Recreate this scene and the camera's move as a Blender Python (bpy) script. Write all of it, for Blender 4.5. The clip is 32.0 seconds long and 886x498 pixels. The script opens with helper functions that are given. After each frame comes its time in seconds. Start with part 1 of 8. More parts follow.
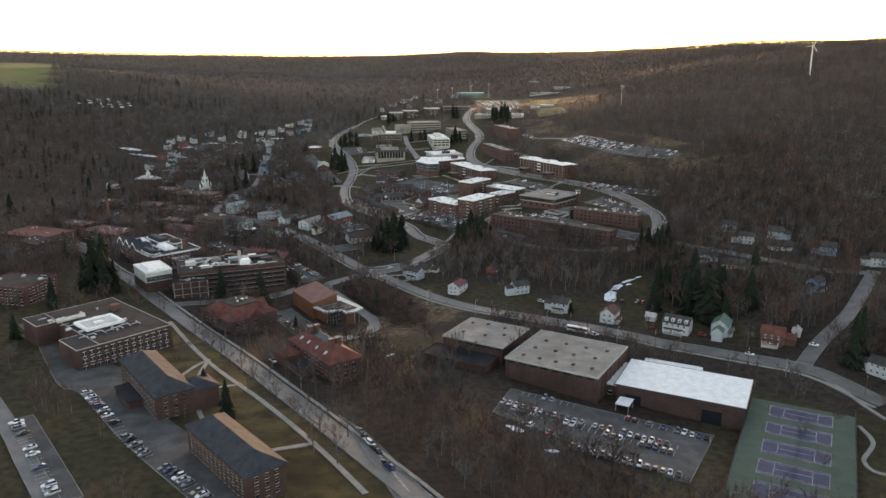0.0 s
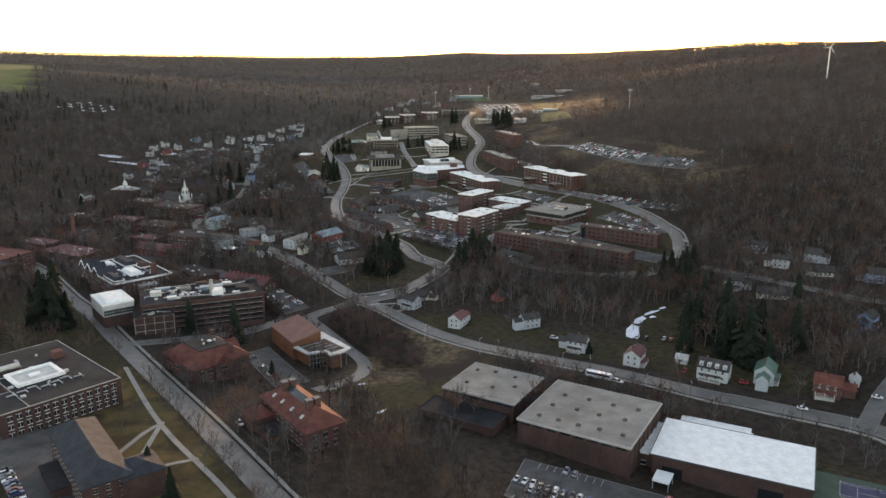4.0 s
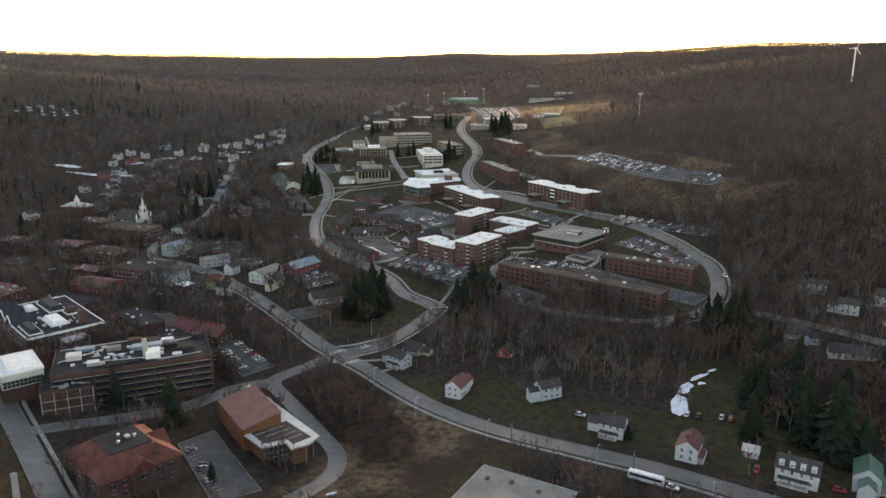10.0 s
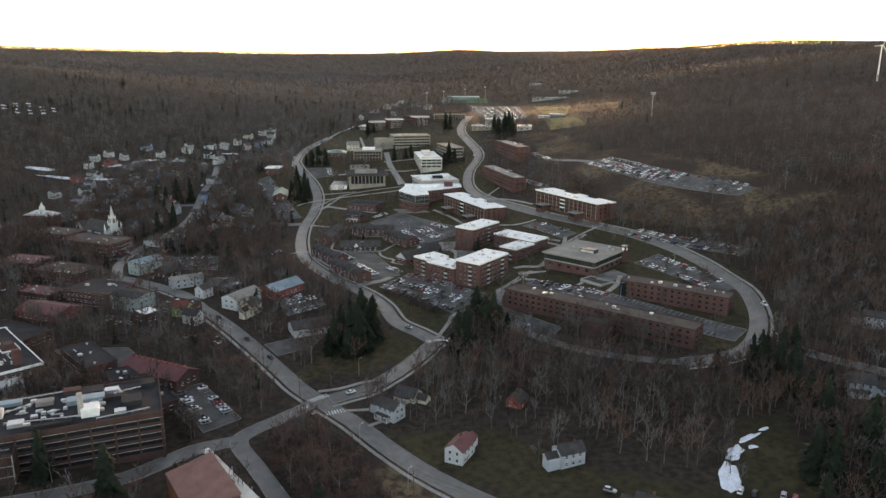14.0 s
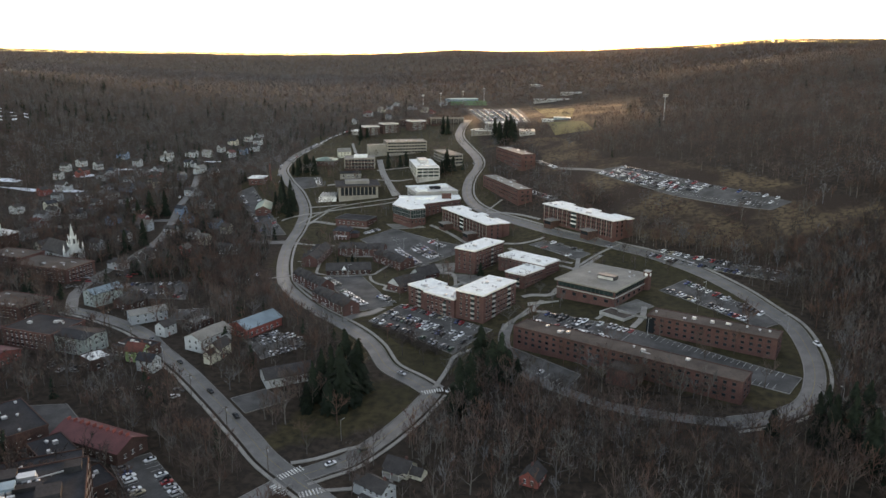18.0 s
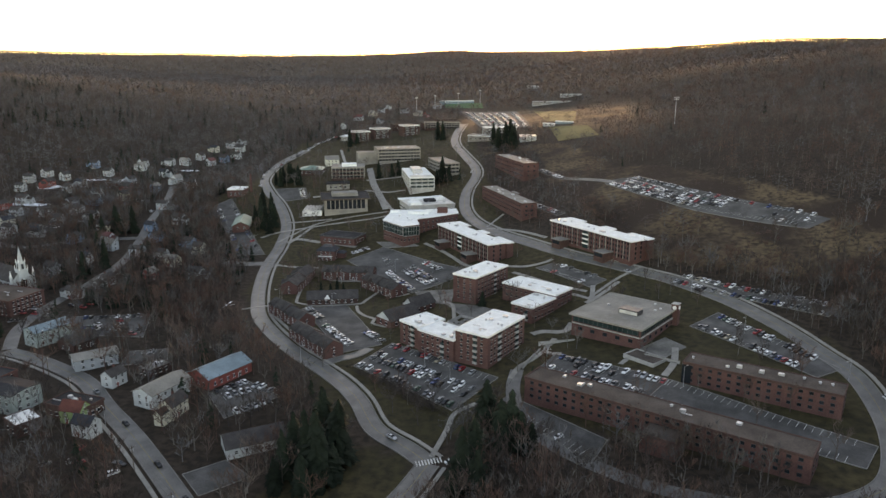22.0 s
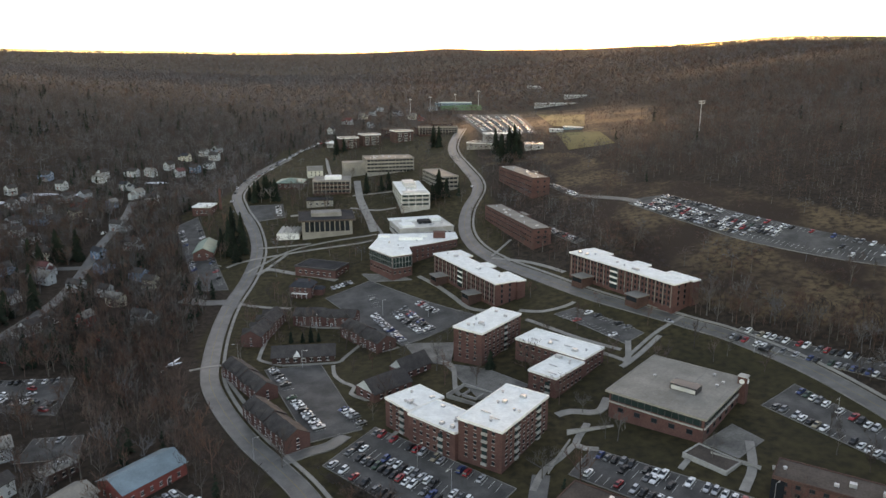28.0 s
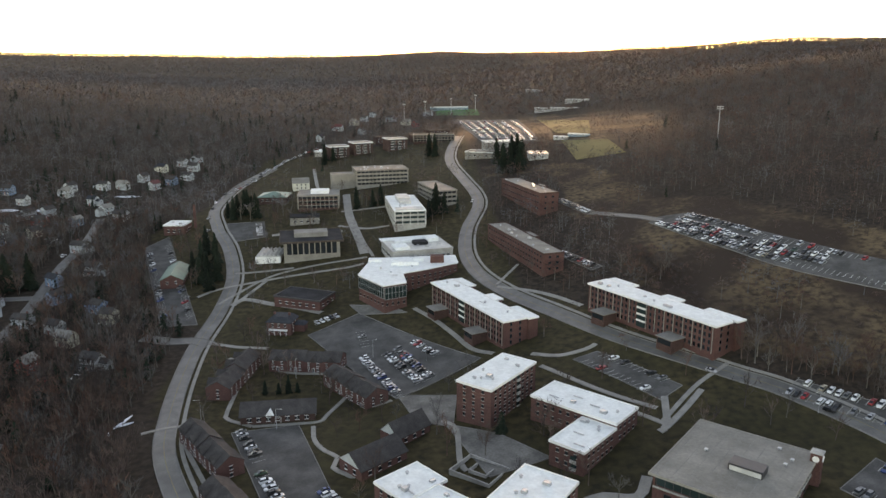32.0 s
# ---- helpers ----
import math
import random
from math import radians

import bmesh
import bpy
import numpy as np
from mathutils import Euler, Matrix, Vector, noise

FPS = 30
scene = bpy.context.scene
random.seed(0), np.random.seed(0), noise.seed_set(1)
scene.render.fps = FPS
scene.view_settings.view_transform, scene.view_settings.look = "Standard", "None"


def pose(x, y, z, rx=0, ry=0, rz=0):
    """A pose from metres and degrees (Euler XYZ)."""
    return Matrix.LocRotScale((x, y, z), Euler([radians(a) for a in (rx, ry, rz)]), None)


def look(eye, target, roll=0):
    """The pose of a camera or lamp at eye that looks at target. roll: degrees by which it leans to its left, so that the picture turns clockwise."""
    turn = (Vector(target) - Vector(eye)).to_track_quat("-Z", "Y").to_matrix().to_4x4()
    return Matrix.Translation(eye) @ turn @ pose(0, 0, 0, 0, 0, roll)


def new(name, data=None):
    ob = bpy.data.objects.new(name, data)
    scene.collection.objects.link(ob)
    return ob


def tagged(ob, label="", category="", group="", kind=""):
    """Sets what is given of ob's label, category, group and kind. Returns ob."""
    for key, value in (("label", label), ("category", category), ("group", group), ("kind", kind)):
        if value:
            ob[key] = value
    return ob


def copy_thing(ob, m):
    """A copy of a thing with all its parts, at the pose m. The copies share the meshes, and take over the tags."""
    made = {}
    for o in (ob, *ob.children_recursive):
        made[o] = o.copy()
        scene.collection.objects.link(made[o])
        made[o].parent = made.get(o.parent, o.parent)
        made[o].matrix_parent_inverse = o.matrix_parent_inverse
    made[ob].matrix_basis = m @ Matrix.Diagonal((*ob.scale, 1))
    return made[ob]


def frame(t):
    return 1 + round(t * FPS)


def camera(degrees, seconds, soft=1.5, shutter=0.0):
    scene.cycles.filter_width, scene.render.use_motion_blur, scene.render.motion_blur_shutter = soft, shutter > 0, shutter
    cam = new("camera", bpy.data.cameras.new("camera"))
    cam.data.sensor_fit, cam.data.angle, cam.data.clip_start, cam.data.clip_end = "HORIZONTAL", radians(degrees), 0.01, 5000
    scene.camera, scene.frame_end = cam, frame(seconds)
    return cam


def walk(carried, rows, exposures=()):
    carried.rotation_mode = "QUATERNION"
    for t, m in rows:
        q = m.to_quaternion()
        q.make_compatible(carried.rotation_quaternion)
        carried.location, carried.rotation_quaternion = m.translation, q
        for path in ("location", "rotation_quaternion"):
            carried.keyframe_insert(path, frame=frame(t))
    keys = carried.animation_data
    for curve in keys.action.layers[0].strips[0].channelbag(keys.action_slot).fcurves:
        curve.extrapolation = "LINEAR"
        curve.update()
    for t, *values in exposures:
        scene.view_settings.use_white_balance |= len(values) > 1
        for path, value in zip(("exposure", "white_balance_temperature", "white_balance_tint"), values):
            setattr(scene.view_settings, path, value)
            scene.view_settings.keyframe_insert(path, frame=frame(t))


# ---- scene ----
cam = camera(61.73, 32.0)

# the flight: seconds, x, y, height, heading (clockwise from +y), tilt, lean
FLIGHT = [
    (0, 0.00, 0.00, 151.82, 0.000, -14.336, -0.154),
    (1, -0.26, 14.39, 152.10, 0.022, -14.274, -0.141),
    (2, -0.52, 28.72, 152.36, 0.055, -14.233, -0.126),
    (3, -0.76, 43.02, 152.57, 0.106, -14.239, -0.113),
    (3.5, -0.85, 50.19, 152.66, 0.143, -14.244, -0.106),
    (5.5, -1.35, 79.30, 152.79, 0.333, -14.225, -0.105),
    (6, -1.48, 86.68, 152.80, 0.392, -14.223, -0.089),
    (7, -1.76, 101.52, 152.85, 0.510, -14.167, -0.045),
    (8, -2.04, 116.46, 152.91, 0.624, -14.116, -0.006),
    (9, -2.27, 131.43, 152.94, 0.743, -14.135, 0.021),
    (10, -2.47, 146.37, 152.94, 0.838, -14.204, 0.050),
    (11, -2.57, 161.20, 152.90, 0.904, -14.297, 0.101),
    (12, -2.51, 175.92, 152.83, 0.930, -14.388, 0.179),
    (13, -2.31, 190.62, 152.78, 0.929, -14.424, 0.251),
    (14, -1.95, 205.41, 152.74, 0.935, -14.446, 0.284),
    (14.5, -1.75, 212.85, 152.72, 0.939, -14.454, 0.288),
    (16.5, -1.17, 243.18, 152.64, 0.985, -14.417, 0.157),
    (17, -1.15, 250.69, 152.61, 1.024, -14.414, 0.116),
    (18, -1.18, 265.63, 152.55, 1.109, -14.401, 0.046),
    (19, -1.22, 280.45, 152.50, 1.211, -14.359, 0.008),
    (20, -1.25, 295.19, 152.44, 1.331, -14.306, -0.009),
    (21, -1.28, 309.88, 152.37, 1.450, -14.311, -0.042),
    (22, -1.25, 324.62, 152.33, 1.569, -14.335, -0.091),
    (23, -1.06, 339.42, 152.37, 1.673, -14.351, -0.102),
    (24, -0.79, 354.25, 152.46, 1.725, -14.366, -0.052),
    (25, -0.50, 369.02, 152.56, 1.756, -14.413, 0.015),
    (25.5, -0.35, 376.35, 152.60, 1.779, -14.430, 0.038),
    (27.5, 0.01, 404.78, 152.71, 1.919, -14.460, -0.040),
    (28, 0.05, 411.80, 152.71, 1.954, -14.457, -0.052),
    (29, 0.12, 425.86, 152.69, 2.037, -14.450, -0.065),
    (30, 0.13, 439.94, 152.64, 2.153, -14.413, -0.082),
    (31, 0.00, 454.00, 152.57, 2.295, -14.339, -0.121),
    (32, -0.33, 468.04, 152.47, 2.400, -14.254, -0.168),
]


def heading(x, y, z, yaw, tilt, lean):
    a, b = radians(yaw), radians(tilt)
    ahead = Vector((math.sin(a) * math.cos(b), math.cos(a) * math.cos(b), math.sin(b)))
    return look((x, y, z), Vector((x, y, z)) + 100 * ahead, lean)


walk(cam, [(t, heading(*rest)) for t, *rest in FLIGHT], [(0, 2.97, 11300, 25), (32, 2.97, 11300, 25)])

# ---- daylight: the sun stands just over the far ridge, the sky does most of the lighting ----
SUN_AZ, SUN_EL = 11.0, 3.6
world = bpy.data.worlds.new("dusk")
scene.world = world
world.use_nodes = True
wn = world.node_tree.nodes
sky = wn.new("ShaderNodeTexSky")
sky.sky_type, sky.sun_disc = "NISHITA", False
sky.sun_elevation, sky.sun_rotation = radians(SUN_EL), radians(SUN_AZ)
sky.altitude, sky.air_density, sky.dust_density, sky.ozone_density = 500, 0.6, 0.3, 1.0
wn["Background"].inputs["Strength"].default_value = 0.15
world.node_tree.links.new(sky.outputs["Color"], wn["Background"].inputs["Color"])
sun = new("sun", bpy.data.lights.new("sun", "SUN"))
sun.data.energy, sun.data.angle, sun.data.color = 0.9, radians(6), (1.0, 0.72, 0.48)
toward = Vector((math.sin(radians(SUN_AZ)) * math.cos(radians(SUN_EL)), math.cos(radians(SUN_AZ)) * math.cos(radians(SUN_EL)), math.sin(radians(SUN_EL))))
sun.matrix_world = look(toward * 3000, (0, 0, 0))

# ---- materials ----


def mat(name, base, rough=0.85, metal=0.0, grain=(3.0, 0.25), stain=(0.12, 0.3), bump=0.0, rand=0.0, tint=None):
    """A surface with fine grain, broad stains and, for repeated pieces, a shade of its own; lengths in 1/m."""
    m = bpy.data.materials.new(name)
    m.use_nodes = True
    n, link = m.node_tree.nodes, m.node_tree.links.new
    bsdf = n["Principled BSDF"]
    bsdf.inputs["Roughness"].default_value, bsdf.inputs["Metallic"].default_value = rough, metal
    bsdf.inputs["Specular IOR Level"].default_value = 0.15 if rough >= 0.85 else 0.5
    place = n.new("ShaderNodeNewGeometry").outputs["Position"]
    color = None
    rgb = n.new("ShaderNodeRGB")
    rgb.outputs[0].default_value = (*base, 1)
    color = rgb.outputs[0]
    if tint:
        fac = n.new("ShaderNodeTexNoise")
        fac.inputs["Scale"].default_value, fac.inputs["Detail"].default_value = stain[0] * 2.3, 4
        link(place, fac.inputs["Vector"])
        ramp = n.new("ShaderNodeMapRange")
        ramp.inputs["From Min"].default_value, ramp.inputs["From Max"].default_value = 0.4, 0.62
        link(fac.outputs["Fac"], ramp.inputs["Value"])
        mix = n.new("ShaderNodeMix")
        mix.data_type = "RGBA"
        link(ramp.outputs["Result"], mix.inputs["Factor"])
        link(color, mix.inputs["A"])
        mix.inputs["B"].default_value = (*tint, 1)
        color = mix.outputs["Result"]
    value = None
    for scale, amount in (grain, stain):
        if not amount:
            continue
        tex = n.new("ShaderNodeTexNoise")
        tex.inputs["Scale"].default_value, tex.inputs["Detail"].default_value = scale, 5
        link(place, tex.inputs["Vector"])
        span = n.new("ShaderNodeMapRange")
        span.inputs["From Min"].default_value, span.inputs["From Max"].default_value = 0.3, 0.7
        span.inputs["To Min"].default_value, span.inputs["To Max"].default_value = 1 - amount, 1 + amount
        link(tex.outputs["Fac"], span.inputs["Value"])
        if value is None:
            value = span.outputs["Result"]
        else:
            mul = n.new("ShaderNodeMath")
            mul.operation = "MULTIPLY"
            link(value, mul.inputs[0])
            link(span.outputs["Result"], mul.inputs[1])
            value = mul.outputs[0]
    if rand:
        info = n.new("ShaderNodeObjectInfo")
        span = n.new("ShaderNodeMapRange")
        span.inputs["To Min"].default_value, span.inputs["To Max"].default_value = 1 - rand, 1 + rand
        link(info.outputs["Random"], span.inputs["Value"])
        if value is None:
            value = span.outputs["Result"]
        else:
            mul = n.new("ShaderNodeMath")
            mul.operation = "MULTIPLY"
            link(value, mul.inputs[0])
            link(span.outputs["Result"], mul.inputs[1])
            value = mul.outputs[0]
    if value is not None:
        scl = n.new("ShaderNodeVectorMath")
        scl.operation = "SCALE"
        link(color, scl.inputs[0])
        link(value, scl.inputs["Scale"])
        color = scl.outputs["Vector"]
    link(color, bsdf.inputs["Base Color"])
    if bump:
        tex = n.new("ShaderNodeTexNoise")
        tex.inputs["Scale"].default_value, tex.inputs["Detail"].default_value = grain[0], 4
        link(place, tex.inputs["Vector"])
        bmp = n.new("ShaderNodeBump")
        bmp.inputs["Strength"].default_value, bmp.inputs["Distance"].default_value = 0.6, bump
        link(tex.outputs["Fac"], bmp.inputs["Height"])
        link(bmp.outputs["Normal"], bsdf.inputs["Normal"])
    return m


BRICK = mat("red brick", (0.112, 0.056, 0.05), 0.9, grain=(2.2, 0.22), stain=(0.15, 0.18))
BRICK_DARK = mat("dark brick", (0.08, 0.046, 0.04), 0.9, grain=(2.2, 0.22), stain=(0.15, 0.2))
BRICK_ORANGE = mat("orange brick", (0.2, 0.082, 0.046), 0.85, grain=(2.0, 0.15), stain=(0.15, 0.15))
CONCRETE = mat("weathered concrete", (0.34, 0.33, 0.31), 0.9, grain=(1.5, 0.15), stain=(0.2, 0.2))
CONCRETE_TAN = mat("tan concrete", (0.25, 0.232, 0.206), 0.9, grain=(1.5, 0.15), stain=(0.2, 0.15))
ROOF_WHITE = mat("white roof membrane", (0.72, 0.745, 0.735), 0.85, grain=(0.9, 0.07), stain=(0.3, 0.09))
ROOF_GREY = mat("grey roof gravel", (0.208, 0.2, 0.185), 0.95, grain=(2.0, 0.15), stain=(0.12, 0.25))
ROOF_TAN = mat("tan roof membrane", (0.215, 0.201, 0.18), 0.85, grain=(1.2, 0.12), stain=(0.1, 0.2))
ROOF_BROWN = mat("brown roof gravel", (0.08, 0.064, 0.056), 0.95, grain=(1.6, 0.2), stain=(0.12, 0.3))
ROOF_DARK = mat("black roof membrane", (0.027, 0.028, 0.031), 0.95, grain=(1.2, 0.2), stain=(0.12, 0.35))
SHINGLE = mat("dark shingles", (0.058, 0.053, 0.052), 0.95, grain=(3.5, 0.3), stain=(0.3, 0.25), bump=0.04)
SLATE = mat("blue-grey slate", (0.036, 0.04, 0.048), 0.85, grain=(3.0, 0.3), stain=(0.3, 0.25), bump=0.03)
TILE_RED = mat("red clay tile", (0.14, 0.05, 0.04), 0.85, grain=(3.0, 0.28), stain=(0.3, 0.25), bump=0.05)
TILE_TERRA = mat("terracotta sheet roof", (0.215, 0.105, 0.088), 0.85, grain=(2.0, 0.12), stain=(0.2, 0.15))
TIN_BLUE = mat("blue-grey tin roof", (0.15, 0.225, 0.26), 0.55, 0.2, grain=(2.0, 0.1), stain=(0.2, 0.2))
TIN_GREEN = mat("green tin roof", (0.05, 0.13, 0.1), 0.5, 0.2, grain=(2.0, 0.1), stain=(0.2, 0.2))
TIN_RED = mat("dark red tin roof", (0.125, 0.034, 0.034), 0.75, 0.0, grain=(2.0, 0.12), stain=(0.2, 0.2))
TIN_PALE = mat("pale tin roof", (0.46, 0.46, 0.44), 0.6, 0.1, grain=(2.0, 0.1), stain=(0.2, 0.2))
SIDING_WHITE = mat("white siding", (0.44, 0.465, 0.465), 0.7, grain=(4.0, 0.05), stain=(0.4, 0.1), rand=0.06)
SIDING_CREAM = mat("cream siding", (0.55, 0.52, 0.42), 0.75, grain=(4.0, 0.06), stain=(0.4, 0.1), rand=0.1)
SIDING_GREY = mat("grey siding", (0.33, 0.36, 0.38), 0.75, grain=(4.0, 0.06), stain=(0.4, 0.1), rand=0.15)
SIDING_BLUE = mat("blue siding", (0.14, 0.22, 0.32), 0.75, grain=(4.0, 0.06), stain=(0.4, 0.1), rand=0.15)
SIDING_RED = mat("barn red siding", (0.26, 0.06, 0.05), 0.8, grain=(4.0, 0.1), stain=(0.4, 0.15))
SIDING_GREEN = mat("green siding", (0.2, 0.3, 0.13), 0.8, grain=(4.0, 0.06), stain=(0.4, 0.1))
SIDING_MINT = mat("pale green siding", (0.3, 0.36, 0.34), 0.75, grain=(4.0, 0.06), stain=(0.4, 0.1))
TRIM_WHITE = mat("white trim", (0.72, 0.72, 0.7), 0.6, grain=(3, 0.05), stain=(0.4, 0.08))
GLASS = mat("window glass", (0.018, 0.022, 0.026), 0.12, grain=(0.3, 0.0), stain=(0.4, 0.0), rand=0.35)
GLASS_GREEN = mat("tinted curtain glass", (0.02, 0.036, 0.036), 0.12, grain=(0.3, 0.0), stain=(0.2, 0.2))
ASPHALT = mat("worn asphalt", (0.086, 0.085, 0.082), 0.6, grain=(2.0, 0.14), stain=(0.1, 0.24), tint=(0.112, 0.109, 0.104))
ASPHALT_LOT = mat("parking asphalt", (0.074, 0.072, 0.07), 0.9, grain=(1.5, 0.14), stain=(0.08, 0.28), tint=(0.1, 0.097, 0.093))
PAVING = mat("concrete paving", (0.23, 0.219, 0.2), 0.8, grain=(1.5, 0.12), stain=(0.2, 0.2))
KERB = mat("kerb stone", (0.19, 0.182, 0.17), 0.9)
PAVING_WORN = mat("worn plaza paving", (0.15, 0.144, 0.134), 0.88, grain=(1.2, 0.2), stain=(0.12, 0.35))
PAINT = mat("road paint", (0.55, 0.55, 0.52), 0.8, grain=(4, 0.25), stain=(0.5, 0.25))
PAINT_YELLOW = mat("yellow road paint", (0.2, 0.16, 0.075), 0.8, grain=(4, 0.25), stain=(0.5, 0.2))
METAL = mat("galvanised metal", (0.42, 0.43, 0.44), 0.45, 0.7, grain=(3, 0.1), stain=(0.4, 0.1))
METAL_DARK = mat("dark metal", (0.05, 0.05, 0.055), 0.5, 0.4, grain=(3, 0.1), stain=(0.4, 0.1))
SNOW = mat("old snow", (0.72, 0.76, 0.82), 0.7, grain=(1.2, 0.12), stain=(0.3, 0.12), bump=0.1)
WOOD_POLE = mat("creosoted wood", (0.1, 0.075, 0.055), 0.9, grain=(3, 0.2), stain=(0.4, 0.2))
BARK = mat("brown twigs", (0.082, 0.06, 0.053), 0.95, grain=(0.22, 0.22), stain=(0.012, 0.3), tint=(0.1, 0.069, 0.062))
BARK_PALE = mat("grey bark", (0.12, 0.108, 0.098), 0.95, grain=(0.3, 0.3), stain=(0.05, 0.25))
BARK_GREY = mat("grey twigs", (0.1, 0.094, 0.092), 0.95, grain=(0.22, 0.22), stain=(0.012, 0.25))
BARK_DARK = mat("dark twigs", (0.052, 0.043, 0.04), 0.95, grain=(0.22, 0.25), stain=(0.02, 0.25))
BARK_RED = mat("reddish twigs", (0.108, 0.062, 0.05), 0.95, grain=(0.22, 0.22), stain=(0.015, 0.25))
# distance haze put into a twig colour, for the far and western woods
BARK_HAZE = mat("twigs paled for haze", (0.115, 0.114, 0.12), 0.95, grain=(0.15, 0.2), stain=(0.006, 0.25))
NEEDLES = mat("conifer needles", (0.014, 0.021, 0.014), 0.95, grain=(0.8, 0.4), stain=(0.08, 0.3), rand=0.25)
RUBBER = mat("tyre rubber", (0.02, 0.02, 0.021), 0.9, stain=(1, 0.1))

# ---- the lie of the land ----
# spot heights of the valley floor and campus: x, y, height
VALLEY = [
    (-107, 313, 20), (-44, 232, 23), (-140, 281, 21), (-14, 211, 21), (98, 270, 4), (145, 294, 2.5), (169, 336, 6), (208, 364, 15),
    (25, 395, 7), (-40, 403, 4), (-40, 508, 6), (-137, 374, 15), (173, 575, 23), (4, 573, 10.5), (105, 428, 9), (183, 503, 21),
    (-131, 600, 13.5), (-13, 620, 15), (-108, 842, 14), (239, 755, 55), (140, 699, 28), (91, 605, 22), (-109, 589, 12.5), (48, 1045, 52),
    (-168, 1125, 38), (-100, 726, 13.5), (-43, 713, 15), (-3, 779, 15), (32, 928, 35), (85, 754, 30), (161, 870, 58), (-247, 768, 12),
]
# spot heights of the hills round it
HILLS = [
    (-533, 1191, 86), (-742, 1515, 138), (-388, 981, 28), (-223, 1178, 42), (-700, 900, 95), (-450, 700, 24), (-380, 350, 28), (-140, 1040, 38),
    (40, 1280, 68), (112, 1550, 72), (-445, 2642, 92), (0, 1800, 82), (100, 2300, 95), (257, 1085, 88), (529, 1109, 124), (400, 800, 92),
    (340, 560, 42), (330, 400, 24), (224, 1834, 94), (252, 1492, 84), (520, 1600, 140), (800, 1400, 180), (800, 900, 165), (650, 500, 85),
]
RIM = [
    (-2400, 4000, 202), (-1170, 4000, 178), (-560, 4000, 172), (140, 4000, 196), (960, 3600, 200), (984, 2500, 202), (1250, 2000, 180),
    (-1500, 2500, 146), (-800, 3000, 118), (300, 3000, 125), (-500, -100, 30), (0, -300, 18), (500, 0, 18), (-1500, 500, 150),
    (1500, 800, 165), (-1500, -300, 90), (1700, -300, 100), (2500, 4000, 160), (-2600, 1500, 150), (2600, 1500, 150), (0, 5200, 60), (-2500, 5200, 80), (2500, 5200, 70),
]
SPOTS = np.array(VALLEY + HILLS + RIM, float)


def _kernel(px, py):
    r = np.sqrt((px[:, None] - SPOTS[None, :, 0]) ** 2 + (py[:, None] - SPOTS[None, :, 1]) ** 2 + 30.0 ** 2)
    return np.hstack([r / 100, np.ones((len(px), 1)), px[:, None] / 1000, py[:, None] / 1000])


def _solve():
    n = len(SPOTS)
    m = np.zeros((n + 3, n + 3))
    m[:n] = _kernel(SPOTS[:, 0], SPOTS[:, 1])
    m[:n, :n] -= 0.04 * np.eye(n)
    m[n:, :n] = m[:n, n:].T
    return np.linalg.solve(m, np.r_[SPOTS[:, 2], 0, 0, 0])


LAND = _solve()


def heights(px, py):
    """Height of the ground at arrays of x and y."""
    px, py = np.asarray(px, float).ravel(), np.asarray(py, float).ravel()
    out = np.empty(len(px))
    for i in range(0, len(px), 20000):
        out[i:i + 20000] = _kernel(px[i:i + 20000], py[i:i + 20000]) @ LAND
    return out


def ground_at(x, y):
    return float(heights([x], [y])[0])

# ---- small tools ----
from mathutils.geometry import tessellate_polygon


def smooth(v, lo, hi):
    s = np.clip((v - lo) / (hi - lo), 0, 1)
    return s * s * (3 - 2 * s)


def mesh_of(name, verts, faces, *materials):
    me = bpy.data.meshes.new(name)
    me.from_pydata([tuple(v) for v in verts], [], [tuple(f) for f in faces])
    for m in materials:
        me.materials.append(m)
    me.update()
    return me


def tri_mesh(name, verts, tris, *materials, index=None):
    """A mesh from arrays of corners and triangles."""
    me = bpy.data.meshes.new(name)
    verts, tris = np.asarray(verts, np.float32), np.asarray(tris, np.int32)
    me.vertices.add(len(verts))
    me.vertices.foreach_set("co", verts.ravel())
    me.loops.add(tris.size)
    me.loops.foreach_set("vertex_index", tris.ravel())
    me.polygons.add(len(tris))
    me.polygons.foreach_set("loop_start", np.arange(0, tris.size, 3, dtype=np.int32))
    for m in materials:
        me.materials.append(m)
    if index is not None:
        me.polygons.foreach_set("material_index", np.asarray(index, np.int32))
    me.update(calc_edges=True)
    return me


def part(name, bm, material, parent, label="", at=None):
    """Links a bmesh or a mesh as one object under a thing or a part."""
    if isinstance(bm, bpy.types.Mesh):
        me = bm
    else:
        me = bpy.data.meshes.new(name)
        bm.to_mesh(me)
        bm.free()
        for m in (material if isinstance(material, (list, tuple)) else [material]):
            me.materials.append(m)
    ob = new(name, me)
    ob.parent = parent
    if at is not None:
        ob.matrix_basis = at
    if label:
        tagged(ob, label)
    return ob


def box(bm, x0, x1, y0, y1, z0, z1, index=0, taper=0.0):
    """Adds a box, its top drawn in by taper."""
    t = taper
    v = [bm.verts.new(p) for p in ((x0, y0, z0), (x1, y0, z0), (x1, y1, z0), (x0, y1, z0),
                                   (x0 + t, y0 + t, z1), (x1 - t, y0 + t, z1), (x1 - t, y1 - t, z1), (x0 + t, y1 - t, z1))]
    for f in ((0, 3, 2, 1), (4, 5, 6, 7), (0, 1, 5, 4), (1, 2, 6, 5), (2, 3, 7, 6), (3, 0, 4, 7)):
        bm.faces.new([v[i] for i in f]).material_index = index


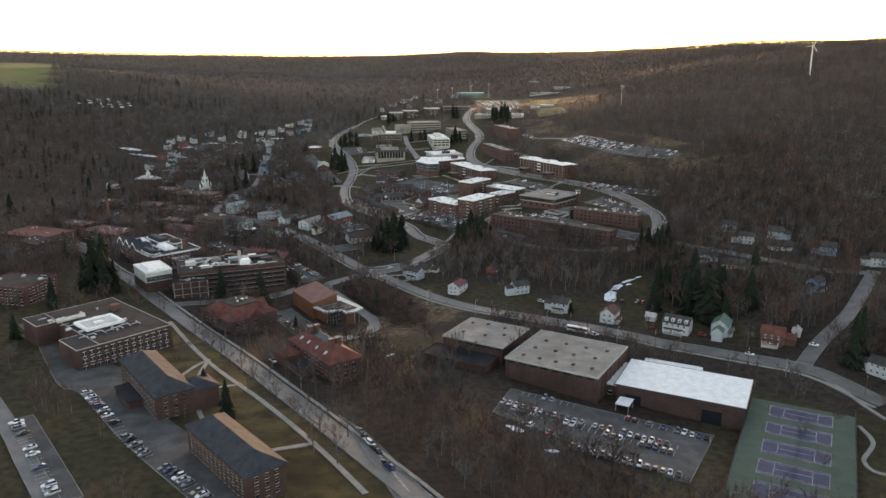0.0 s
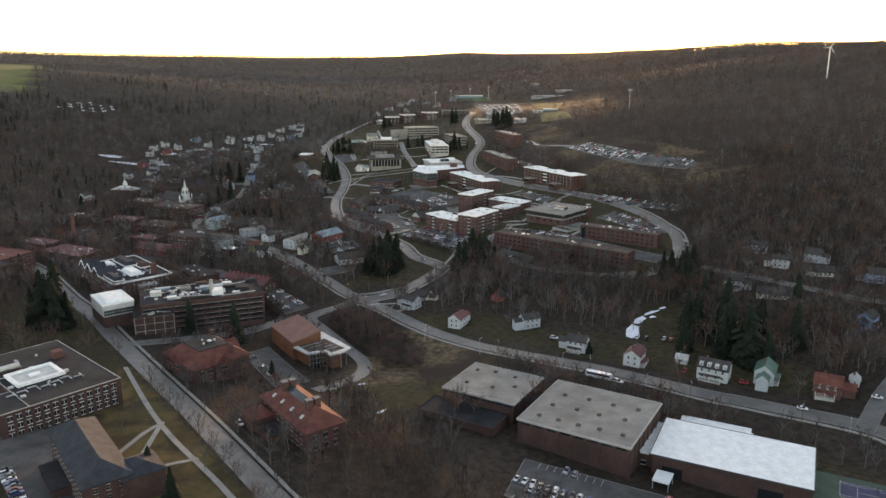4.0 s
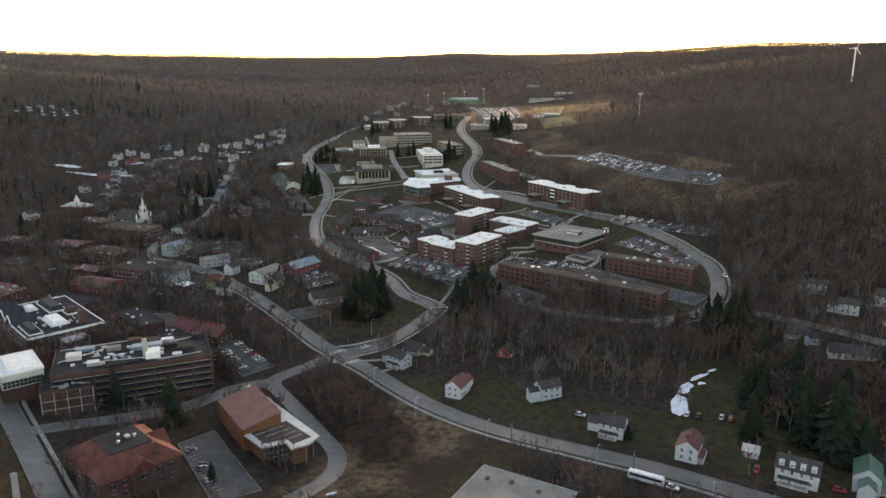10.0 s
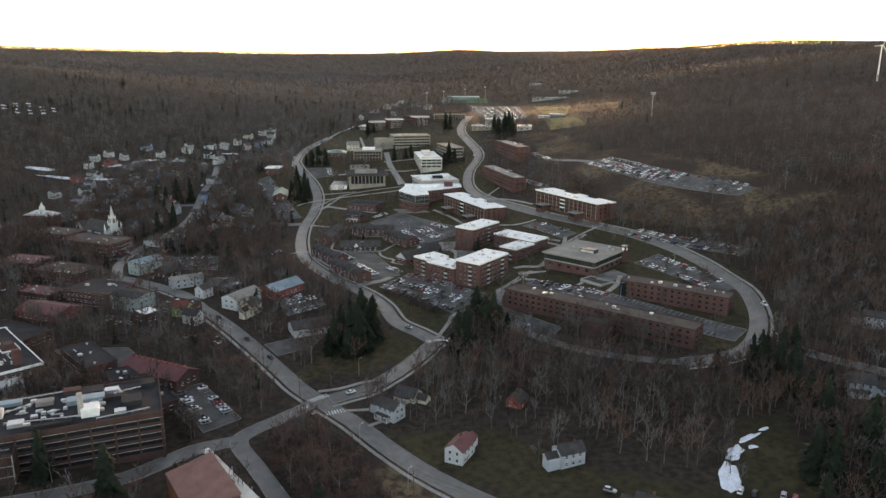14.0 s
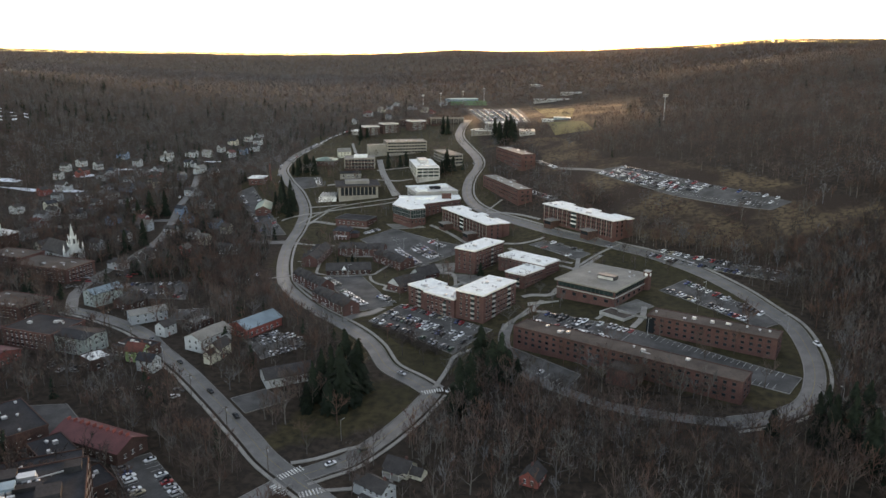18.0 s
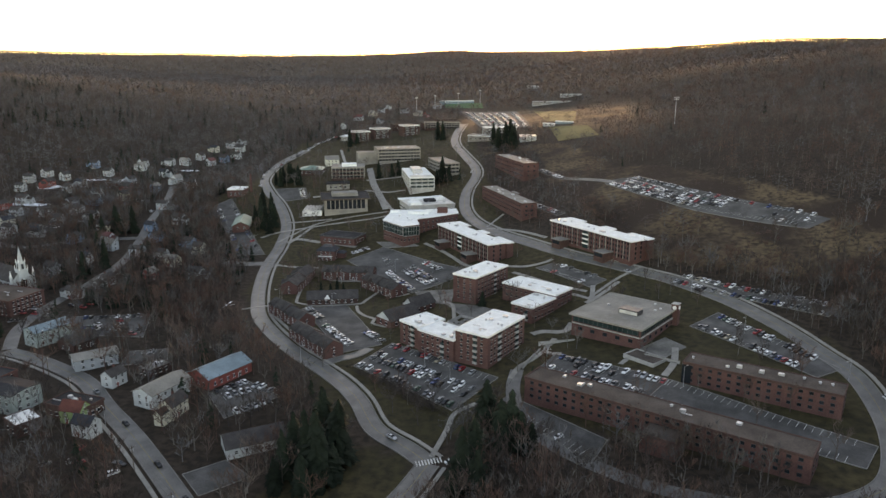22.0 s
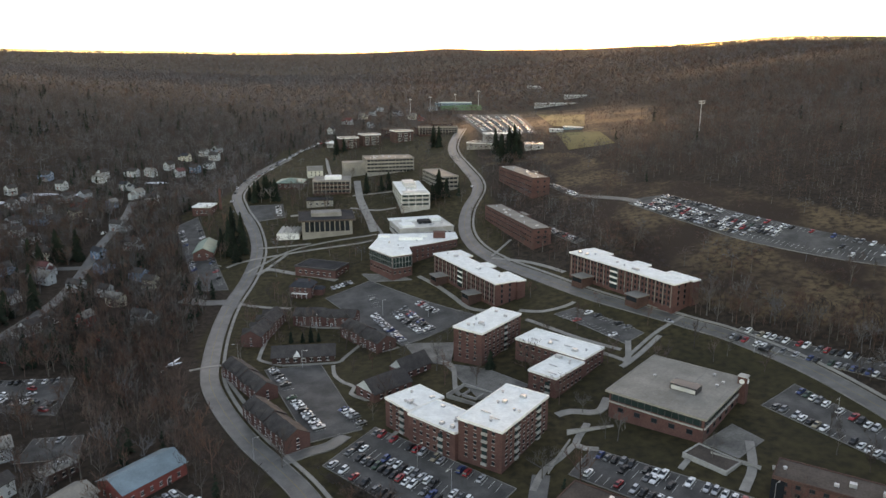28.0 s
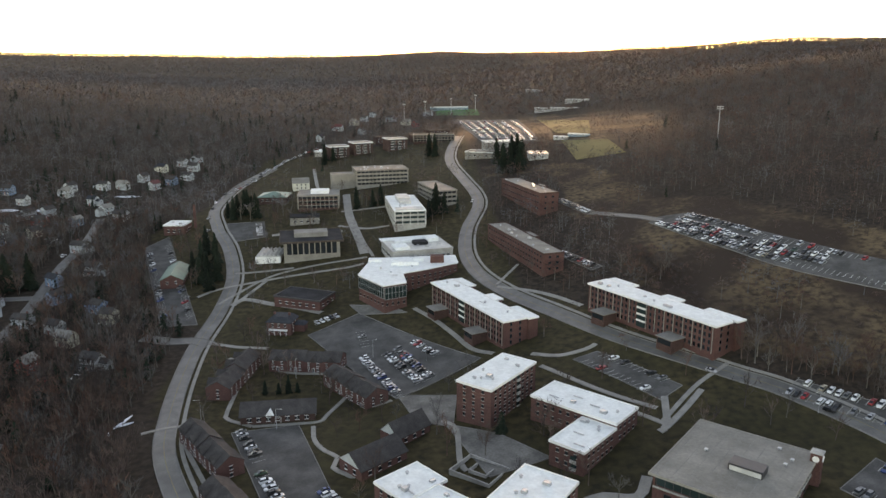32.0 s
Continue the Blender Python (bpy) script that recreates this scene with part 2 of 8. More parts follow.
def cyl(bm, x, y, z0, z1, r0, r1, sides=8, index=0):
    a = [bm.verts.new((x + r0 * math.cos(2 * math.pi * i / sides), y + r0 * math.sin(2 * math.pi * i / sides), z0)) for i in range(sides)]
    b = [bm.verts.new((x + r1 * math.cos(2 * math.pi * i / sides), y + r1 * math.sin(2 * math.pi * i / sides), z1)) for i in range(sides)]
    for i in range(sides):
        j = (i + 1) % sides
        bm.faces.new((a[i], a[j], b[j], b[i])).material_index = index
    bm.faces.new(b).material_index = index
    bm.faces.new(a[::-1]).material_index = index


def inside(px, py, poly):
    """Which of the points lie in the polygon."""
    px, py = np.asarray(px, float), np.asarray(py, float)
    out = np.zeros(px.shape, bool)
    for (x0, y0), (x1, y1) in zip(poly, poly[1:] + poly[:1]):
        if y0 == y1:
            continue
        cross = (y0 > py) != (y1 > py)
        out ^= cross & (px < (x1 - x0) * (py - y0) / (y1 - y0) + x0)
    return out


# ---- the ground: one sheet from behind the start to the far ridge ----
LAWNS = [
    [(-150, 885), (-113, 845), (-112, 770), (-100, 735), (-82, 690), (-62, 655), (-36, 605), (0, 575), (30, 600), (150, 520), (185, 575), (180, 640), (130, 745), (60, 850), (60, 1000), (60, 1300), (-150, 1250), (-166, 1060), (-190, 1000)],
    [(-75, 360), (30, 370), (10, 440), (-45, 490), (-30, 420), (-60, 350)],
    [(-70, 520), (-10, 545), (-5, 570), (-30, 580), (-55, 550)],
    [(-40, 470), (160, 360), (180, 375), (120, 425), (60, 445), (20, 480), (0, 480)],
    [(-42, 358), (-30, 396), (5, 418), (39, 424), (20, 395), (0, 335), (-23, 331)],
    [(105, 425), (130, 420), (140, 470), (118, 475)],
    [(-260, 300), (-120, 150), (-30, 165), (-60, 205), (-128, 300), (-148, 340), (-150, 385), (-197, 454), (-250, 480)],
    [(140, 320), (210, 260), (190, 200), (60, 220), (110, 280)],
]
MEADOWS = [
    [(120, 770), (165, 730), (220, 690), (300, 720), (260, 800), (190, 930), (150, 960), (110, 880)],
    [(140, 1160), (235, 1165), (300, 1300), (290, 1480), (150, 1500), (125, 1350)],
    [(98, 955), (112, 1000), (110, 1075), (62, 1085), (62, 1125), (140, 1085), (155, 1030), (165, 960), (150, 940), (120, 935)],
    [(-60, 505), (-10, 450), (30, 420), (0, 380), (-60, 370), (-30, 440)],
]
BRUSH = [(112, 850), (130, 846), (160, 812), (182, 806), (206, 796), (212, 740), (196, 690), (164, 712), (140, 752), (118, 800)]
GOLD = [(-148, 340), (-128, 300), (-60, 205), (-30, 165), (10, 180), (-20, 212), (-44, 240), (-95, 312), (-150, 385)]
PLAYGROUNDS = [
    [(166, 1455), (153, 1254), (182, 1222), (212, 1357)],
    [(147, 1199), (140, 1085), (186, 1080), (190, 1180)],
    [(36, 1570), (110, 1570), (112, 1660), (40, 1700)],
    [(60, 1230), (100, 1190), (140, 1200), (160, 1480), (60, 1550)],
]
FIELD = [(-1540, 2640), (-1220, 2530), (-640, 1220), (-760, 1190)]


def cuts(fine, lo, hi, step):
    inner = np.arange(fine[0], fine[1] + 0.1, step)
    out, d, v = [], step, fine[1]
    while v < hi:
        d *= 1.09
        v += d
        out.append(v)
    pre, d, v = [], step, fine[0]
    while v > lo:
        d *= 1.09
        v -= d
        pre.append(v)
    return np.array(pre[::-1] + list(inner) + out)


GX, GY = cuts((-330, 300), -3200, 3200, 5.0), cuts((170, 1150), -700, 5200, 5.0)
mx, my = np.meshgrid(GX, GY)
mz = heights(mx, my).reshape(mx.shape)


def level(px, py):
    """Height of the ground sheet itself at arrays of points."""
    px, py = np.asarray(px, float).ravel(), np.asarray(py, float).ravel()
    i = np.clip(np.searchsorted(GX, px) - 1, 0, len(GX) - 2)
    j = np.clip(np.searchsorted(GY, py) - 1, 0, len(GY) - 2)
    u, v = (px - GX[i]) / (GX[i + 1] - GX[i]), (py - GY[j]) / (GY[j + 1] - GY[j])
    a, b, c, d = mz[j, i], mz[j, i + 1], mz[j + 1, i + 1], mz[j + 1, i]
    return np.where(u >= v, a + u * (b - a) + v * (c - b), a + v * (d - a) + u * (c - d))


def lvl(x, y):
    return float(level([x], [y])[0])


def cover(px, py):
    """Lawn, meadow, field and straw lawn shares at arrays of points."""
    lawn, meadow, field, gold = (np.zeros(np.shape(px)) for _ in range(4))
    for p in LAWNS:
        lawn[inside(px, py, p)] = 1
    for p in MEADOWS:
        meadow[inside(px, py, p)] = 1
    field[inside(px, py, FIELD)] = 1
    gold[inside(px, py, GOLD)] = 1
    return lawn, meadow, field, gold


def build_ground():
    n, m = len(GX), len(GY)
    idx = np.arange(n * m).reshape(m, n)
    q = np.stack([idx[:-1, :-1], idx[:-1, 1:], idx[1:, 1:], idx[1:, :-1]], -1).reshape(-1, 4)
    tris = np.vstack([q[:, [0, 1, 2]], q[:, [0, 2, 3]]])
    me = tri_mesh("ground", np.stack([mx.ravel(), my.ravel(), mz.ravel()], 1), tris)
    lawn, meadow, field, gold = cover(mx.ravel(), my.ravel())
    att = me.color_attributes.new("cover", "FLOAT_COLOR", "POINT")
    att.data.foreach_set("color", np.stack([lawn, meadow, field, gold], 1).astype(np.float32).ravel())
    me.polygons.foreach_set("use_smooth", np.ones(len(me.polygons), bool))
    mt = bpy.data.materials.new("ground cover")
    mt.use_nodes = True
    nd, link = mt.node_tree.nodes, mt.node_tree.links.new
    bsdf = nd["Principled BSDF"]
    bsdf.inputs["Roughness"].default_value, bsdf.inputs["Specular IOR Level"].default_value = 0.95, 0.1
    pos = nd.new("ShaderNodeNewGeometry").outputs["Position"]

    def noise_mix(scale, a, b, lo=0.38, hi=0.64):
        tex = nd.new("ShaderNodeTexNoise")
        tex.inputs["Scale"].default_value, tex.inputs["Detail"].default_value = scale, 6
        link(pos, tex.inputs["Vector"])
        rng = nd.new("ShaderNodeMapRange")
        rng.inputs["From Min"].default_value, rng.inputs["From Max"].default_value = lo, hi
        link(tex.outputs["Fac"], rng.inputs["Value"])
        return blend(rng.outputs["Result"], a, b)

    def blend(fac, a, b):
        mix = nd.new("ShaderNodeMix")
        mix.data_type = "RGBA"
        link(fac, mix.inputs["Factor"])
        for s, c in (("A", a), ("B", b)):
            if isinstance(c, tuple):
                mix.inputs[s].default_value = (*c, 1)
            else:
                link(c, mix.inputs[s])
        return mix.outputs["Result"]

    litter = noise_mix(0.35, (0.028, 0.022, 0.018), noise_mix(0.03, (0.06, 0.044, 0.034), (0.045, 0.034, 0.027)))
    grass = noise_mix(0.3, (0.029, 0.025, 0.016), noise_mix(0.025, (0.048, 0.042, 0.022), (0.076, 0.059, 0.031)), 0.34, 0.64)
    straw = noise_mix(0.3, (0.042, 0.03, 0.023), noise_mix(0.02, (0.15, 0.105, 0.064), (0.043, 0.029, 0.023), 0.42, 0.58), 0.34, 0.6)
    sown = noise_mix(0.02, (0.1, 0.12, 0.04), (0.16, 0.14, 0.06))
    dry = noise_mix(0.1, (0.042, 0.032, 0.018), noise_mix(0.03, (0.125, 0.089, 0.038), (0.07, 0.053, 0.026)), 0.34, 0.6)
    sep = nd.new("ShaderNodeSeparateColor")
    at = nd.new("ShaderNodeAttribute")
    at.attribute_name = "cover"
    link(at.outputs["Color"], sep.inputs["Color"])
    col = blend(sep.outputs["Red"], litter, grass)
    col = blend(sep.outputs["Green"], col, straw)
    col = blend(sep.outputs["Blue"], col, sown)
    col = blend(at.outputs["Alpha"], col, dry)
    link(col, bsdf.inputs["Base Color"])
    tex = nd.new("ShaderNodeTexNoise")
    tex.inputs["Scale"].default_value, tex.inputs["Detail"].default_value = 0.5, 6
    link(pos, tex.inputs["Vector"])
    bmp = nd.new("ShaderNodeBump")
    bmp.inputs["Strength"].default_value, bmp.inputs["Distance"].default_value = 0.5, 0.5
    link(tex.outputs["Fac"], bmp.inputs["Height"])
    link(bmp.outputs["Normal"], bsdf.inputs["Normal"])
    me.materials.append(mt)
    return tagged(new("ground", me), "hilly ground of dry lawns, leaf litter and brown meadow", "ground", kind="structure")


build_ground()


# ---- what is taken by roads, lots and houses: a map of 2 m cells that the trees keep off ----
OX, OY, OC = -420, 120, 2.0
TAKEN = np.zeros((900, 440), bool)
CELL_Y, CELL_X = np.mgrid[0:900, 0:440]
CELL_X, CELL_Y = OX + (CELL_X + 0.5) * OC, OY + (CELL_Y + 0.5) * OC


def take(poly, grow=0.0):
    if grow:
        cx, cy = sum(p[0] for p in poly) / len(poly), sum(p[1] for p in poly) / len(poly)
        poly = [(x + grow * (x - cx) / max(1, math.hypot(x - cx, y - cy)), y + grow * (y - cy) / max(1, math.hypot(x - cx, y - cy))) for x, y in poly]
    TAKEN[inside(CELL_X, CELL_Y, poly)] = True


def taken(px, py):
    i, j = ((np.asarray(px) - OX) / OC).astype(int), ((np.asarray(py) - OY) / OC).astype(int)
    ok = (i >= 0) & (i < 440) & (j >= 0) & (j < 900)
    out = np.zeros(np.shape(px), bool)
    out[ok] = TAKEN[j[ok], i[ok]]
    return out


def curve(points, step=4.0):
    """A smooth line through the points, cut at even steps, with its sideways directions."""
    p = [Vector((x, y)) for x, y in points]
    p = [p[0] * 2 - p[1]] + p + [p[-1] * 2 - p[-2]]
    out = []
    for a, b, c, d in zip(p, p[1:], p[2:], p[3:]):
        n = max(2, int((c - b).length / step))
        for i in range(n):
            s = i / n
            out.append(0.5 * (2 * b + (c - a) * s + (2 * a - 5 * b + 4 * c - d) * s * s + (3 * b - a - 3 * c + d) * s ** 3))
    out.append(p[-2])
    side = []
    for i in range(len(out)):
        t = (out[min(i + 1, len(out) - 1)] - out[max(i - 1, 0)]).normalized()
        side.append(Vector((t.y, -t.x)))
    return out, side


def ribbon(points, sides, lo, hi, lift, cols=3, thick=0.0):
    """A strip along a line between two offsets, laid on the ground, with a skirt to its sides if thick."""
    offs = [lo + (hi - lo) * k / cols for k in range(cols + 1)]
    v = [(p.x + s.x * o, p.y + s.y * o) for p, s in zip(points, sides) for o in offs]
    z = level([a for a, _ in v], [b for _, b in v]) + lift
    v = [(a, b, c) for (a, b), c in zip(v, z)]
    n = cols + 1
    f = [(i * n + k, i * n + k + 1, (i + 1) * n + k + 1, (i + 1) * n + k) for i in range(len(points) - 1) for k in range(cols)]
    f = [q[::-1] for q in f]
    if thick:
        m = len(v)
        v += [(a, b, c - thick) for a, b, c in v]
        for i in range(len(points) - 1):
            f.append((i * n, (i + 1) * n, m + (i + 1) * n, m + i * n))
            f.append((i * n + cols, m + i * n + cols, m + (i + 1) * n + cols, (i + 1) * n + cols))
    return v, f


def road(name, width, points, kerbs=True):
    line, side = curve(points, 2.5)
    h = width / 2
    ob = new("road_" + name, mesh_of(name, *ribbon(line, side, -h, h, 0.22, 4), ASPHALT))
    tagged(ob, "worn grey asphalt road with pale edges", "road", kind="structure")
    for p, s, q, r in zip(line, side, line[1:], side[1:]):
        take([tuple(p - s * (h + 2)), tuple(p + s * (h + 2)), tuple(q + r * (h + 2)), tuple(q - r * (h + 2))])
    if kerbs:
        for sgn in (-1, 1):
            a, b = sorted((sgn * h, sgn * (h + 0.35)))
            part("kerb", mesh_of("kerb", *ribbon(line, side, a, b, 0.38, 1, 0.5), KERB), None, ob)
            if width > 7.5 and sgn > 0:
                a, b = sorted((sgn * (h + 1.6), sgn * (h + 3.1)))
                part("sidewalk", mesh_of("sidewalk", *ribbon(line, side, a, b, 0.3, 1, 0.4), PAVING), None, ob)
    if width > 7.5:
        part("centre_line", mesh_of("centre_line", *ribbon(line, side, -0.1, 0.1, 0.26, 1), PAINT_YELLOW), None, ob)
    return ob


def footpath(width, points):
    width = 0.5 + 0.62 * width
    line, side = curve(points, 3.0)
    ob = new("footpath", mesh_of("footpath", *ribbon(line, side, -width / 2, width / 2, 0.32, 1, 0.4), PAVING))
    tagged(ob, "pale concrete footpath across dry grass", "footpath", kind="structure")
    for p, s, q, r in zip(line, side, line[1:], side[1:]):
        take([tuple(p - s * 3), tuple(p + s * 3), tuple(q + r * 3), tuple(q - r * 3)])
    return ob


def quad_point(c, u, v):
    """The point at shares u along the first edge and v across a four-cornered lot."""
    (ax, ay), (bx, by), (cx, cy), (dx, dy) = c
    # first edge a-b is the short side, b-c the long one
    return ((ax * (1 - u) + bx * u) * (1 - v) + (dx * (1 - u) + cx * u) * v, (ay * (1 - u) + by * u) * (1 - v) + (dy * (1 - u) + cy * u) * v)


LOTS = []


def lot(name, c, surface=None, label="grey asphalt car park with faded stall lines", sort="car park"):
    la = (math.dist(c[0], c[1]) + math.dist(c[3], c[2])) / 2
    lb = (math.dist(c[1], c[2]) + math.dist(c[0], c[3])) / 2
    n, m = max(2, int(la / 4)), max(2, int(lb / 4))
    pts = [quad_point(c, i / n, j / m) for j in range(m + 1) for i in range(n + 1)]
    z = level([p[0] for p in pts], [p[1] for p in pts]) + 0.17
    f = [(j * (n + 1) + i, j * (n + 1) + i + 1, (j + 1) * (n + 1) + i + 1, (j + 1) * (n + 1) + i) for j in range(m) for i in range(n)]
    me = mesh_of(name, [(a, b, h) for (a, b), h in zip(pts, z)], f, surface or ASPHALT_LOT)
    if sum(p.normal.z for p in me.polygons) < 0:
        me.flip_normals()
    ob = tagged(new(name, me), label, sort, kind="structure")
    take(list(c), 4)
    if not surface:
        LOTS.append((name, c))
    ring = [Vector(p) for p in c]
    ctr = sum(ring, Vector((0, 0))) / 4
    for a, b in zip(ring, ring[1:] + ring[:1]):
        k = max(2, int((b - a).length / 4))
        line = [a.lerp(b, i / k) for i in range(k + 1)]
        t = (b - a).normalized()
        part("kerb", mesh_of("kerb", *ribbon(line, [Vector((t.y, -t.x))] * (k + 1), -0.13, 0.13, 0.32, 1, 0.4), KERB), None, ob)
    return ob


def apron(name, near, far, label):
    """A paved strip between two bent edges, with a kerb on the first."""
    pts, n = [], 6
    for (a, b), (c, d) in zip(zip(near, near[1:]), zip(far, far[1:])):
        a, b, c, d = Vector(a), Vector(b), Vector(c), Vector(d)
        k = max(2, int((b - a).length / 4))
        pts += [(a.lerp(b, i / k), c.lerp(d, i / k)) for i in range(k)]
        take([tuple(a), tuple(b), tuple(d), tuple(c)], 4)
    pts.append((Vector(near[-1]), Vector(far[-1])))
    v = [p.lerp(q, i / n) for p, q in pts for i in range(n + 1)]
    z = level([p.x for p in v], [p.y for p in v]) + 0.17
    f = [(r * (n + 1) + i, r * (n + 1) + i + 1, (r + 1) * (n + 1) + i + 1, (r + 1) * (n + 1) + i) for r in range(len(pts) - 1) for i in range(n)]
    me = mesh_of(name, [(p.x, p.y, h) for p, h in zip(v, z)], f, ASPHALT_LOT)
    if sum(p.normal.z for p in me.polygons) < 0:
        me.flip_normals()
    ob = tagged(new(name, me), label, "car park", kind="structure")
    line, side = curve(near)
    part("kerb", mesh_of("kerb", *ribbon(line, side, -0.13, 0.13, 0.32, 1, 0.4), KERB), None, ob)


apron("hall_lot", [(-221, 363), (-201, 342), (-161, 286), (-148, 277), (-118, 241), (-99, 220), (-78, 199), (-60, 180)], [(-208, 372), (-180, 330), (-142, 304), (-126, 284), (-104, 253), (-84, 232), (-66, 208), (-48, 188)], "grey asphalt yard behind old brick halls")
apron("upper_lot", [(143, 903), (154, 869), (166, 843), (179, 816), (193, 796), (213, 772), (231, 754)], [(151, 910), (168, 906), (183, 871), (197, 846), (213, 819), (234, 788), (248, 761)], "long grey asphalt car park cut into a hillside")
road("main_street", 7.6, [(-208, 674), (-183, 659), (-153, 635), (-133, 609), (-112, 584), (-95, 562), (-83, 546), (-72, 531), (-62, 517), (-50, 504), (-35, 488), (-18, 466), (-4, 449), (14, 431), (32, 417), (57, 403), (80, 391), (101, 378), (121, 365), (140, 355), (176, 331), (192, 295)])
road("fork_road", 8, [(-48, 506), (-40, 511), (-31, 517), (-19, 532), (-8, 550), (0, 566)])
road("ring_west", 7.6, [(0, 566), (-8, 576), (-21, 590), (-29, 611), (-39, 629), (-52, 647), (-64, 663), (-79, 688), (-92, 716), (-99, 743), (-106, 783), (-110, 825), (-109, 870), (-112, 914), (-125, 962), (-144, 1008), (-158, 1060), (-160, 1144), (-140, 1211)])
road("ring_east", 8, [(115, 524), (133, 526), (149, 534), (162, 553), (171, 576), (176, 603), (173, 625), (168, 655), (157, 691), (140, 720), (123, 738), (93, 772), (67, 818), (49, 852), (37, 886), (33, 922), (37, 963), (48, 1005), (49, 1039), (43, 1088), (36, 1153), (38, 1211), (53, 1314)])
road("dorm_drive", 6, [(115, 524), (93, 532), (70, 545), (47, 569), (37, 592), (36, 612), (40, 630)], False)
road("academic_street", 8, [(6, 186), (-11, 207), (-32, 233), (-59, 270), (-88, 310), (-121, 355), (-149, 392), (-174, 424), (-197, 454), (-223, 481), (-266, 533), (-296, 561)])
road("concert_loop", 6.5, [(-53, 503), (-64, 490), (-75, 477), (-77, 468), (-66, 451), (-49, 424), (-40, 407), (-40, 390), (-48, 374), (-57, 363)])
road("back_street", 7, [(-77, 471), (-93, 461), (-109, 441), (-126, 428), (-148, 416), (-160, 409)])
road("side_street", 7, [(172, 332), (191, 353), (219, 380), (249, 418), (269, 444)])
road("upper_street", 6, [(166, 536), (176, 520), (187, 508), (200, 494), (216, 476), (240, 452), (266, 440)])
road("lower_lane", 6, [(-183, 274), (-157, 244), (-137, 219), (-118, 196)])
road("west_lane", 6, [(-208, 676), (-219, 705), (-222, 738), (-221, 759), (-217, 791), (-214, 830), (-216, 860), (-221, 893), (-230, 944), (-234, 993), (-246, 1052)])
road("village_lane", 5, [(-330, 880), (-300, 868), (-277, 880), (-250, 890), (-222, 893)])
road("bank_drive", 4.5, [(118, 946), (130, 932), (141, 918), (150, 903)])
road("house_drive", 5, [(-50, 647), (-41, 653), (-33, 657), (-28, 664)])
road("drive_crossing", 7, [(-141, 835), (-125, 830), (-113, 830), (-103, 824)])
lot("tower_lot", [(-34, 644), (-17, 669), (31, 624), (10, 600)])
lot("dorm_lot", [(49, 629), (60, 643), (101, 609), (87, 594)])
lot("dorm_lot_long", [(87.1, 593.9), (101.1, 608.9), (157, 554), (146, 542)])
lot("ring_lot", [(129, 664), (148, 677), (174, 609), (161, 604)])
lot("north_lot", [(-55, 830), (-30, 852), (30, 782), (-8, 754)])
lot("house_lot", [(-71, 730), (-46, 735), (-22, 668), (-41, 660)])
lot("small_lot", [(68, 763), (79, 766), (104, 731), (93, 723)])
lot("gym_lot", [(20, 276), (30, 304), (110, 273), (86, 231)])
lot("mid_lot", [(138, 719), (147, 726), (203, 664), (193, 656)])
lot("green_lot", [(-186, 974), (-175, 994), (-117, 851), (-136, 849)])
lot("far_lot", [(58, 1541), (145, 1493), (129, 1215), (73, 1257)])
lot("lane_lot", [(-161, 251), (-155, 256), (-109, 199), (-118, 196)])
lot("bank_lot", [(83, 889), (89, 891), (103, 855), (97, 853)])
lot("slope_lot", [(102, 988), (108, 990), (121, 946), (115, 944)])
lot("library_lot", [(-139, 1014), (-111, 1015), (-104, 983), (-128, 975)])
lot("dorm_front_lot", [(28, 603), (34, 608), (66, 570), (57, 557)])
lot("church_lot", [(-191, 697), (-200, 726), (-156, 728), (-147, 690)])
lot("back_lot", [(-144, 652), (-146, 670), (-128, 672), (-123, 655)])
lot("stone_yard", [(-87, 561), (-74, 570), (-63, 560), (-78, 549)])
lot("plaza_lot", [(-117, 509), (-106, 518), (-81, 488), (-93, 475)])
lot("works_yard", [(-187, 548), (-153, 553), (-117, 511), (-150, 512)], ASPHALT_LOT, "patched grey asphalt yard between low works buildings")
lot("yard_lot", [(-94, 620), (-81, 633), (-63, 617), (-82, 599)])
lot("concert_lot", [(-101, 407), (-91, 421), (-62, 376), (-75, 364)])
lot("street_lot", [(-40, 258), (-27, 242), (-4, 204), (-15, 202)])
for name, corners in (("plaza_court", [(11, 726), (30, 714), (46, 694), (24, 686)]), ("plaza_upper", [(-8, 758), (17, 750), (14, 723), (0, 731)]), ("plaza_dining", [(98, 641), (113, 652), (119, 640), (106, 630)]), ("plaza_front", [(-36, 864), (-14, 858), (-4, 846), (-29, 850)])):
    lot(name, corners, PAVING_WORN, "worn concrete plaza between brick halls", "plaza")
footpath(2.5, [(-147, 377), (-107, 313), (-72, 269), (-44, 231), (-24, 203)])
footpath(2, [(-107, 315), (-103, 279)])
footpath(2, [(-60, 226), (-44, 233)])
footpath(2, [(-112, 877), (-104, 891), (-88, 914), (-62, 927), (-30, 934)])
footpath(2.5, [(-48, 1029), (-36, 971), (-26, 934)])
footpath(2, [(88, 708), (109, 730), (126, 742)])
footpath(2, [(-106, 732), (-98, 736), (-90, 738)])
footpath(2, [(-90, 807), (-81, 800), (-78, 789), (-78, 769), (-77, 748), (-75, 742), (-64, 735)])
footpath(3, [(-103, 826), (-88, 820), (-73, 817)])
footpath(2, [(-66, 792), (-55, 787), (-38, 784), (-31, 773), (-21, 751), (-17, 749), (-10, 753)])
footpath(2, [(-29, 761), (-36, 742), (-38, 737), (-48, 736), (-64, 735)])
footpath(2, [(-40, 733), (-38, 721), (-33, 712), (-28, 707), (-29, 700), (-24, 695), (-20, 693), (-13, 702)])
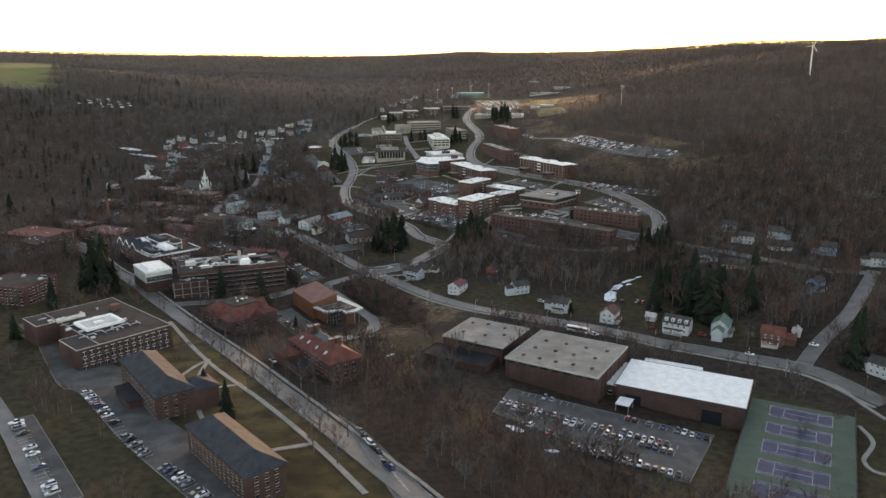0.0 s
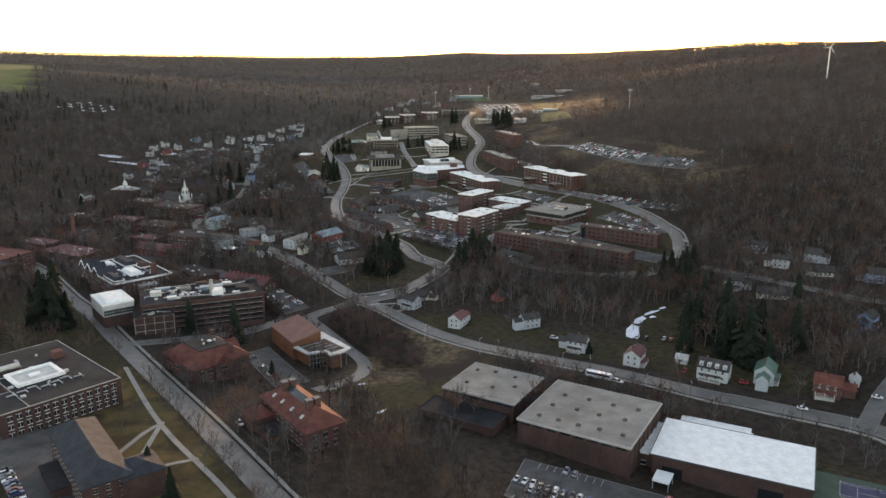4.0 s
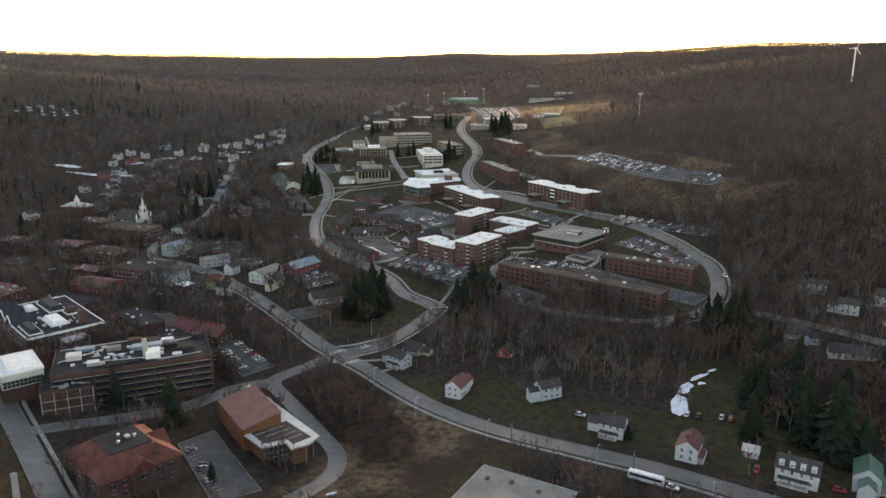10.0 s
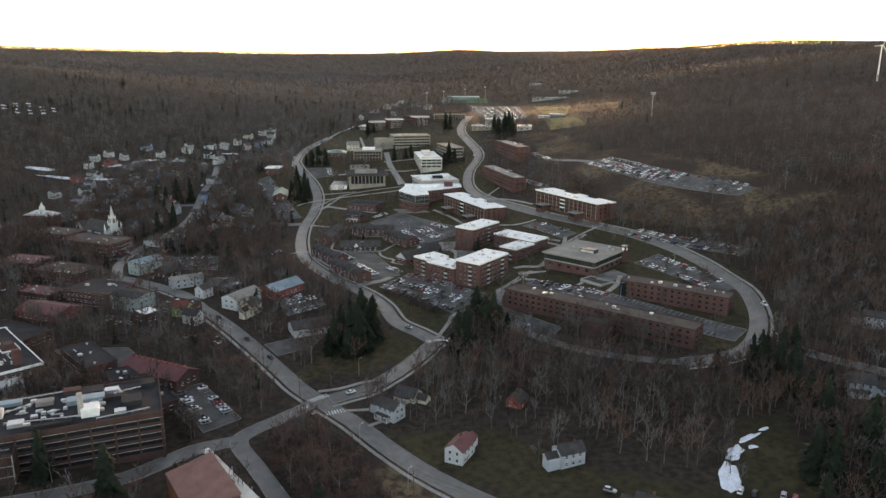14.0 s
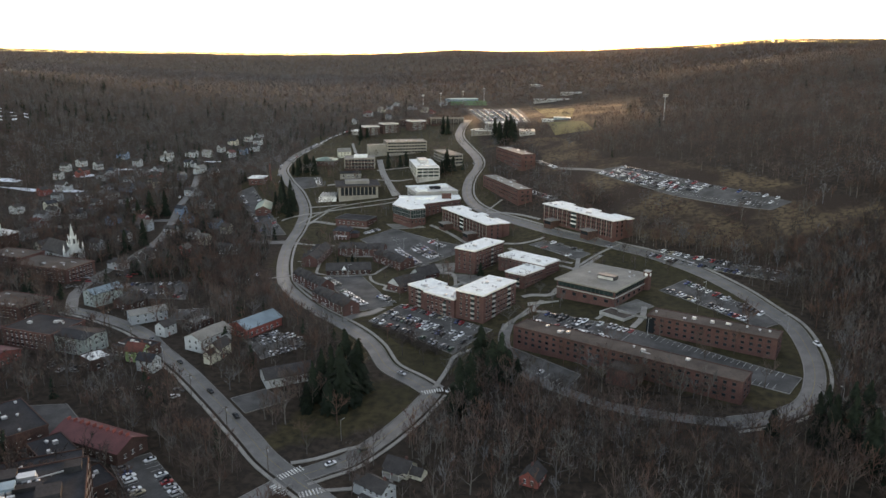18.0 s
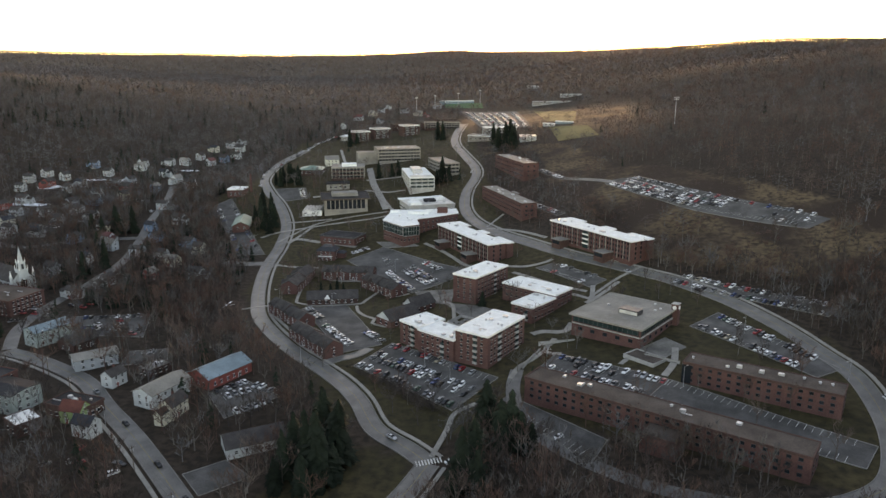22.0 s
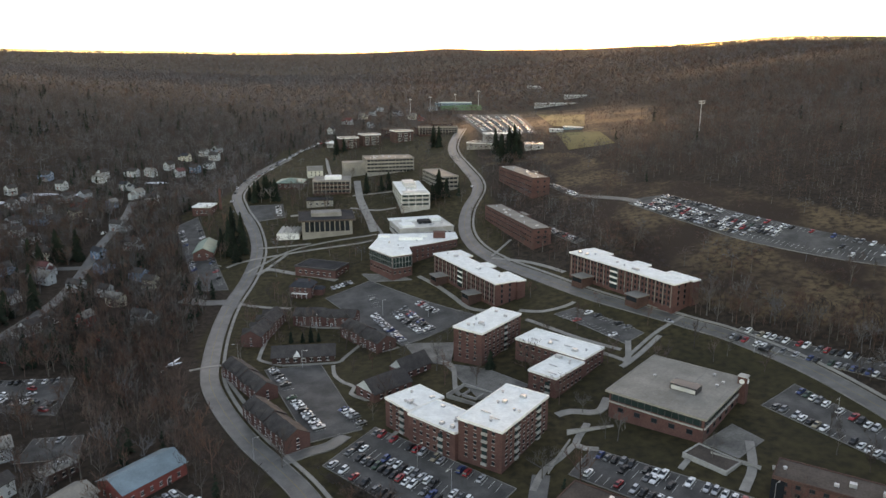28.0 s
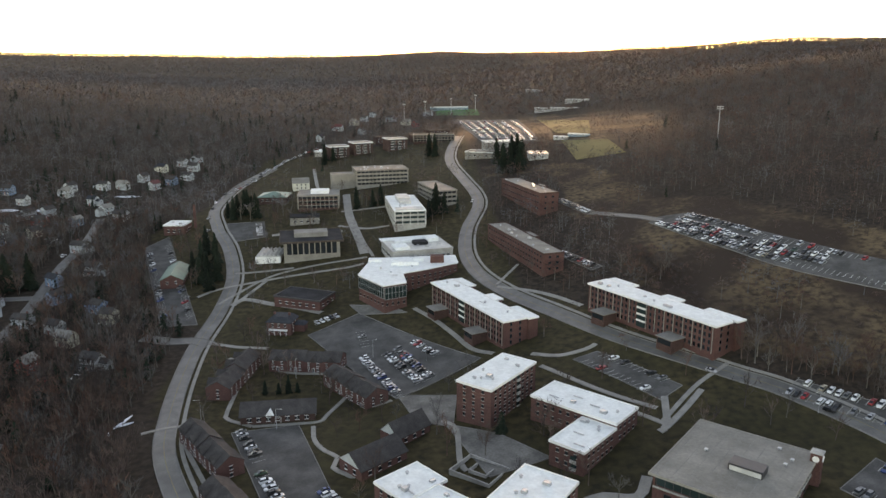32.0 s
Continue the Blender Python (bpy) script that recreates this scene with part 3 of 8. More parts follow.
footpath(2.5, [(-112, 921), (-96, 922), (-76, 925)])
footpath(2.5, [(-127, 888), (-115, 899), (-78, 912), (-40, 920), (-32, 924)])
footpath(2.5, [(-100, 882), (-90, 908)])
footpath(5, [(-104, 874), (-98, 882), (-80, 873), (-65, 866), (-51, 857)])
footpath(1.8, [(-92, 743), (-86, 722), (-77, 704), (-66, 684), (-50, 655)])
footpath(3, [(0, 850), (10, 833), (19, 813), (27, 793), (36, 784)])
footpath(3, [(52, 776), (63, 769), (75, 770), (80, 773)])
footpath(3, [(46, 859), (62, 845), (73, 831), (83, 814)])
footpath(2, [(46, 862), (61, 885)])
footpath(2.5, [(54, 763), (69, 740), (80, 727), (90, 718)])
footpath(2.5, [(80, 718), (85, 713), (90, 707)])
footpath(3.5, [(95, 725), (90, 707), (86, 703)])
footpath(3, [(110, 727), (98, 714), (89, 705)])
footpath(5, [(52, 668), (58, 670), (68, 668), (74, 678)])
footpath(3, [(55, 647), (48, 639), (41, 632), (36, 622)])
footpath(3.5, [(62, 660), (55, 646), (62, 642)])
footpath(2.5, [(85, 626), (92, 634), (96, 637)])
footpath(4, [(114, 640), (108, 624), (100, 612)])
footpath(2.5, [(10, 729), (15, 721), (15, 697), (17, 691)])
footpath(2, [(-12, 659), (-6, 669)])
footpath(2, [(172, 279), (170, 265), (159, 252), (158, 244), (161, 241)])
footpath(2, [(174, 323), (181, 311), (183, 295), (185, 282)])
footpath(2, [(-114, 279), (-110, 305), (-107, 313)])
footpath(2, [(-102, 276), (-84, 286)])
footpath(2, [(-89, 250), (-99, 270), (-102, 279)])
footpath(2, [(-60, 226), (-47, 231)])
footpath(4, [(-96, 1196), (-84, 1121), (-75, 1078)])
footpath(9, [(-55, 1079), (-50, 1035), (-46, 1008), (-38, 971), (-32, 940)])
footpath(4, [(-55, 1030), (-36, 1032), (-20, 1034)])
footpath(4, [(-50, 985), (-72, 990), (-100, 985)])
footpath(3, [(-54, 997), (-33, 987), (-17, 989)])
footpath(2, [(-40, 497), (-30, 498), (-20, 500)])
footpath(2, [(-28, 484), (-18, 492), (-15, 503)])
footpath(2, [(-53, 514), (-44, 517), (-34, 523), (-28, 525)])
footpath(2.5, [(1, 570), (7, 586), (11, 598), (20, 604)])


def crosswalk(p, q, reach=1.6):
    """White bars laid across a road from kerb to kerb."""
    p, q = Vector(p), Vector(q)
    t = (q - p).normalized()
    s = Vector((t.y, -t.x))
    v, f = [], []
    n = int((q - p).length / 1.1)
    for k in range(n):
        c = p.lerp(q, (k + 0.5) / n)
        i = len(v)
        for a, b in ((-0.26, -reach), (0.26, -reach), (0.26, reach), (-0.26, reach)):
            w = c + t * a + s * b
            v.append((w.x, w.y, lvl(w.x, w.y) + 0.3))
        f.append((i, i + 1, i + 2, i + 3))
    me = mesh_of("crosswalk", v, f, PAINT)
    if me.polygons[0].normal.z < 0:
        me.flip_normals()
    tagged(new("crosswalk", me), "faded white zebra crossing on grey asphalt", "crosswalk", kind="structure")


for p, q in (((-56, 504), (-48, 511)), ((-47, 494), (-39, 497.5)), ((-57, 500), (-51, 494)), ((-5, 566), (5, 568))):
    crosswalk(p, q)


# ---- buildings: shared pieces ----
WINDOWS = {}


def window_mesh(w, h, casing, style):
    key = (round(w, 2), round(h, 2), casing.name, style)
    if key not in WINDOWS:
        bm = bmesh.new()
        box(bm, -w / 2, w / 2, -0.05, 0.1, -h / 2, h / 2, 1)
        box(bm, -w / 2 - 0.12, w / 2 + 0.12, -0.16, 0.1, -h / 2 - 0.16, -h / 2)
        box(bm, -w / 2 - 0.12, w / 2 + 0.12, -0.12, 0.1, h / 2, h / 2 + 0.14)
        if style == "split":
            box(bm, -0.05, 0.05, -0.09, 0.1, -h / 2, h / 2)
        if style == "sash":
            box(bm, -w / 2, w / 2, -0.09, 0.1, -0.05, 0.05)
        me = bpy.data.meshes.new("window")
        bm.to_mesh(me)
        bm.free()
        me.materials.append(casing)
        me.materials.append(GLASS)
        WINDOWS[key] = me
    return WINDOWS[key]


def facade(side, L, W):
    """The setting of a facade: its middle at the base, x along it, y into the wall; and its length."""
    return {"s": (pose(0, -W / 2, 0), L), "n": (pose(0, W / 2, 0, 0, 0, 180), L), "w": (pose(-L / 2, 0, 0, 0, 0, -90), W), "e": (pose(L / 2, 0, 0, 0, 0, 90), W)}[side]


def windows(thing, L, W, sides, floors, first, storey, w, h, every, casing=None, style="plain", edge=1.5, skip=(), single="se"):
    """Rows of windows; those of the sides away from the valley are joined, a mesh a side."""
    me = window_mesh(w, h, casing or TRIM_WHITE, style)
    for s in sides:
        m, run = facade(s, L, W)
        n = max(1, int((run - 2 * edge) / every))
        spots = [m @ pose((i + 0.5 - n / 2) * ((run - 2 * edge) / n), 0, first + f * storey) for f in range(floors) for i in range(n) if (s, i) not in skip]
        if s in single and thing.matrix_basis.translation.y < 800:
            for at in spots:
                part("window", me, None, thing, at=at)
        else:
            co, faces, idx = np.array([v.co for v in me.vertices]), [tuple(p.vertices) for p in me.polygons], [p.material_index for p in me.polygons]
            v, f = [], []
            for k, at in enumerate(spots):
                a = np.array(at)
                v.extend((co @ a[:3, :3].T + a[:3, 3]).tolist())
                f.extend(tuple(i + k * len(co) for i in q) for q in faces)
            rear = mesh_of("glazing", v, f, *me.materials)
            rear.polygons.foreach_set("material_index", np.array(idx * len(spots), np.int32))
            tagged(part("glazing", rear, None, thing), kind="stuff")


def thing(name, label, category, x, y, ang, z=None, group="", grow=None):
    ob = new(name)
    ob.empty_display_size = 0.5
    ob.matrix_basis = pose(x, y, lvl(x, y) if z is None else z, 0, 0, ang)
    tagged(ob, label, category, group)
    if grow:
        L, W = grow
        c, s = math.cos(radians(ang)), math.sin(radians(ang))
        take([(x + c * a - s * b, y + s * a + c * b) for a, b in ((-L / 2 - 2, -W / 2 - 2), (L / 2 + 2, -W / 2 - 2), (L / 2 + 2, W / 2 + 2), (-L / 2 - 2, W / 2 + 2))])
    return ob


def walls(ob, L, W, H, material, below=5.0, x=0, y=0, name="wall", label=""):
    bm = bmesh.new()
    box(bm, x - L / 2, x + L / 2, y - W / 2, y + W / 2, -below, H)
    return part(name, bm, material, ob, label)


def flat_roof(ob, L, W, H, material, edge=None, over=0.25, lip=0.45, x=0, y=0, drop=0.5):
    bm = bmesh.new()
    a, b = L / 2 + over, W / 2 + over
    box(bm, x - a + 0.3, x + a - 0.3, y - b + 0.3, y + b - 0.3, H, H + 0.12)
    roof = part("roof", bm, material, ob)
    bm = bmesh.new()
    for x0, x1, y0, y1 in ((-a, a, -b, -b + 0.35), (-a, a, b - 0.35, b), (-a, -a + 0.35, -b + 0.35, b - 0.35), (a - 0.35, a, -b + 0.35, b - 0.35)):
        box(bm, x + x0, x + x1, y + y0, y + y1, H - drop, H + lip)
    part("parapet", bm, edge or material, ob)
    return roof


def vents(ob, spots, H, size=1.4, tall=0.9, material=None):
    for x, y in spots:
        bm = bmesh.new()
        box(bm, x - size / 2, x + size / 2, y - size / 2, y + size / 2, H, H + tall * 0.75)
        box(bm, x - size / 2 - 0.15, x + size / 2 + 0.15, y - size / 2 - 0.15, y + size / 2 + 0.15, H + tall * 0.75, H + tall, taper=0.12)
        part("roof_vent", bm, material or METAL, ob)


def gable_roof(ob, L, W, H, rise, material, over=0.5, thick=0.25, x=0, y=0, gables=None, gable_name="gable"):
    """Two roof slopes with the ridge along x, and the gable walls under them."""
    a, b = L / 2 + over, W / 2 + over
    drop = rise * over / (W / 2)
    bm = bmesh.new()
    for s in (-1, 1):
        v = [(x - a, y + s * b, H - drop), (x + a, y + s * b, H - drop), (x + a, y, H + rise), (x - a, y, H + rise)]
        top = [bm.verts.new((p, q, r + thick)) for p, q, r in v]
        low = [bm.verts.new((p, q, r + 0.02)) for p, q, r in v]
        bm.faces.new(top if s < 0 else top[::-1])
        bm.faces.new(low[::-1] if s < 0 else low)
        for i in range(4):
            if i != 2:
                j = (i + 1) % 4
                bm.faces.new([low[i], low[j], top[j], top[i]] if s < 0 else [top[i], top[j], low[j], low[i]])
    roof = part("roof", bm, material, ob)
    if gables:
        for s in (-1, 1):
            bm = bmesh.new()
            e = L / 2 * s
            p = [bm.verts.new((x + e - dx * s, y + dy, dz)) for dx in (0, 0.3) for dy, dz in ((-W / 2, H), (W / 2, H), (0, H + rise))]
            bm.faces.new((p[0], p[1], p[2]))
            bm.faces.new((p[5], p[4], p[3]))
            for i in range(3):
                j = (i + 1) % 3
                bm.faces.new((p[i], p[i + 3], p[j + 3], p[j]))
            bmesh.ops.recalc_face_normals(bm, faces=bm.faces)
            part(gable_name, bm, gables, ob)
    return roof


def hip_roof(ob, L, W, H, rise, material, over=0.7, top=0.0, x=0, y=0):
    """A hipped roof; with top, it ends in a flat deck that is drawn in to that share."""
    a, b = L / 2 + over, W / 2 + over
    bm = bmesh.new()
    low = [bm.verts.new((x + p, y + q, H - 0.2)) for p, q in ((-a, -b), (a, -b), (a, b), (-a, b))]
    eav = [bm.verts.new((x + p, y + q, H + 0.1)) for p, q in ((-a, -b), (a, -b), (a, b), (-a, b))]
    if top:
        up = [bm.verts.new((x + p, y + q, H + rise)) for p, q in ((-a * top, -b * top), (a * top, -b * top), (a * top, b * top), (-a * top, b * top))]
    else:
        r = max(0.3, a - b)
        up = [bm.verts.new((x + p, y + q, H + rise)) for p, q in ((-r, -0.05), (r, -0.05), (r, 0.05), (-r, 0.05))]
    bm.faces.new(low[::-1])
    bm.faces.new(up)
    for i in range(4):
        j = (i + 1) % 4
        bm.faces.new((low[i], low[j], eav[j], eav[i]))
        bm.faces.new((eav[i], eav[j], up[j], up[i]))
    return part("roof", bm, material, ob)


def door(ob, m, w=2.0, h=2.2, material=None):
    bm = bmesh.new()
    box(bm, -w / 2 - 0.15, w / 2 + 0.15, -0.06, 0.1, 0, h + 0.15)
    box(bm, -w / 2, w / 2, -0.1, 0.1, 0, h, 1)
    return part("door", bm, [TRIM_WHITE, material or METAL_DARK], ob, at=m)


def block(name, label, x, y, L, W, ang, H, floors, wall, roof, edge=None, sides="snwe", w=1.5, h=1.5, every=3.2, casing=None, style="plain", spots=(), first=1.9, storey=None, group=""):
    """A flat-roofed building with rows of windows."""
    ob = thing(name, label, "building", x, y, ang, group=group, grow=(L, W))
    walls(ob, L, W, H, wall)
    flat_roof(ob, L, W, H, roof, edge)
    if floors:
        windows(ob, L, W, "se" if y > 1000 else sides, floors, first, storey or (H - 0.6) / floors, w, h, every, casing, style)
    vents(ob, spots, H + 0.12)
    return ob


# ---- the campus: residence halls ----
def piers(ob, L, W, sides, H, every, material, w=0.3, edge=1.2):
    bm = bmesh.new()
    box(bm, -w / 2, w / 2, -0.22, 0.05, 0.4, H - 0.5)
    me = bpy.data.meshes.new("pier")
    bm.to_mesh(me)
    bm.free()
    me.materials.append(material)
    for s in sides:
        m, run = facade(s, L, W)
        n = max(1, int((run - 2 * edge) / every))
        for i in range(n + 1):
            part("pier", me, None, ob, at=m @ pose((i - n / 2) * ((run - 2 * edge) / n), 0, 0))


def bay_stack(ob, m, floors, storey, w=2.2):
    """A column of pale balcony bays on a facade, one panel a storey."""
    for f in range(floors):
        bm = bmesh.new()
        box(bm, -w / 2, w / 2, -0.7, 0.1, 0.3, 1.3)
        box(bm, -w / 2 + 0.1, w / 2 - 0.1, -0.25, 0.1, 1.3, 2.7, 1)
        part("balcony", bm, [CONCRETE, GLASS_GREEN], ob, "pale balcony with glazing", at=m @ pose(0, 0, f * storey))


def roof_gear(ob, spots, H, seed=1):
    """Cowls, boxes and pipes on a flat roof."""
    rng = random.Random(seed)
    for x, y in spots:
        bm = bmesh.new()
        k = rng.random()
        if k < 0.4:
            cyl(bm, x, y, H, H + 0.7, 0.45, 0.45, 8)
            cyl(bm, x, y, H + 0.7, H + 0.95, 0.7, 0.4, 8)
            part("roof_cowl", bm, METAL, ob)
        elif k < 0.8:
            a, b, c = rng.uniform(0.6, 1.3), rng.uniform(0.5, 1.0), rng.uniform(0.6, 1.2)
            box(bm, x - a, x + a, y - b, y + b, H, H + c, taper=0.08)
            part("air_unit", bm, METAL, ob)
        else:
            box(bm, x - 2.0, x + 2.0, y - 0.18, y + 0.18, H + 0.1, H + 0.4)
            part("roof_duct", bm, METAL, ob)


def jitter(L, W, n, seed):
    rng = random.Random(seed)
    return [(rng.uniform(-L / 2 + 2, L / 2 - 2), rng.uniform(-W / 2 + 2, W / 2 - 2)) for _ in range(n)]


LABEL_HALL = "five-storey red brick residence hall with a white flat roof"
hall = block("residence_hall", LABEL_HALL, 30, 651, 17.5, 33, -37, 14.5, 5, BRICK, ROOF_WHITE, TRIM_WHITE, w=1.1, h=1.3, every=3.0, casing=CONCRETE)
roof_gear(hall, jitter(17, 32, 9, 3), 14.62, 3)
for s, x in (("s", 2.0), ("e", -7.0), ("e", 9.0)):
    m, _ = facade(s, 17.5, 33)
    bay_stack(hall, m @ pose(x, 0, 0), 5, 2.8)
hall = block("residence_hall", LABEL_HALL, 32, 736, 15.5, 33, -39, 14.5, 5, BRICK, ROOF_WHITE, TRIM_WHITE, w=1.1, h=1.3, every=3.2, casing=CONCRETE)
roof_gear(hall, jitter(15, 32, 9, 4), 14.62, 4)
m, _ = facade("e", 15.5, 33)
bay_stack(hall, m @ pose(3, 0, 0), 5, 2.8)
for x, y, L, W, a, H, n in ((-2, 670, 14, 17, -50, 11, 4), (9, 655, 22, 15, -43, 10.6, 3), (61.4, 715, 35, 16.3, -43, 8, 2), (56.5, 693.6, 13.2, 21.5, -43, 7.9, 2)):
    wing = block("residence_wing", "low red brick residence wing with a white roof", x, y, L, W, a, H, n, BRICK, ROOF_WHITE, TRIM_WHITE, w=1.1, h=1.3, every=3.0, casing=CONCRETE, group="residence wings")
    roof_gear(wing, jitter(L, W, 6, int(x + 50)), H + 0.12, int(x + 90))
    m, _ = facade("s", L, W)
    bay_stack(wing, m @ pose(L * 0.2, 0, 0), n, 2.7)


def slab_hall(x, y, L, W, ang, H):
    """A long residence hall with pale piers, end blocks and two entrance lodges."""
    ob = thing("residence_hall", "long four-storey brick residence hall with pale piers and white roof", "building", x, y, ang, grow=(L + 4, W + 8))
    walls(ob, L, W, H, BRICK)
    flat_roof(ob, L, W, H, ROOF_WHITE, TRIM_WHITE, over=0.6, lip=0.25)
    windows(ob, L, W, "sn", 4, 2.0, (H - 0.8) / 4, 1.1, 1.7, 2.35, METAL_DARK)
    windows(ob, L, W, "e", 4, 2.0, (H - 0.8) / 4, 1.1, 1.7, 4.5, METAL_DARK)
    piers(ob, L, W, "s", H, 4.7, CONCRETE_TAN)
    for k, (px, w) in enumerate(((-L / 2 + 8, 15), (L / 2 - 7, 17), (2, 9))):
        walls(ob, w, 5, H - 0.1, BRICK, 5, px, W / 2 + 2.4, "rear_wing")
        flat_roof(ob, w, 5, H + 0.02 * k, ROOF_WHITE, TRIM_WHITE, 0.4, 0.25, px, W / 2 + 2.4)
    for px in (-L * 0.3, L * 0.24):
        bm = bmesh.new()
        box(bm, px - 4, px + 4, -W / 2 - 8, -W / 2 - 0.02, -4, 3.1)
        part("entrance_lodge", bm, BRICK_DARK, ob, "dark brick entrance lodge")
        bm = bmesh.new()
        box(bm, px - 4.5, px + 4.5, -W / 2 - 8.5, -W / 2 - 0.05, 3.1, 3.5)
        part("lodge_roof", bm, ROOF_GREY, ob)
        bm = bmesh.new()
        box(bm, px - 3.4, px + 3.4, -W / 2 - 8.08, -W / 2 - 7.9, 0.4, 2.6)
        part("lodge_window", bm, GLASS, ob)
    bm = bmesh.new()
    box(bm, -L * 0.04 - 2.4, -L * 0.04 + 2.4, -W / 2 - 0.35, -W / 2 + 0.1, 0.5, H - 1)
    part("stair_window", bm, GLASS_GREEN, ob)
    for f in range(3):
        bm = bmesh.new()
        box(bm, -L * 0.04 - 2.5, -L * 0.04 + 2.5, -W / 2 - 0.5, -W / 2 + 0.1, 3 + 3 * f, 3.9 + 3 * f)
        part("spandrel", bm, TRIM_WHITE, ob)
    roof_gear(ob, jitter(L, W, 7, int(L + x)), H + 0.12, int(L))
    return ob


slab_hall(31, 821, 71, 13, -64, 12.5)
slab_hall(108, 779, 72, 12, -59, 12.5)


def low_hall(x, y, L, W, ang, H, label, wall, roof, floors=3, steps=()):
    ob = block("residence_hall", label, x, y, L, W, ang, H, floors, wall, roof, BRICK_DARK, w=1.5, h=1.15, every=3.7, casing=METAL_DARK)
    for px, w in steps:
        walls(ob, w, 4, H - 0.1, wall, 5, px, W / 2 + 1.9, "rear_wing")
        flat_roof(ob, w, 4, H + 0.01, roof, BRICK_DARK, 0.3, 0.4, px, W / 2 + 1.9)
    roof_gear(ob, jitter(L, W, 8, int(x)), H + 0.12, int(x))
    return ob


LONG = "long low red brick residence hall with a brown gravel roof"
d = low_hall(85.5, 574, 107, 12.5, -38, 9, LONG, BRICK, ROOF_BROWN)
walls(d, 13, 10, 5, BRICK, 5, 6, -11, "porch_wall")
flat_roof(d, 13, 10, 5, ROOF_BROWN, BRICK_DARK, 0.3, 0.4, 6, -11)
d = low_hall(133, 594, 59, 12, -35, 9, LONG, BRICK, ROOF_BROWN)
bm = bmesh.new()
box(bm, -29.8, -26, -6.4, 6.2, 0.3, 8.2)
part("glazed_stair", bm, GLASS, d)
low_hall(66, 900, 82, 12.5, -74, 10.5, "brick residence hall with a tan roof on a bank", BRICK, ROOF_TAN, 3, ((-5, 14),))
low_hall(84, 996, 67, 14, -74, 12.5, "brick residence hall with a sunlit tan roof", BRICK, ROOF_TAN, 3, ((3, 12),))

# ---- the campus: halls round the middle ----
sq = thing("dining_hall", "wide two-storey brick hall with a broad tan roof", "building", 97.6, 667.5, -41, grow=(38, 45))
walls(sq, 35.6, 41, 9.2, BRICK)
for s in "se":
    m, run = facade(s, 35.6, 41)
    bm = bmesh.new()
    box(bm, -run / 2 + 0.8, run / 2 - 0.8, -0.15, 0.1, 5.7, 8.1)
    part("glass_band", bm, GLASS_GREEN, sq, at=m)
    n = int(run / 2.4)
    for i in range(n):
        bm = bmesh.new()
        box(bm, -0.07, 0.07, -0.28, 0.1, 5.2, 8.6)
        part("mullion", bm, METAL_DARK, sq, at=m @ pose((i + 0.5 - n / 2) * run / n, 0, 0))
    bm = bmesh.new()
    box(bm, -run / 2 + 0.2, run / 2 - 0.2, -0.5, 0.1, 4.7, 5.2)
    part("ledge", bm, CONCRETE, sq, at=m)
windows(sq, 35.6, 41, "se", 1, 2.6, 3, 2.2, 1.6, 6.0, METAL_DARK)
flat_roof(sq, 36.8, 42.2, 9.2, ROOF_TAN, CONCRETE_TAN, 0.6, 0.35)
bm = bmesh.new()
box(bm, -1, 9, -5, 0.5, 9.3, 11.6)
part("penthouse", bm, METAL_DARK, sq)
bm = bmesh.new()
box(bm, -0.6, 8.6, -5.15, -4.9, 9.5, 11.0)
part("louvre", bm, TIN_PALE, sq)
for i in range(9):
    bm = bmesh.new()
    box(bm, -16.8 + i * 4.2, -16.7 + i * 4.2, -20.5, 20.5, 9.32, 9.36)
    part("roof_seam", bm, ROOF_GREY, sq)
vents(sq, [(12, 8), (13, 12), (-10, 2), (8, 17)], 9.3, 0.9, 0.7)
bm = bmesh.new()
box(bm, 17.2, 20.4, 15.4, 18.6, -4, 12.2)
tower = part("clock_turret", bm, BRICK, sq, "square brick clock turret")
for ax, ay in ((18.8, 15.3), (20.5, 17.0)):
    bm = bmesh.new()
    if ay < 16:
        cyl(bm, 0, 0, 0, 0.15, 1.0, 1.0, 16)
        part("clock_face", bm, TRIM_WHITE, tower, at=pose(ax, ay, 10.4, 90, 0, 0))
    else:
        cyl(bm, 0, 0, 0, 0.15, 1.0, 1.0, 16)
        part("clock_face", bm, TRIM_WHITE, tower, at=pose(ax, ay, 10.4, 90, 0, 90))
bm = bmesh.new()
box(bm, 16.9, 20.7, 15.1, 18.9, 12.2, 12.6, taper=0.5)
part("turret_cap", bm, CONCRETE, tower)


def prism(ob, name, points, z0, z1, material, label=""):
    bm = bmesh.new()
    a = [bm.verts.new((x, y, z0)) for x, y in points]
    b = [bm.verts.new((x, y, z1)) for x, y in points]
    bm.faces.new(a)
    bm.faces.new(b)
    for i in range(len(points)):
        j = (i + 1) % len(points)
        bm.faces.new((a[i], a[j], b[j], b[i]))
    bmesh.ops.recalc_face_normals(bm, faces=bm.faces)
    return part(name, bm, material, ob, label)


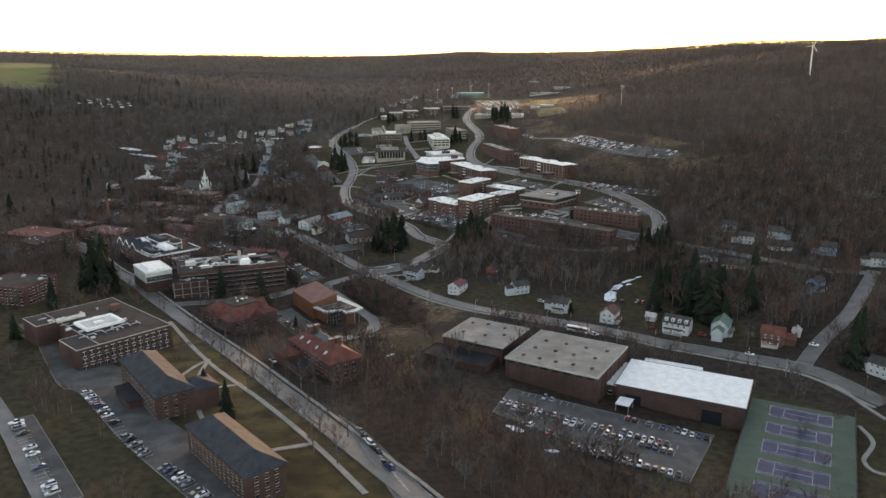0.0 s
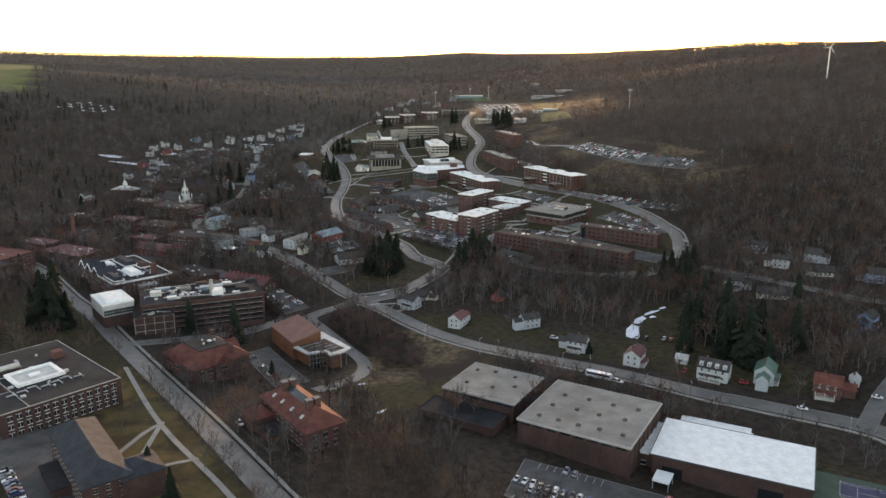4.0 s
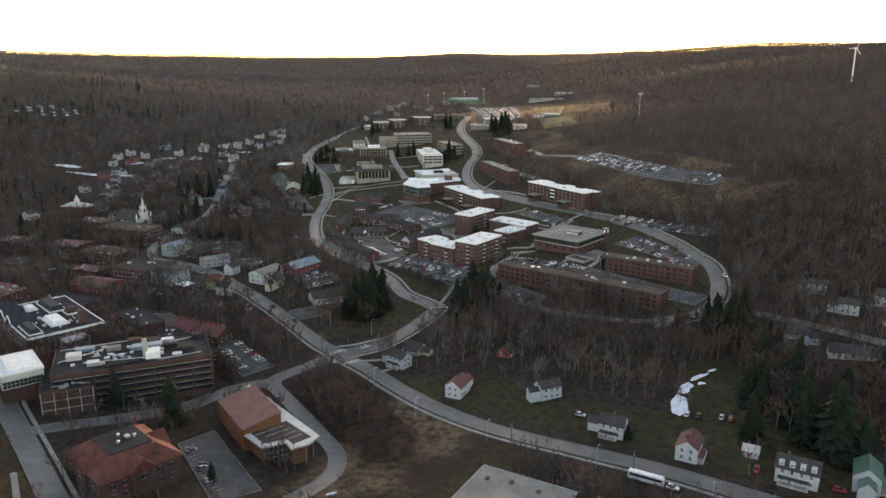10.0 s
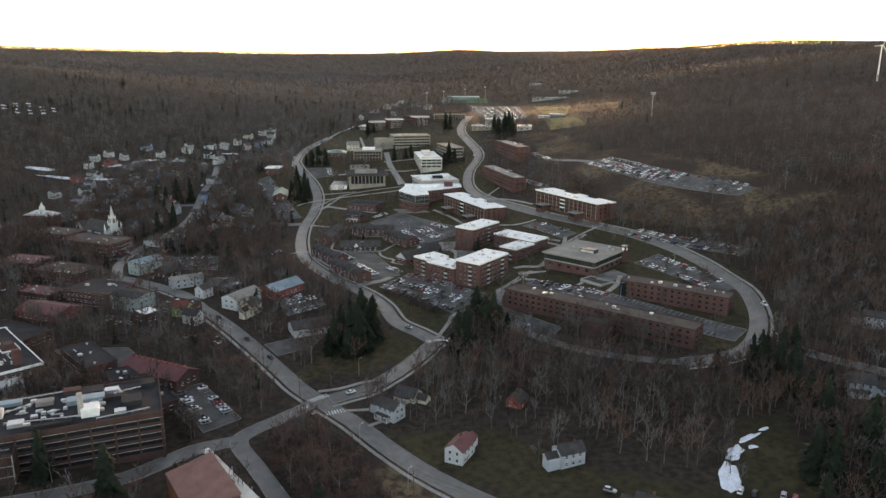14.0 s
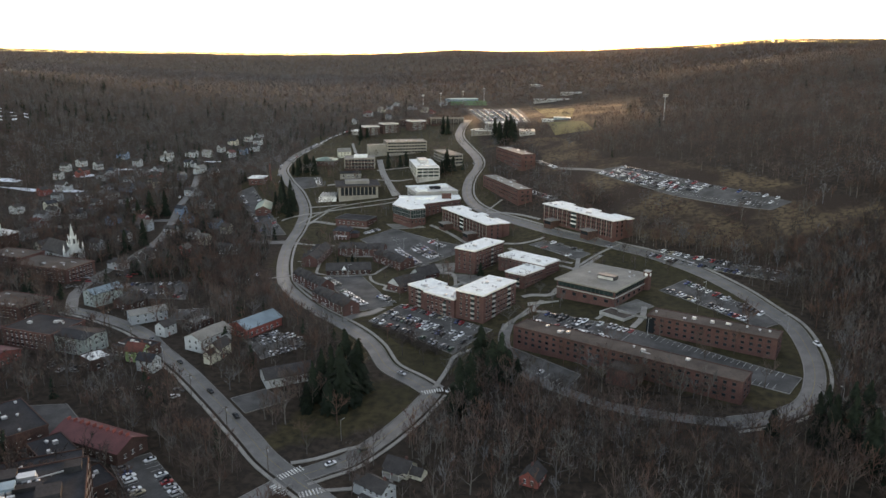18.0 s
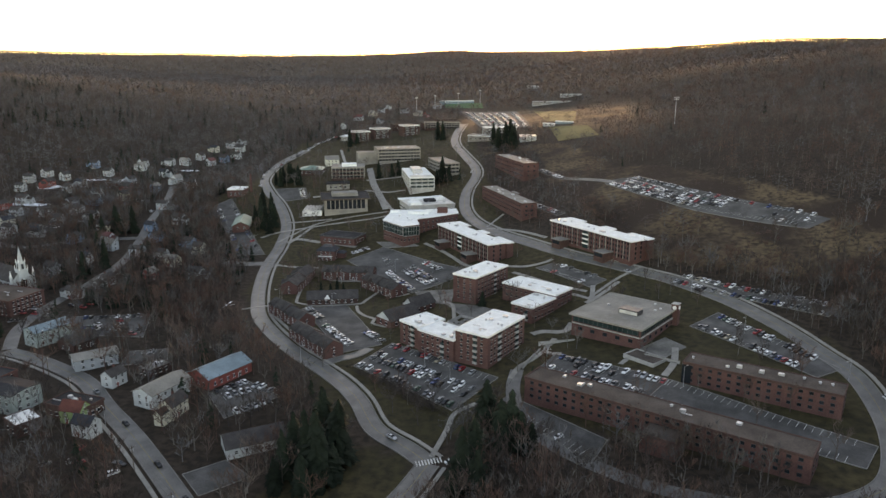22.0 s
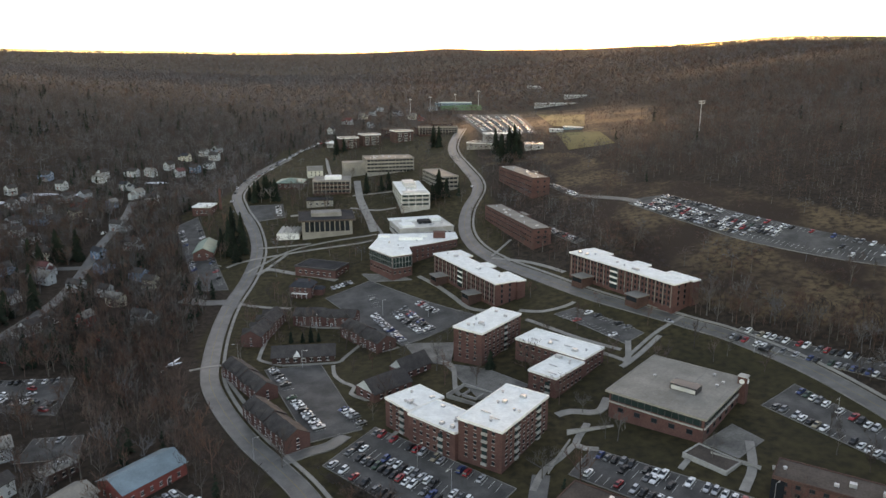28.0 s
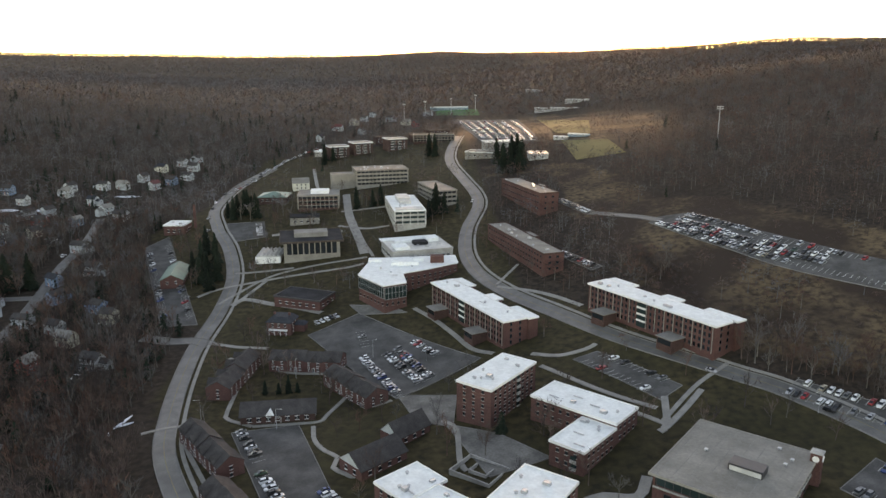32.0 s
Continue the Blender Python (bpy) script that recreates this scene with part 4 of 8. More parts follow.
def glazing(ob, p, q, z0, z1, out=0.12, every=2.0, rows=2, material=None):
    """A curtain wall between two plan points, with bars."""
    p, q = Vector(p), Vector(q)
    d = (q - p).normalized()
    ang = math.degrees(math.atan2(d.y, d.x))
    run = (q - p).length
    m = pose(p.x, p.y, 0, 0, 0, ang)
    bm = bmesh.new()
    box(bm, 0.3, run - 0.3, -out, 0.2, z0, z1)
    part("curtain_glass", bm, material or GLASS_GREEN, ob, at=m)
    n = max(2, int(run / every))
    for i in range(n + 1):
        bm = bmesh.new()
        x = 0.3 + (run - 0.6) * i / n
        box(bm, x - 0.08, x + 0.08, -out - 0.12, 0.1, z0, z1)
        part("glazing_bar", bm, METAL, ob, at=m)
    for k in range(rows + 1):
        bm = bmesh.new()
        z = z0 + (z1 - z0) * k / rows
        box(bm, 0.3, run - 0.3, -out - 0.1, 0.1, z - 0.08, z + 0.08)
        part("glazing_bar", bm, METAL, ob, at=m)


ctr = thing("student_centre", "angular brick and glass student centre with a white roof", "building", -5, 875, 0, z=lvl(-5, 862))
CENTRE = [(-26, -5), (-11, -27), (1, -21), (-1, -3), (13, 5), (31, 18), (30, 35), (11, 33), (-20, 30)]
take([(x - 5, y + 875) for x, y in CENTRE], 3)
prism(ctr, "wall", CENTRE, -4, 12.5, BRICK)
prism(ctr, "roof", [(x * 1.02, y * 1.02) for x, y in CENTRE], 12.5, 13.1, ROOF_WHITE)
glazing(ctr, (-26, -5), (-11, -27), 5.5, 11.8, every=2.2)
glazing(ctr, (-11, -27), (1, -21), 5.0, 11.6, every=2.0)
for p, q, n in (((-26, -5), (-11, -27), 7), ((-11, -27), (1, -21), 4), ((-1, -3), (13, 5), 4), ((13, 5), (31, 18), 6)):
    d = Vector(q) - Vector(p)
    me = window_mesh(1.2, 1.5, CONCRETE, "plain")
    for k in range(n):
        s = Vector(p) + d * (k + 0.5) / n
        for z in ((2.2,) if q[1] < -20 else (2.2, 5.6, 9.2)):
            part("window", me, None, ctr, at=pose(s.x, s.y, z, 0, 0, math.degrees(math.atan2(d.y, d.x))))
for x, y, L, W, h in ((0, 14, 16, 2.2, 1.8), (-18, 24, 8, 6, 1.2), (19, 20, 8, 5, 4), (8, 24, 6, 4, 1.4), (-6, 20, 4, 2, 1.5)):
    bm = bmesh.new()
    box(bm, x - L / 2, x + L / 2, y - W / 2, y + W / 2, 13.1, 13.1 + h)
    part("penthouse", bm, BRICK if h == 4 else ROOF_WHITE, ctr)
roof_gear(ctr, [(-8, -2), (-6, -8), (4, 10), (-14, 6), (22, 26)], 13.1, 8)

lo = block("link_building", "low hall with a pale flat roof and a white canopy", 2, 932, 39, 32, 15, 6, 1, CONCRETE, TIN_PALE, CONCRETE, w=1.8, h=1.8, every=3.2)
bm = bmesh.new()
box(bm, -20, 19, 14, 21, 6.0, 6.6)
part("canopy", bm, ROOF_WHITE, lo, "white roof canopy")
bm = bmesh.new()
box(bm, -2, 7, -3, 4, 6.1, 8.2)
part("penthouse", bm, ROOF_DARK, lo)
for x, y, L, W, h in ((-12, -6, 9, 12, 1.6), (12, 8, 8, 9, 2.4), (-6, 9, 12, 5, 1.2)):
    bm = bmesh.new()
    box(bm, x - L / 2, x + L / 2, y - W / 2, y + W / 2, 6.1, 6.1 + h)
    part("roof_monitor", bm, ROOF_WHITE, lo, "raised white roof bay")
roof_gear(lo, jitter(34, 26, 9, 17), 6.12, 5)
st = block("science_hall", "pale metal-clad science hall with a stepped white roof", -6, 1006, 60, 22, -82, 10, 0, CONCRETE, ROOF_WHITE, TRIM_WHITE)
for s in "snwe":
    m, run = facade(s, 60, 22)
    for z in (1.2, 4.6, 7.7):
        bm = bmesh.new()
        box(bm, -run / 2 + 0.7, run / 2 - 0.7, -0.12, 0.1, z, z + 1.6)
        part("window_band", bm, GLASS_GREEN, st, at=m)
    for i in range(int(run / 5) + 1):
        bm = bmesh.new()
        box(bm, -0.25, 0.25, -0.35, 0.1, 0, 10)
        part("pier", bm, TIN_PALE, st, at=m @ pose((i / int(run / 5) - 0.5) * (run - 0.6), 0, 0))
for x, y, L, W, h in ((-12, 0, 18, 9, 3.2), (2, 0, 8, 8, 2.2), (24, 0, 9, 19, 0.8)):
    bm = bmesh.new()
    box(bm, x - L / 2, x + L / 2, y - W / 2, y + W / 2, 10.1, 10.1 + h)
    part("penthouse", bm, TIN_PALE, st)
roof_gear(st, jitter(50, 18, 8, 9), 10.12, 9)

lib = thing("library", "concrete library with tall columns and a dark overhanging roof", "building", -68, 952, 9, grow=(37, 34))
walls(lib, 36, 32, 10.5, CONCRETE_TAN)
m, run = facade("s", 36, 32)
for i in range(9):
    bm = bmesh.new()
    box(bm, -1.45, 1.45, -0.12, 0.1, 2.2, 10.0)
    part("tall_window", bm, GLASS, lib, at=m @ pose(-14.4 + i * 3.6, 0, 0))
    bm = bmesh.new()
    box(bm, -0.25, 0.25, -0.9, 0.1, 0.2, 10.4)
    part("column", bm, CONCRETE_TAN, lib, at=m @ pose(-16.2 + i * 3.6, 0, 0))
windows(lib, 36, 32, "we", 2, 2.5, 4, 2.4, 2.4, 4.5, METAL_DARK)
flat_roof(lib, 40, 36, 10.5, ROOF_DARK, ROOF_BROWN, 0.5, 0.7)
bm = bmesh.new()
box(bm, -11, 11, -4, 8, 10.6, 13.5)
part("penthouse", bm, ROOF_GREY, lib)
gh = thing("greenhouse", "white ridged glasshouse beside the library", "greenhouse", -94, 946, 0, grow=(16, 24))
bm = bmesh.new()
box(bm, -8, 8, -11, 11, -3, 2.8)
part("glass_wall", bm, TRIM_WHITE, gh)
for i in range(6):
    bm = bmesh.new()
    x = -6.67 + i * 2.667
    v = [bm.verts.new(p) for p in ((x - 1.3, -11, 2.8), (x + 1.3, -11, 2.8), (x, -11, 4.2), (x - 1.3, 11, 2.8), (x + 1.3, 11, 2.8), (x, 11, 4.2))]
    for f in ((0, 1, 2), (5, 4, 3), (0, 2, 5, 3), (2, 1, 4, 5), (1, 0, 3, 4)):
        bm.faces.new([v[k] for k in f])
    part("glass_ridge", bm, TIN_PALE, gh)


def banded(name, label, x, y, L, W, ang, H, floors, wall, roof):
    """A hall with continuous window bands and deep slab edges."""
    ob = thing(name, label, "building", x, y, ang, grow=(L, W))
    walls(ob, L, W, H, wall)
    st = H / floors
    for s in "snwe":
        m, run = facade(s, L, W)
        for f in range(floors):
            bm = bmesh.new()
            box(bm, -run / 2 + 0.6, run / 2 - 0.6, -0.1, 0.1, f * st + 1.1, f * st + 2.7)
            part("window_band", bm, GLASS, ob, at=m)
            bm = bmesh.new()
            box(bm, -run / 2 - 0.3, run / 2 + 0.3, -0.6, 0.1, f * st + 2.85, f * st + 3.2)
            part("slab_edge", bm, CONCRETE_TAN, ob, at=m)
        n = int(run / 3.3)
        for i in range(n + 1):
            bm = bmesh.new()
            box(bm, -0.22, 0.22, -0.45, 0.1, 0.2, H)
            part("fin", bm, CONCRETE_TAN, ob, at=m @ pose((i - n / 2) * (run - 0.6) / n, 0, 0))
    flat_roof(ob, L, W, H, roof, CONCRETE_TAN, 0.6, 0.5)
    return ob


h2 = banded("lecture_hall", "three-storey concrete hall with window bands and white penthouse", -74, 1050, 31, 26, 4, 10.5, 3, BRICK_DARK, ROOF_GREY)
bm = bmesh.new()
box(bm, -6, 8, -5, 6, 10.6, 13)
part("penthouse", bm, ROOF_WHITE, h2)
lab = banded("laboratory_hall", "wide four-storey concrete laboratory hall with a tan roof", -28, 1110, 44, 26, 12, 13, 4, CONCRETE_TAN, ROOF_TAN)
roof_gear(lab, jitter(40, 22, 10, 31), 13.12, 31)
walls(lab, 20, 14, 9, CONCRETE_TAN, 5, -32, 3, "side_wing")
flat_roof(lab, 20, 14, 9, ROOF_TAN, CONCRETE_TAN, 0.3, 0.4, -32, 3)
banded("office_hall", "three-storey concrete office hall with a tan roof", 19, 1040, 46, 15, -72, 10, 3, CONCRETE_TAN, ROOF_TAN)
for x, y in ((-78, 1246), (-54, 1256), (-18, 1260)):
    ap = block("apartment_house", "four-storey dark apartment house with a pale flat roof", x, y, 21, 18, 22, 11.5, 4, BRICK_DARK, ROOF_TAN, TRIM_WHITE, w=1.8, h=1.4, every=3.2, group="apartment houses")
    for k in (-6, 2):
        m, _ = facade("s", 21, 18)
        bay_stack(ap, m @ pose(k, 0, 0), 4, 2.8, 2.6)
for x, y in ((10, 1300), (30, 1330), (-30, 1310)):
    block("apartment_house", "low brown apartment house on the far rise", x, y, 24, 14, 15, 7, 2, BRICK_DARK, ROOF_BROWN, w=1.6, h=1.3, every=3.5, group="apartment houses")
block("link_building", "low grey link building with a dark flat roof", -80, 1010, 21, 12, 6, 5, 1, CONCRETE_TAN, ROOF_DARK, w=1.8, h=1.4, every=4)
block("low_brick_hall", "low brick hall with a dark flat roof", -62, 873, 29, 18, -23, 5, 1, BRICK, ROOF_DARK, METAL_DARK, w=1.6, h=1.4, every=4)
block("heating_plant", "small brick plant with a white roof", -172, 1006, 15, 16, -3, 6, 1, BRICK, ROOF_WHITE, w=1.6, h=1.6, every=4, spots=((-4, 2), (3, -3)))
ck = thing("brick_chimney", "tapered red brick boiler chimney", "chimney", -161, 1012, 0)
bm = bmesh.new()
cyl(bm, 0, 0, -2, 17, 1.3, 0.8, 10)
part("shaft", bm, BRICK, ck)
bm = bmesh.new()
cyl(bm, 0, 0, 16.2, 17.2, 1.0, 1.0, 10)
part("cap", bm, BRICK_DARK, ck)
gn = thing("green_roofed_lodge", "low brick lodge with a green tin roof", "building", -148, 918, 98, grow=(34, 15))
walls(gn, 32, 13, 3.6, BRICK)
gable_roof(gn, 32, 13, 3.6, 3.2, TIN_GREEN, 0.7, 0.2, gables=BRICK)
windows(gn, 32, 13, "snw", 1, 1.9, 3, 1.4, 1.3, 4)
gr = thing("green_roofed_hall", "broad brown hall with a dark green roof", "building", -113, 1075, -2, grow=(24, 24))
walls(gr, 23, 22, 5, BRICK_DARK)
hip_roof(gr, 23, 22, 5, 3.2, TIN_GREEN, 0.6)
windows(gr, 23, 22, "se", 1, 2.4, 3, 1.6, 1.4, 4)


# ---- brick row houses round the green ----
def row_houses(x, y, L, W, ang, units):
    """A terrace of gabled brick houses, every unit with its own cross gable."""
    ob = thing("row_house", "brick row houses with steep dark shingle roofs", "house", x, y, ang, grow=(L, W), group="row houses")
    u = L / units
    for k in range(units):
        px, lift = (k + 0.5 - units / 2) * u, (k % 2) * 0.5
        walls(ob, u - 0.05, W, 5.2 + lift, BRICK, 5, px, 0)
        gable_roof(ob, u - 0.1, W, 5.2 + lift, 3.0, SHINGLE, 0.25, 0.2, px, 0, BRICK)
        bm = bmesh.new()
        b = W / 2 + 0.35
        v = [bm.verts.new(p) for p in ((px - 2.2, -b - 0.3, 5.4 + lift), (px + 2.2, -b - 0.3, 5.4 + lift), (px, -b - 0.3, 7.9 + lift), (px, -0.5, 7.9 + lift))]
        for f in ((0, 1, 2), (0, 2, 3), (2, 1, 3), (1, 0, 3)):
            bm.faces.new([v[i] for i in f])
        part("cross_gable", bm, SHINGLE, ob)
        for sx in (-u / 4, u / 4):
            for z in (1.6, 4.1):
                for yy, r in ((-W / 2, 0), (W / 2, 180)):
                    part("window", window_mesh(1.0, 1.3, TRIM_WHITE, "sash"), None, ob, at=pose(px + sx, yy, z, 0, 0, r))
        door(ob, pose(px, -W / 2, 0), 1.0, 2.1)
    windows(ob, L, W, "we", 2, 1.7, 2.6, 1.0, 1.3, 4)
    return ob


row_houses(-81, 781, 40, 10.5, -98, 4)
row_houses(-74, 712, 37, 9.5, -54, 4)
row_houses(-55, 670, 37, 10, -54, 4)
row_houses(-50, 793, 34, 11, -10, 4)
row_houses(-26, 763, 34, 11, -53, 4)
com = thing("community_house", "long low community house with a dark shingle roof", "house", -55, 744, 5, grow=(30, 13))
walls(com, 29, 12, 3.6, BRICK_DARK)
gable_roof(com, 29, 12, 3.6, 3.4, SHINGLE, 0.6, 0.2, gables=BRICK)
windows(com, 29, 12, "snwe", 1, 1.9, 3, 1.6, 1.5, 3.6, style="split")
for px in (-3,):
    bm = bmesh.new()
    v = [bm.verts.new(p) for p in ((px - 1.8, -6.9, 3.7), (px + 1.8, -6.9, 3.7), (px, -6.9, 5.4), (px, -3.0, 5.4))]
    for f in ((0, 1, 2), (0, 2, 3), (2, 1, 3)):
        bm.faces.new([v[i] for i in f])
    part("dormer", bm, [TRIM_WHITE], com)
door(com, pose(0, -6, 0), 2.0, 2.2, BRICK_DARK)
for x, y, L, W, a in ((-15, 701, 20, 12.5, 41), (-4, 720, 16, 10, 43)):
    ch = thing("chapel_house", "gabled brick meeting house with white gable ends", "house", x, y, a, grow=(L, W), group="meeting houses")
    walls(ch, L, W, 3.8, BRICK)
    gable_roof(ch, L, W, 3.8, 4.4, SHINGLE, 0.5, 0.2, gables=SIDING_WHITE)
    windows(ch, L, W, "snwe", 1, 1.9, 3, 1.3, 1.5, 3.6)
vi = thing("brick_villa", "red brick villa with white trim and a mansard roof", "house", -69, 838, -12, grow=(15, 13))
walls(vi, 13, 11, 6.4, BRICK)
hip_roof(vi, 13, 11, 6.4, 2.6, SLATE, 0.5, 0.6)
windows(vi, 13, 11, "snwe", 2, 1.8, 3.0, 1.0, 1.7, 2.8, style="sash")
walls(vi, 6, 5, 4, BRICK, 4, 9, 2, "annex_wall")
hip_roof(vi, 6, 5, 4, 1.4, SLATE, 0.3, 0.5, 9, 2)
bm = bmesh.new()
box(bm, -5, 5, -7.6, -5.6, 2.6, 2.9)
part("porch_roof", bm, TRIM_WHITE, vi)
for px in (-4.6, -1.6, 1.6, 4.6):
    bm = bmesh.new()
    cyl(bm, px, -7.4, 0, 2.6, 0.14, 0.12, 6)
    part("porch_post", bm, TRIM_WHITE, vi)
for px in (-4, 4):
    bm = bmesh.new()
    box(bm, px - 0.5, px + 0.5, -0.4, 0.4, 7, 10.4)
    part("chimney", bm, BRICK, vi)
# terrace between the residence halls
te = thing("sunken_terrace", "concrete terrace walls round a planted court", "terrace", 21, 690, -39, grow=(16, 14))
for x0, x1, y0, y1, h in ((-8, 8, -6.4, -6, 1.3), (-8, 8, 6, 6.4, 1.3), (-8, -7.6, -6, 6, 1.3), (7.6, 8, -6, 2, 1.3), (-3, 4, -2.2, -1.8, 1.1), (-3, -2.6, -1.8, 3, 1.1), (3.6, 4, -1.8, 3, 1.1)):
    bm = bmesh.new()
    box(bm, x0, x1, y0, y1, -2, h)
    part("retaining_wall", bm, CONCRETE, te)
for x, y, a, L in ((48, 640, 60, 22), (62, 655, 10, 18), (104, 628, -38, 16), (118, 620, -38, 10)):
    rw = thing("garden_wall", "low concrete retaining wall beside a path", "wall", x, y, a)
    bm = bmesh.new()
    box(bm, -L / 2, L / 2, -0.2, 0.2, -1.5, 1.2)
    part("wall_face", bm, CONCRETE, rw)
    bm = bmesh.new()
    box(bm, -L / 2 - 0.1, L / 2 + 0.1, -0.3, 0.3, 1.2, 1.35)
    part("coping", bm, PAVING, rw)

banded("hillside_hall", "long brown brick hall on the north slope", 24, 1285, 44, 16, 2, 8, 3, BRICK_DARK, ROOF_BROWN)
block("north_store", "low white-roofed store beside the ring road", -90, 1262, 22, 20, -10, 4, 1, CONCRETE, ROOF_WHITE, w=1.6, h=1.4, every=4)
gh = thing("gabled_lodge", "cream gabled lodge with a tan roof", "building", -98, 1118, 12, grow=(16, 18))
walls(gh, 14, 16, 6, SIDING_CREAM)
gable_roof(gh, 14, 16, 6, 3.5, ROOF_TAN, 0.5, 0.2, gables=SIDING_CREAM)
windows(gh, 14, 16, "se", 2, 1.7, 2.8, 1.0, 1.4, 3.0)

# planted terrace by the dining hall
pt = thing("planter_terrace", "raised concrete planter with dark soil by the dining hall", "planter", 97, 630, -52, grow=(18, 11))
for x0, x1, y0, y1 in ((-8, 8, -5, -4.5), (-8, 8, 4.5, 5), (-8, -7.5, -4.5, 4.5), (7.5, 8, -4.5, 4.5)):
    bm = bmesh.new()
    box(bm, x0, x1, y0, y1, -2, 1.4)
    part("planter_wall", bm, CONCRETE, pt)
bm = bmesh.new()
box(bm, -7.5, 7.5, -4.5, 4.5, -2, 1.0)
part("soil", bm, ROOF_BROWN, pt)


# ---- the sports halls by the main street ----
def panel_ribs(ob, L, W, sides, H, every, material, depth=0.35):
    bm = bmesh.new()
    box(bm, -0.45, 0.45, -depth, 0.05, -3, H - 1.6)
    me = bpy.data.meshes.new("rib")
    bm.to_mesh(me)
    bm.free()
    me.materials.append(material)
    for s in sides:
        m, run = facade(s, L, W)
        n = max(1, int(run / every))
        for i in range(n + 1):
            part("rib", me, None, ob, at=m @ pose((i - n / 2) * (run - 1.0) / n, 0, 0))


gym = thing("sports_hall", "big brick sports hall with a grey gravel roof and vents", "building", 58.2, 325, -31, grow=(44, 41))
walls(gym, 44, 41, 12, BRICK_DARK)
flat_roof(gym, 44, 41, 12, ROOF_GREY, CONCRETE, 0.5, 0.3)
panel_ribs(gym, 44, 41, "se", 12, 5.4, BRICK_DARK)
for s in "se":
    m, run = facade(s, 44, 41)
    n = int(run / 5.4)
    for i in range(n):
        bm = bmesh.new()
        box(bm, -1.9, 1.9, -0.08, 0.1, 10.3, 11.4)
        part("clerestory", bm, GLASS, gym, at=m @ pose((i + 0.5 - n / 2) * (run - 1.0) / n, 0, 0))
vents(gym, [(-16, -14), (-8, -14), (0, -14), (8, -13), (17, -13), (-15, -3), (-5, -2), (4, -2), (14, -1), (-14, 8), (-4, 9), (6, 9), (16, 10)], 12.12, 1.4, 0.6, ROOF_BROWN)
g1 = thing("sports_hall", "lower brick sports hall with a grey gravel roof", "building", 21.9, 354.3, -30.5, grow=(34, 32))
walls(g1, 33, 30, 9.8, BRICK_DARK)
flat_roof(g1, 33, 30, 9.8, ROOF_GREY, CONCRETE, 0.5, 0.3)
for i in range(8):
    bm = bmesh.new()
    box(bm, -1.7, 1.7, -0.08, 0.1, 7.9, 9.1)
    part("clerestory", bm, GLASS, g1, at=facade("s", 33, 30)[0] @ pose(-14 + i * 4.0, 0, 0))
vents(g1, [(-12, 8), (-4, 10), (6, 9), (-10, -6), (2, -5), (10, 0)], 9.92, 1.3, 0.6, ROOF_BROWN)
walls(g1, 35, 15, 5.0, BRICK_DARK, 6, -3, -22.5, "annex_wall")
flat_roof(g1, 35, 15, 5.0, ROOF_DARK, BRICK_DARK, 0.2, 0.5, -3, -22.5)
wg = thing("sports_hall", "brick sports hall with a bright white membrane roof", "building", 107, 304, -27, grow=(54, 31))
walls(wg, 53, 30.5, 9.6, BRICK_DARK)
flat_roof(wg, 54, 31.5, 9.6, ROOF_WHITE, METAL_DARK, 0.4, 0.2)
panel_ribs(wg, 53, 30.5, "e", 9.6, 6, BRICK_DARK)
for px, w in ((-19, 7), (14, 8)):
    bm = bmesh.new()
    box(bm, px - w / 2, px + w / 2, -15.6, -15.0, -2, 5.5)
    part("entrance_glass", bm, GLASS, wg)
walls(wg, 26, 10, 7.2, BRICK_DARK, 5, -9, 20.3, "annex_wall")
flat_roof(wg, 26, 10, 7.2, ROOF_WHITE, TRIM_WHITE, 0.3, 0.4, -9, 20.3)
bm = bmesh.new()
box(bm, -20, -9.5, 15.6, 17.8, 7.4, 7.9)
part("roof_pit", bm, ROOF_DARK, wg)
bm = bmesh.new()
box(bm, 2, 5.4, 15.4, 18, 7.4, 9.4)
part("roof_box", bm, ROOF_WHITE, wg)
lk = thing("link_canopy", "white entrance canopy between two sports halls", "canopy", 78, 293, -29)
bm = bmesh.new()
box(bm, -3, 3, -4, 4, 3.4, 3.8)
part("deck", bm, ROOF_WHITE, lk)
for px in (-2.7, 2.7):
    for py in (-3.7, 3.7):
        bm = bmesh.new()
        box(bm, px - 0.15, px + 0.15, py - 0.15, py + 0.15, -2, 3.4)
        part("post", bm, METAL, lk)
lw = block("link_building", "low pale-roofed link between two sports halls", 81, 318, 7, 26, -29, 6, 1, BRICK_DARK, ROOF_WHITE, w=1.6, h=1.6, every=4)

# ---- lower campus by the academic street ----
bg = thing("academic_hall", "wide brick academic hall with a black flat roof and white edge", "building", -168, 334, -46, grow=(44, 64))
bg.matrix_basis = pose(-167, 337, lvl(-168, 334), 0, 0, 48)
for bx, by, bl, bw in ((5, 0, 34, 62), (-17, 22.5, 10, 17), (-17, -21.5, 10, 19)):
    walls(bg, bl, bw, 11, BRICK_DARK, 5, bx, by)
    flat_roof(bg, bl, bw, 11, ROOF_DARK, CONCRETE, 0.12, 0.22, bx, by, 0.06)
windows(bg, 44, 62, "se", 3, 2.0, 3.3, 1.6, 1.9, 3.1, style="split")
windows(bg, 44, 62, "n", 3, 2.0, 3.3, 1.6, 1.9, 4.4, style="split")
bm = bmesh.new()
for x0, x1, y0, y1 in ((-9, 9, -11, -9.6), (-9, 9, 2.6, 4), (-9, -7.6, -9.6, 2.6), (7.6, 9, -9.6, 2.6), (-2, 2, -4.5, -2)):
    box(bm, x0, x1, y0, y1, 11.1, 12.3)
part("light_court_rim", bm, ROOF_WHITE, bg, "white rim of a sunken roof court")
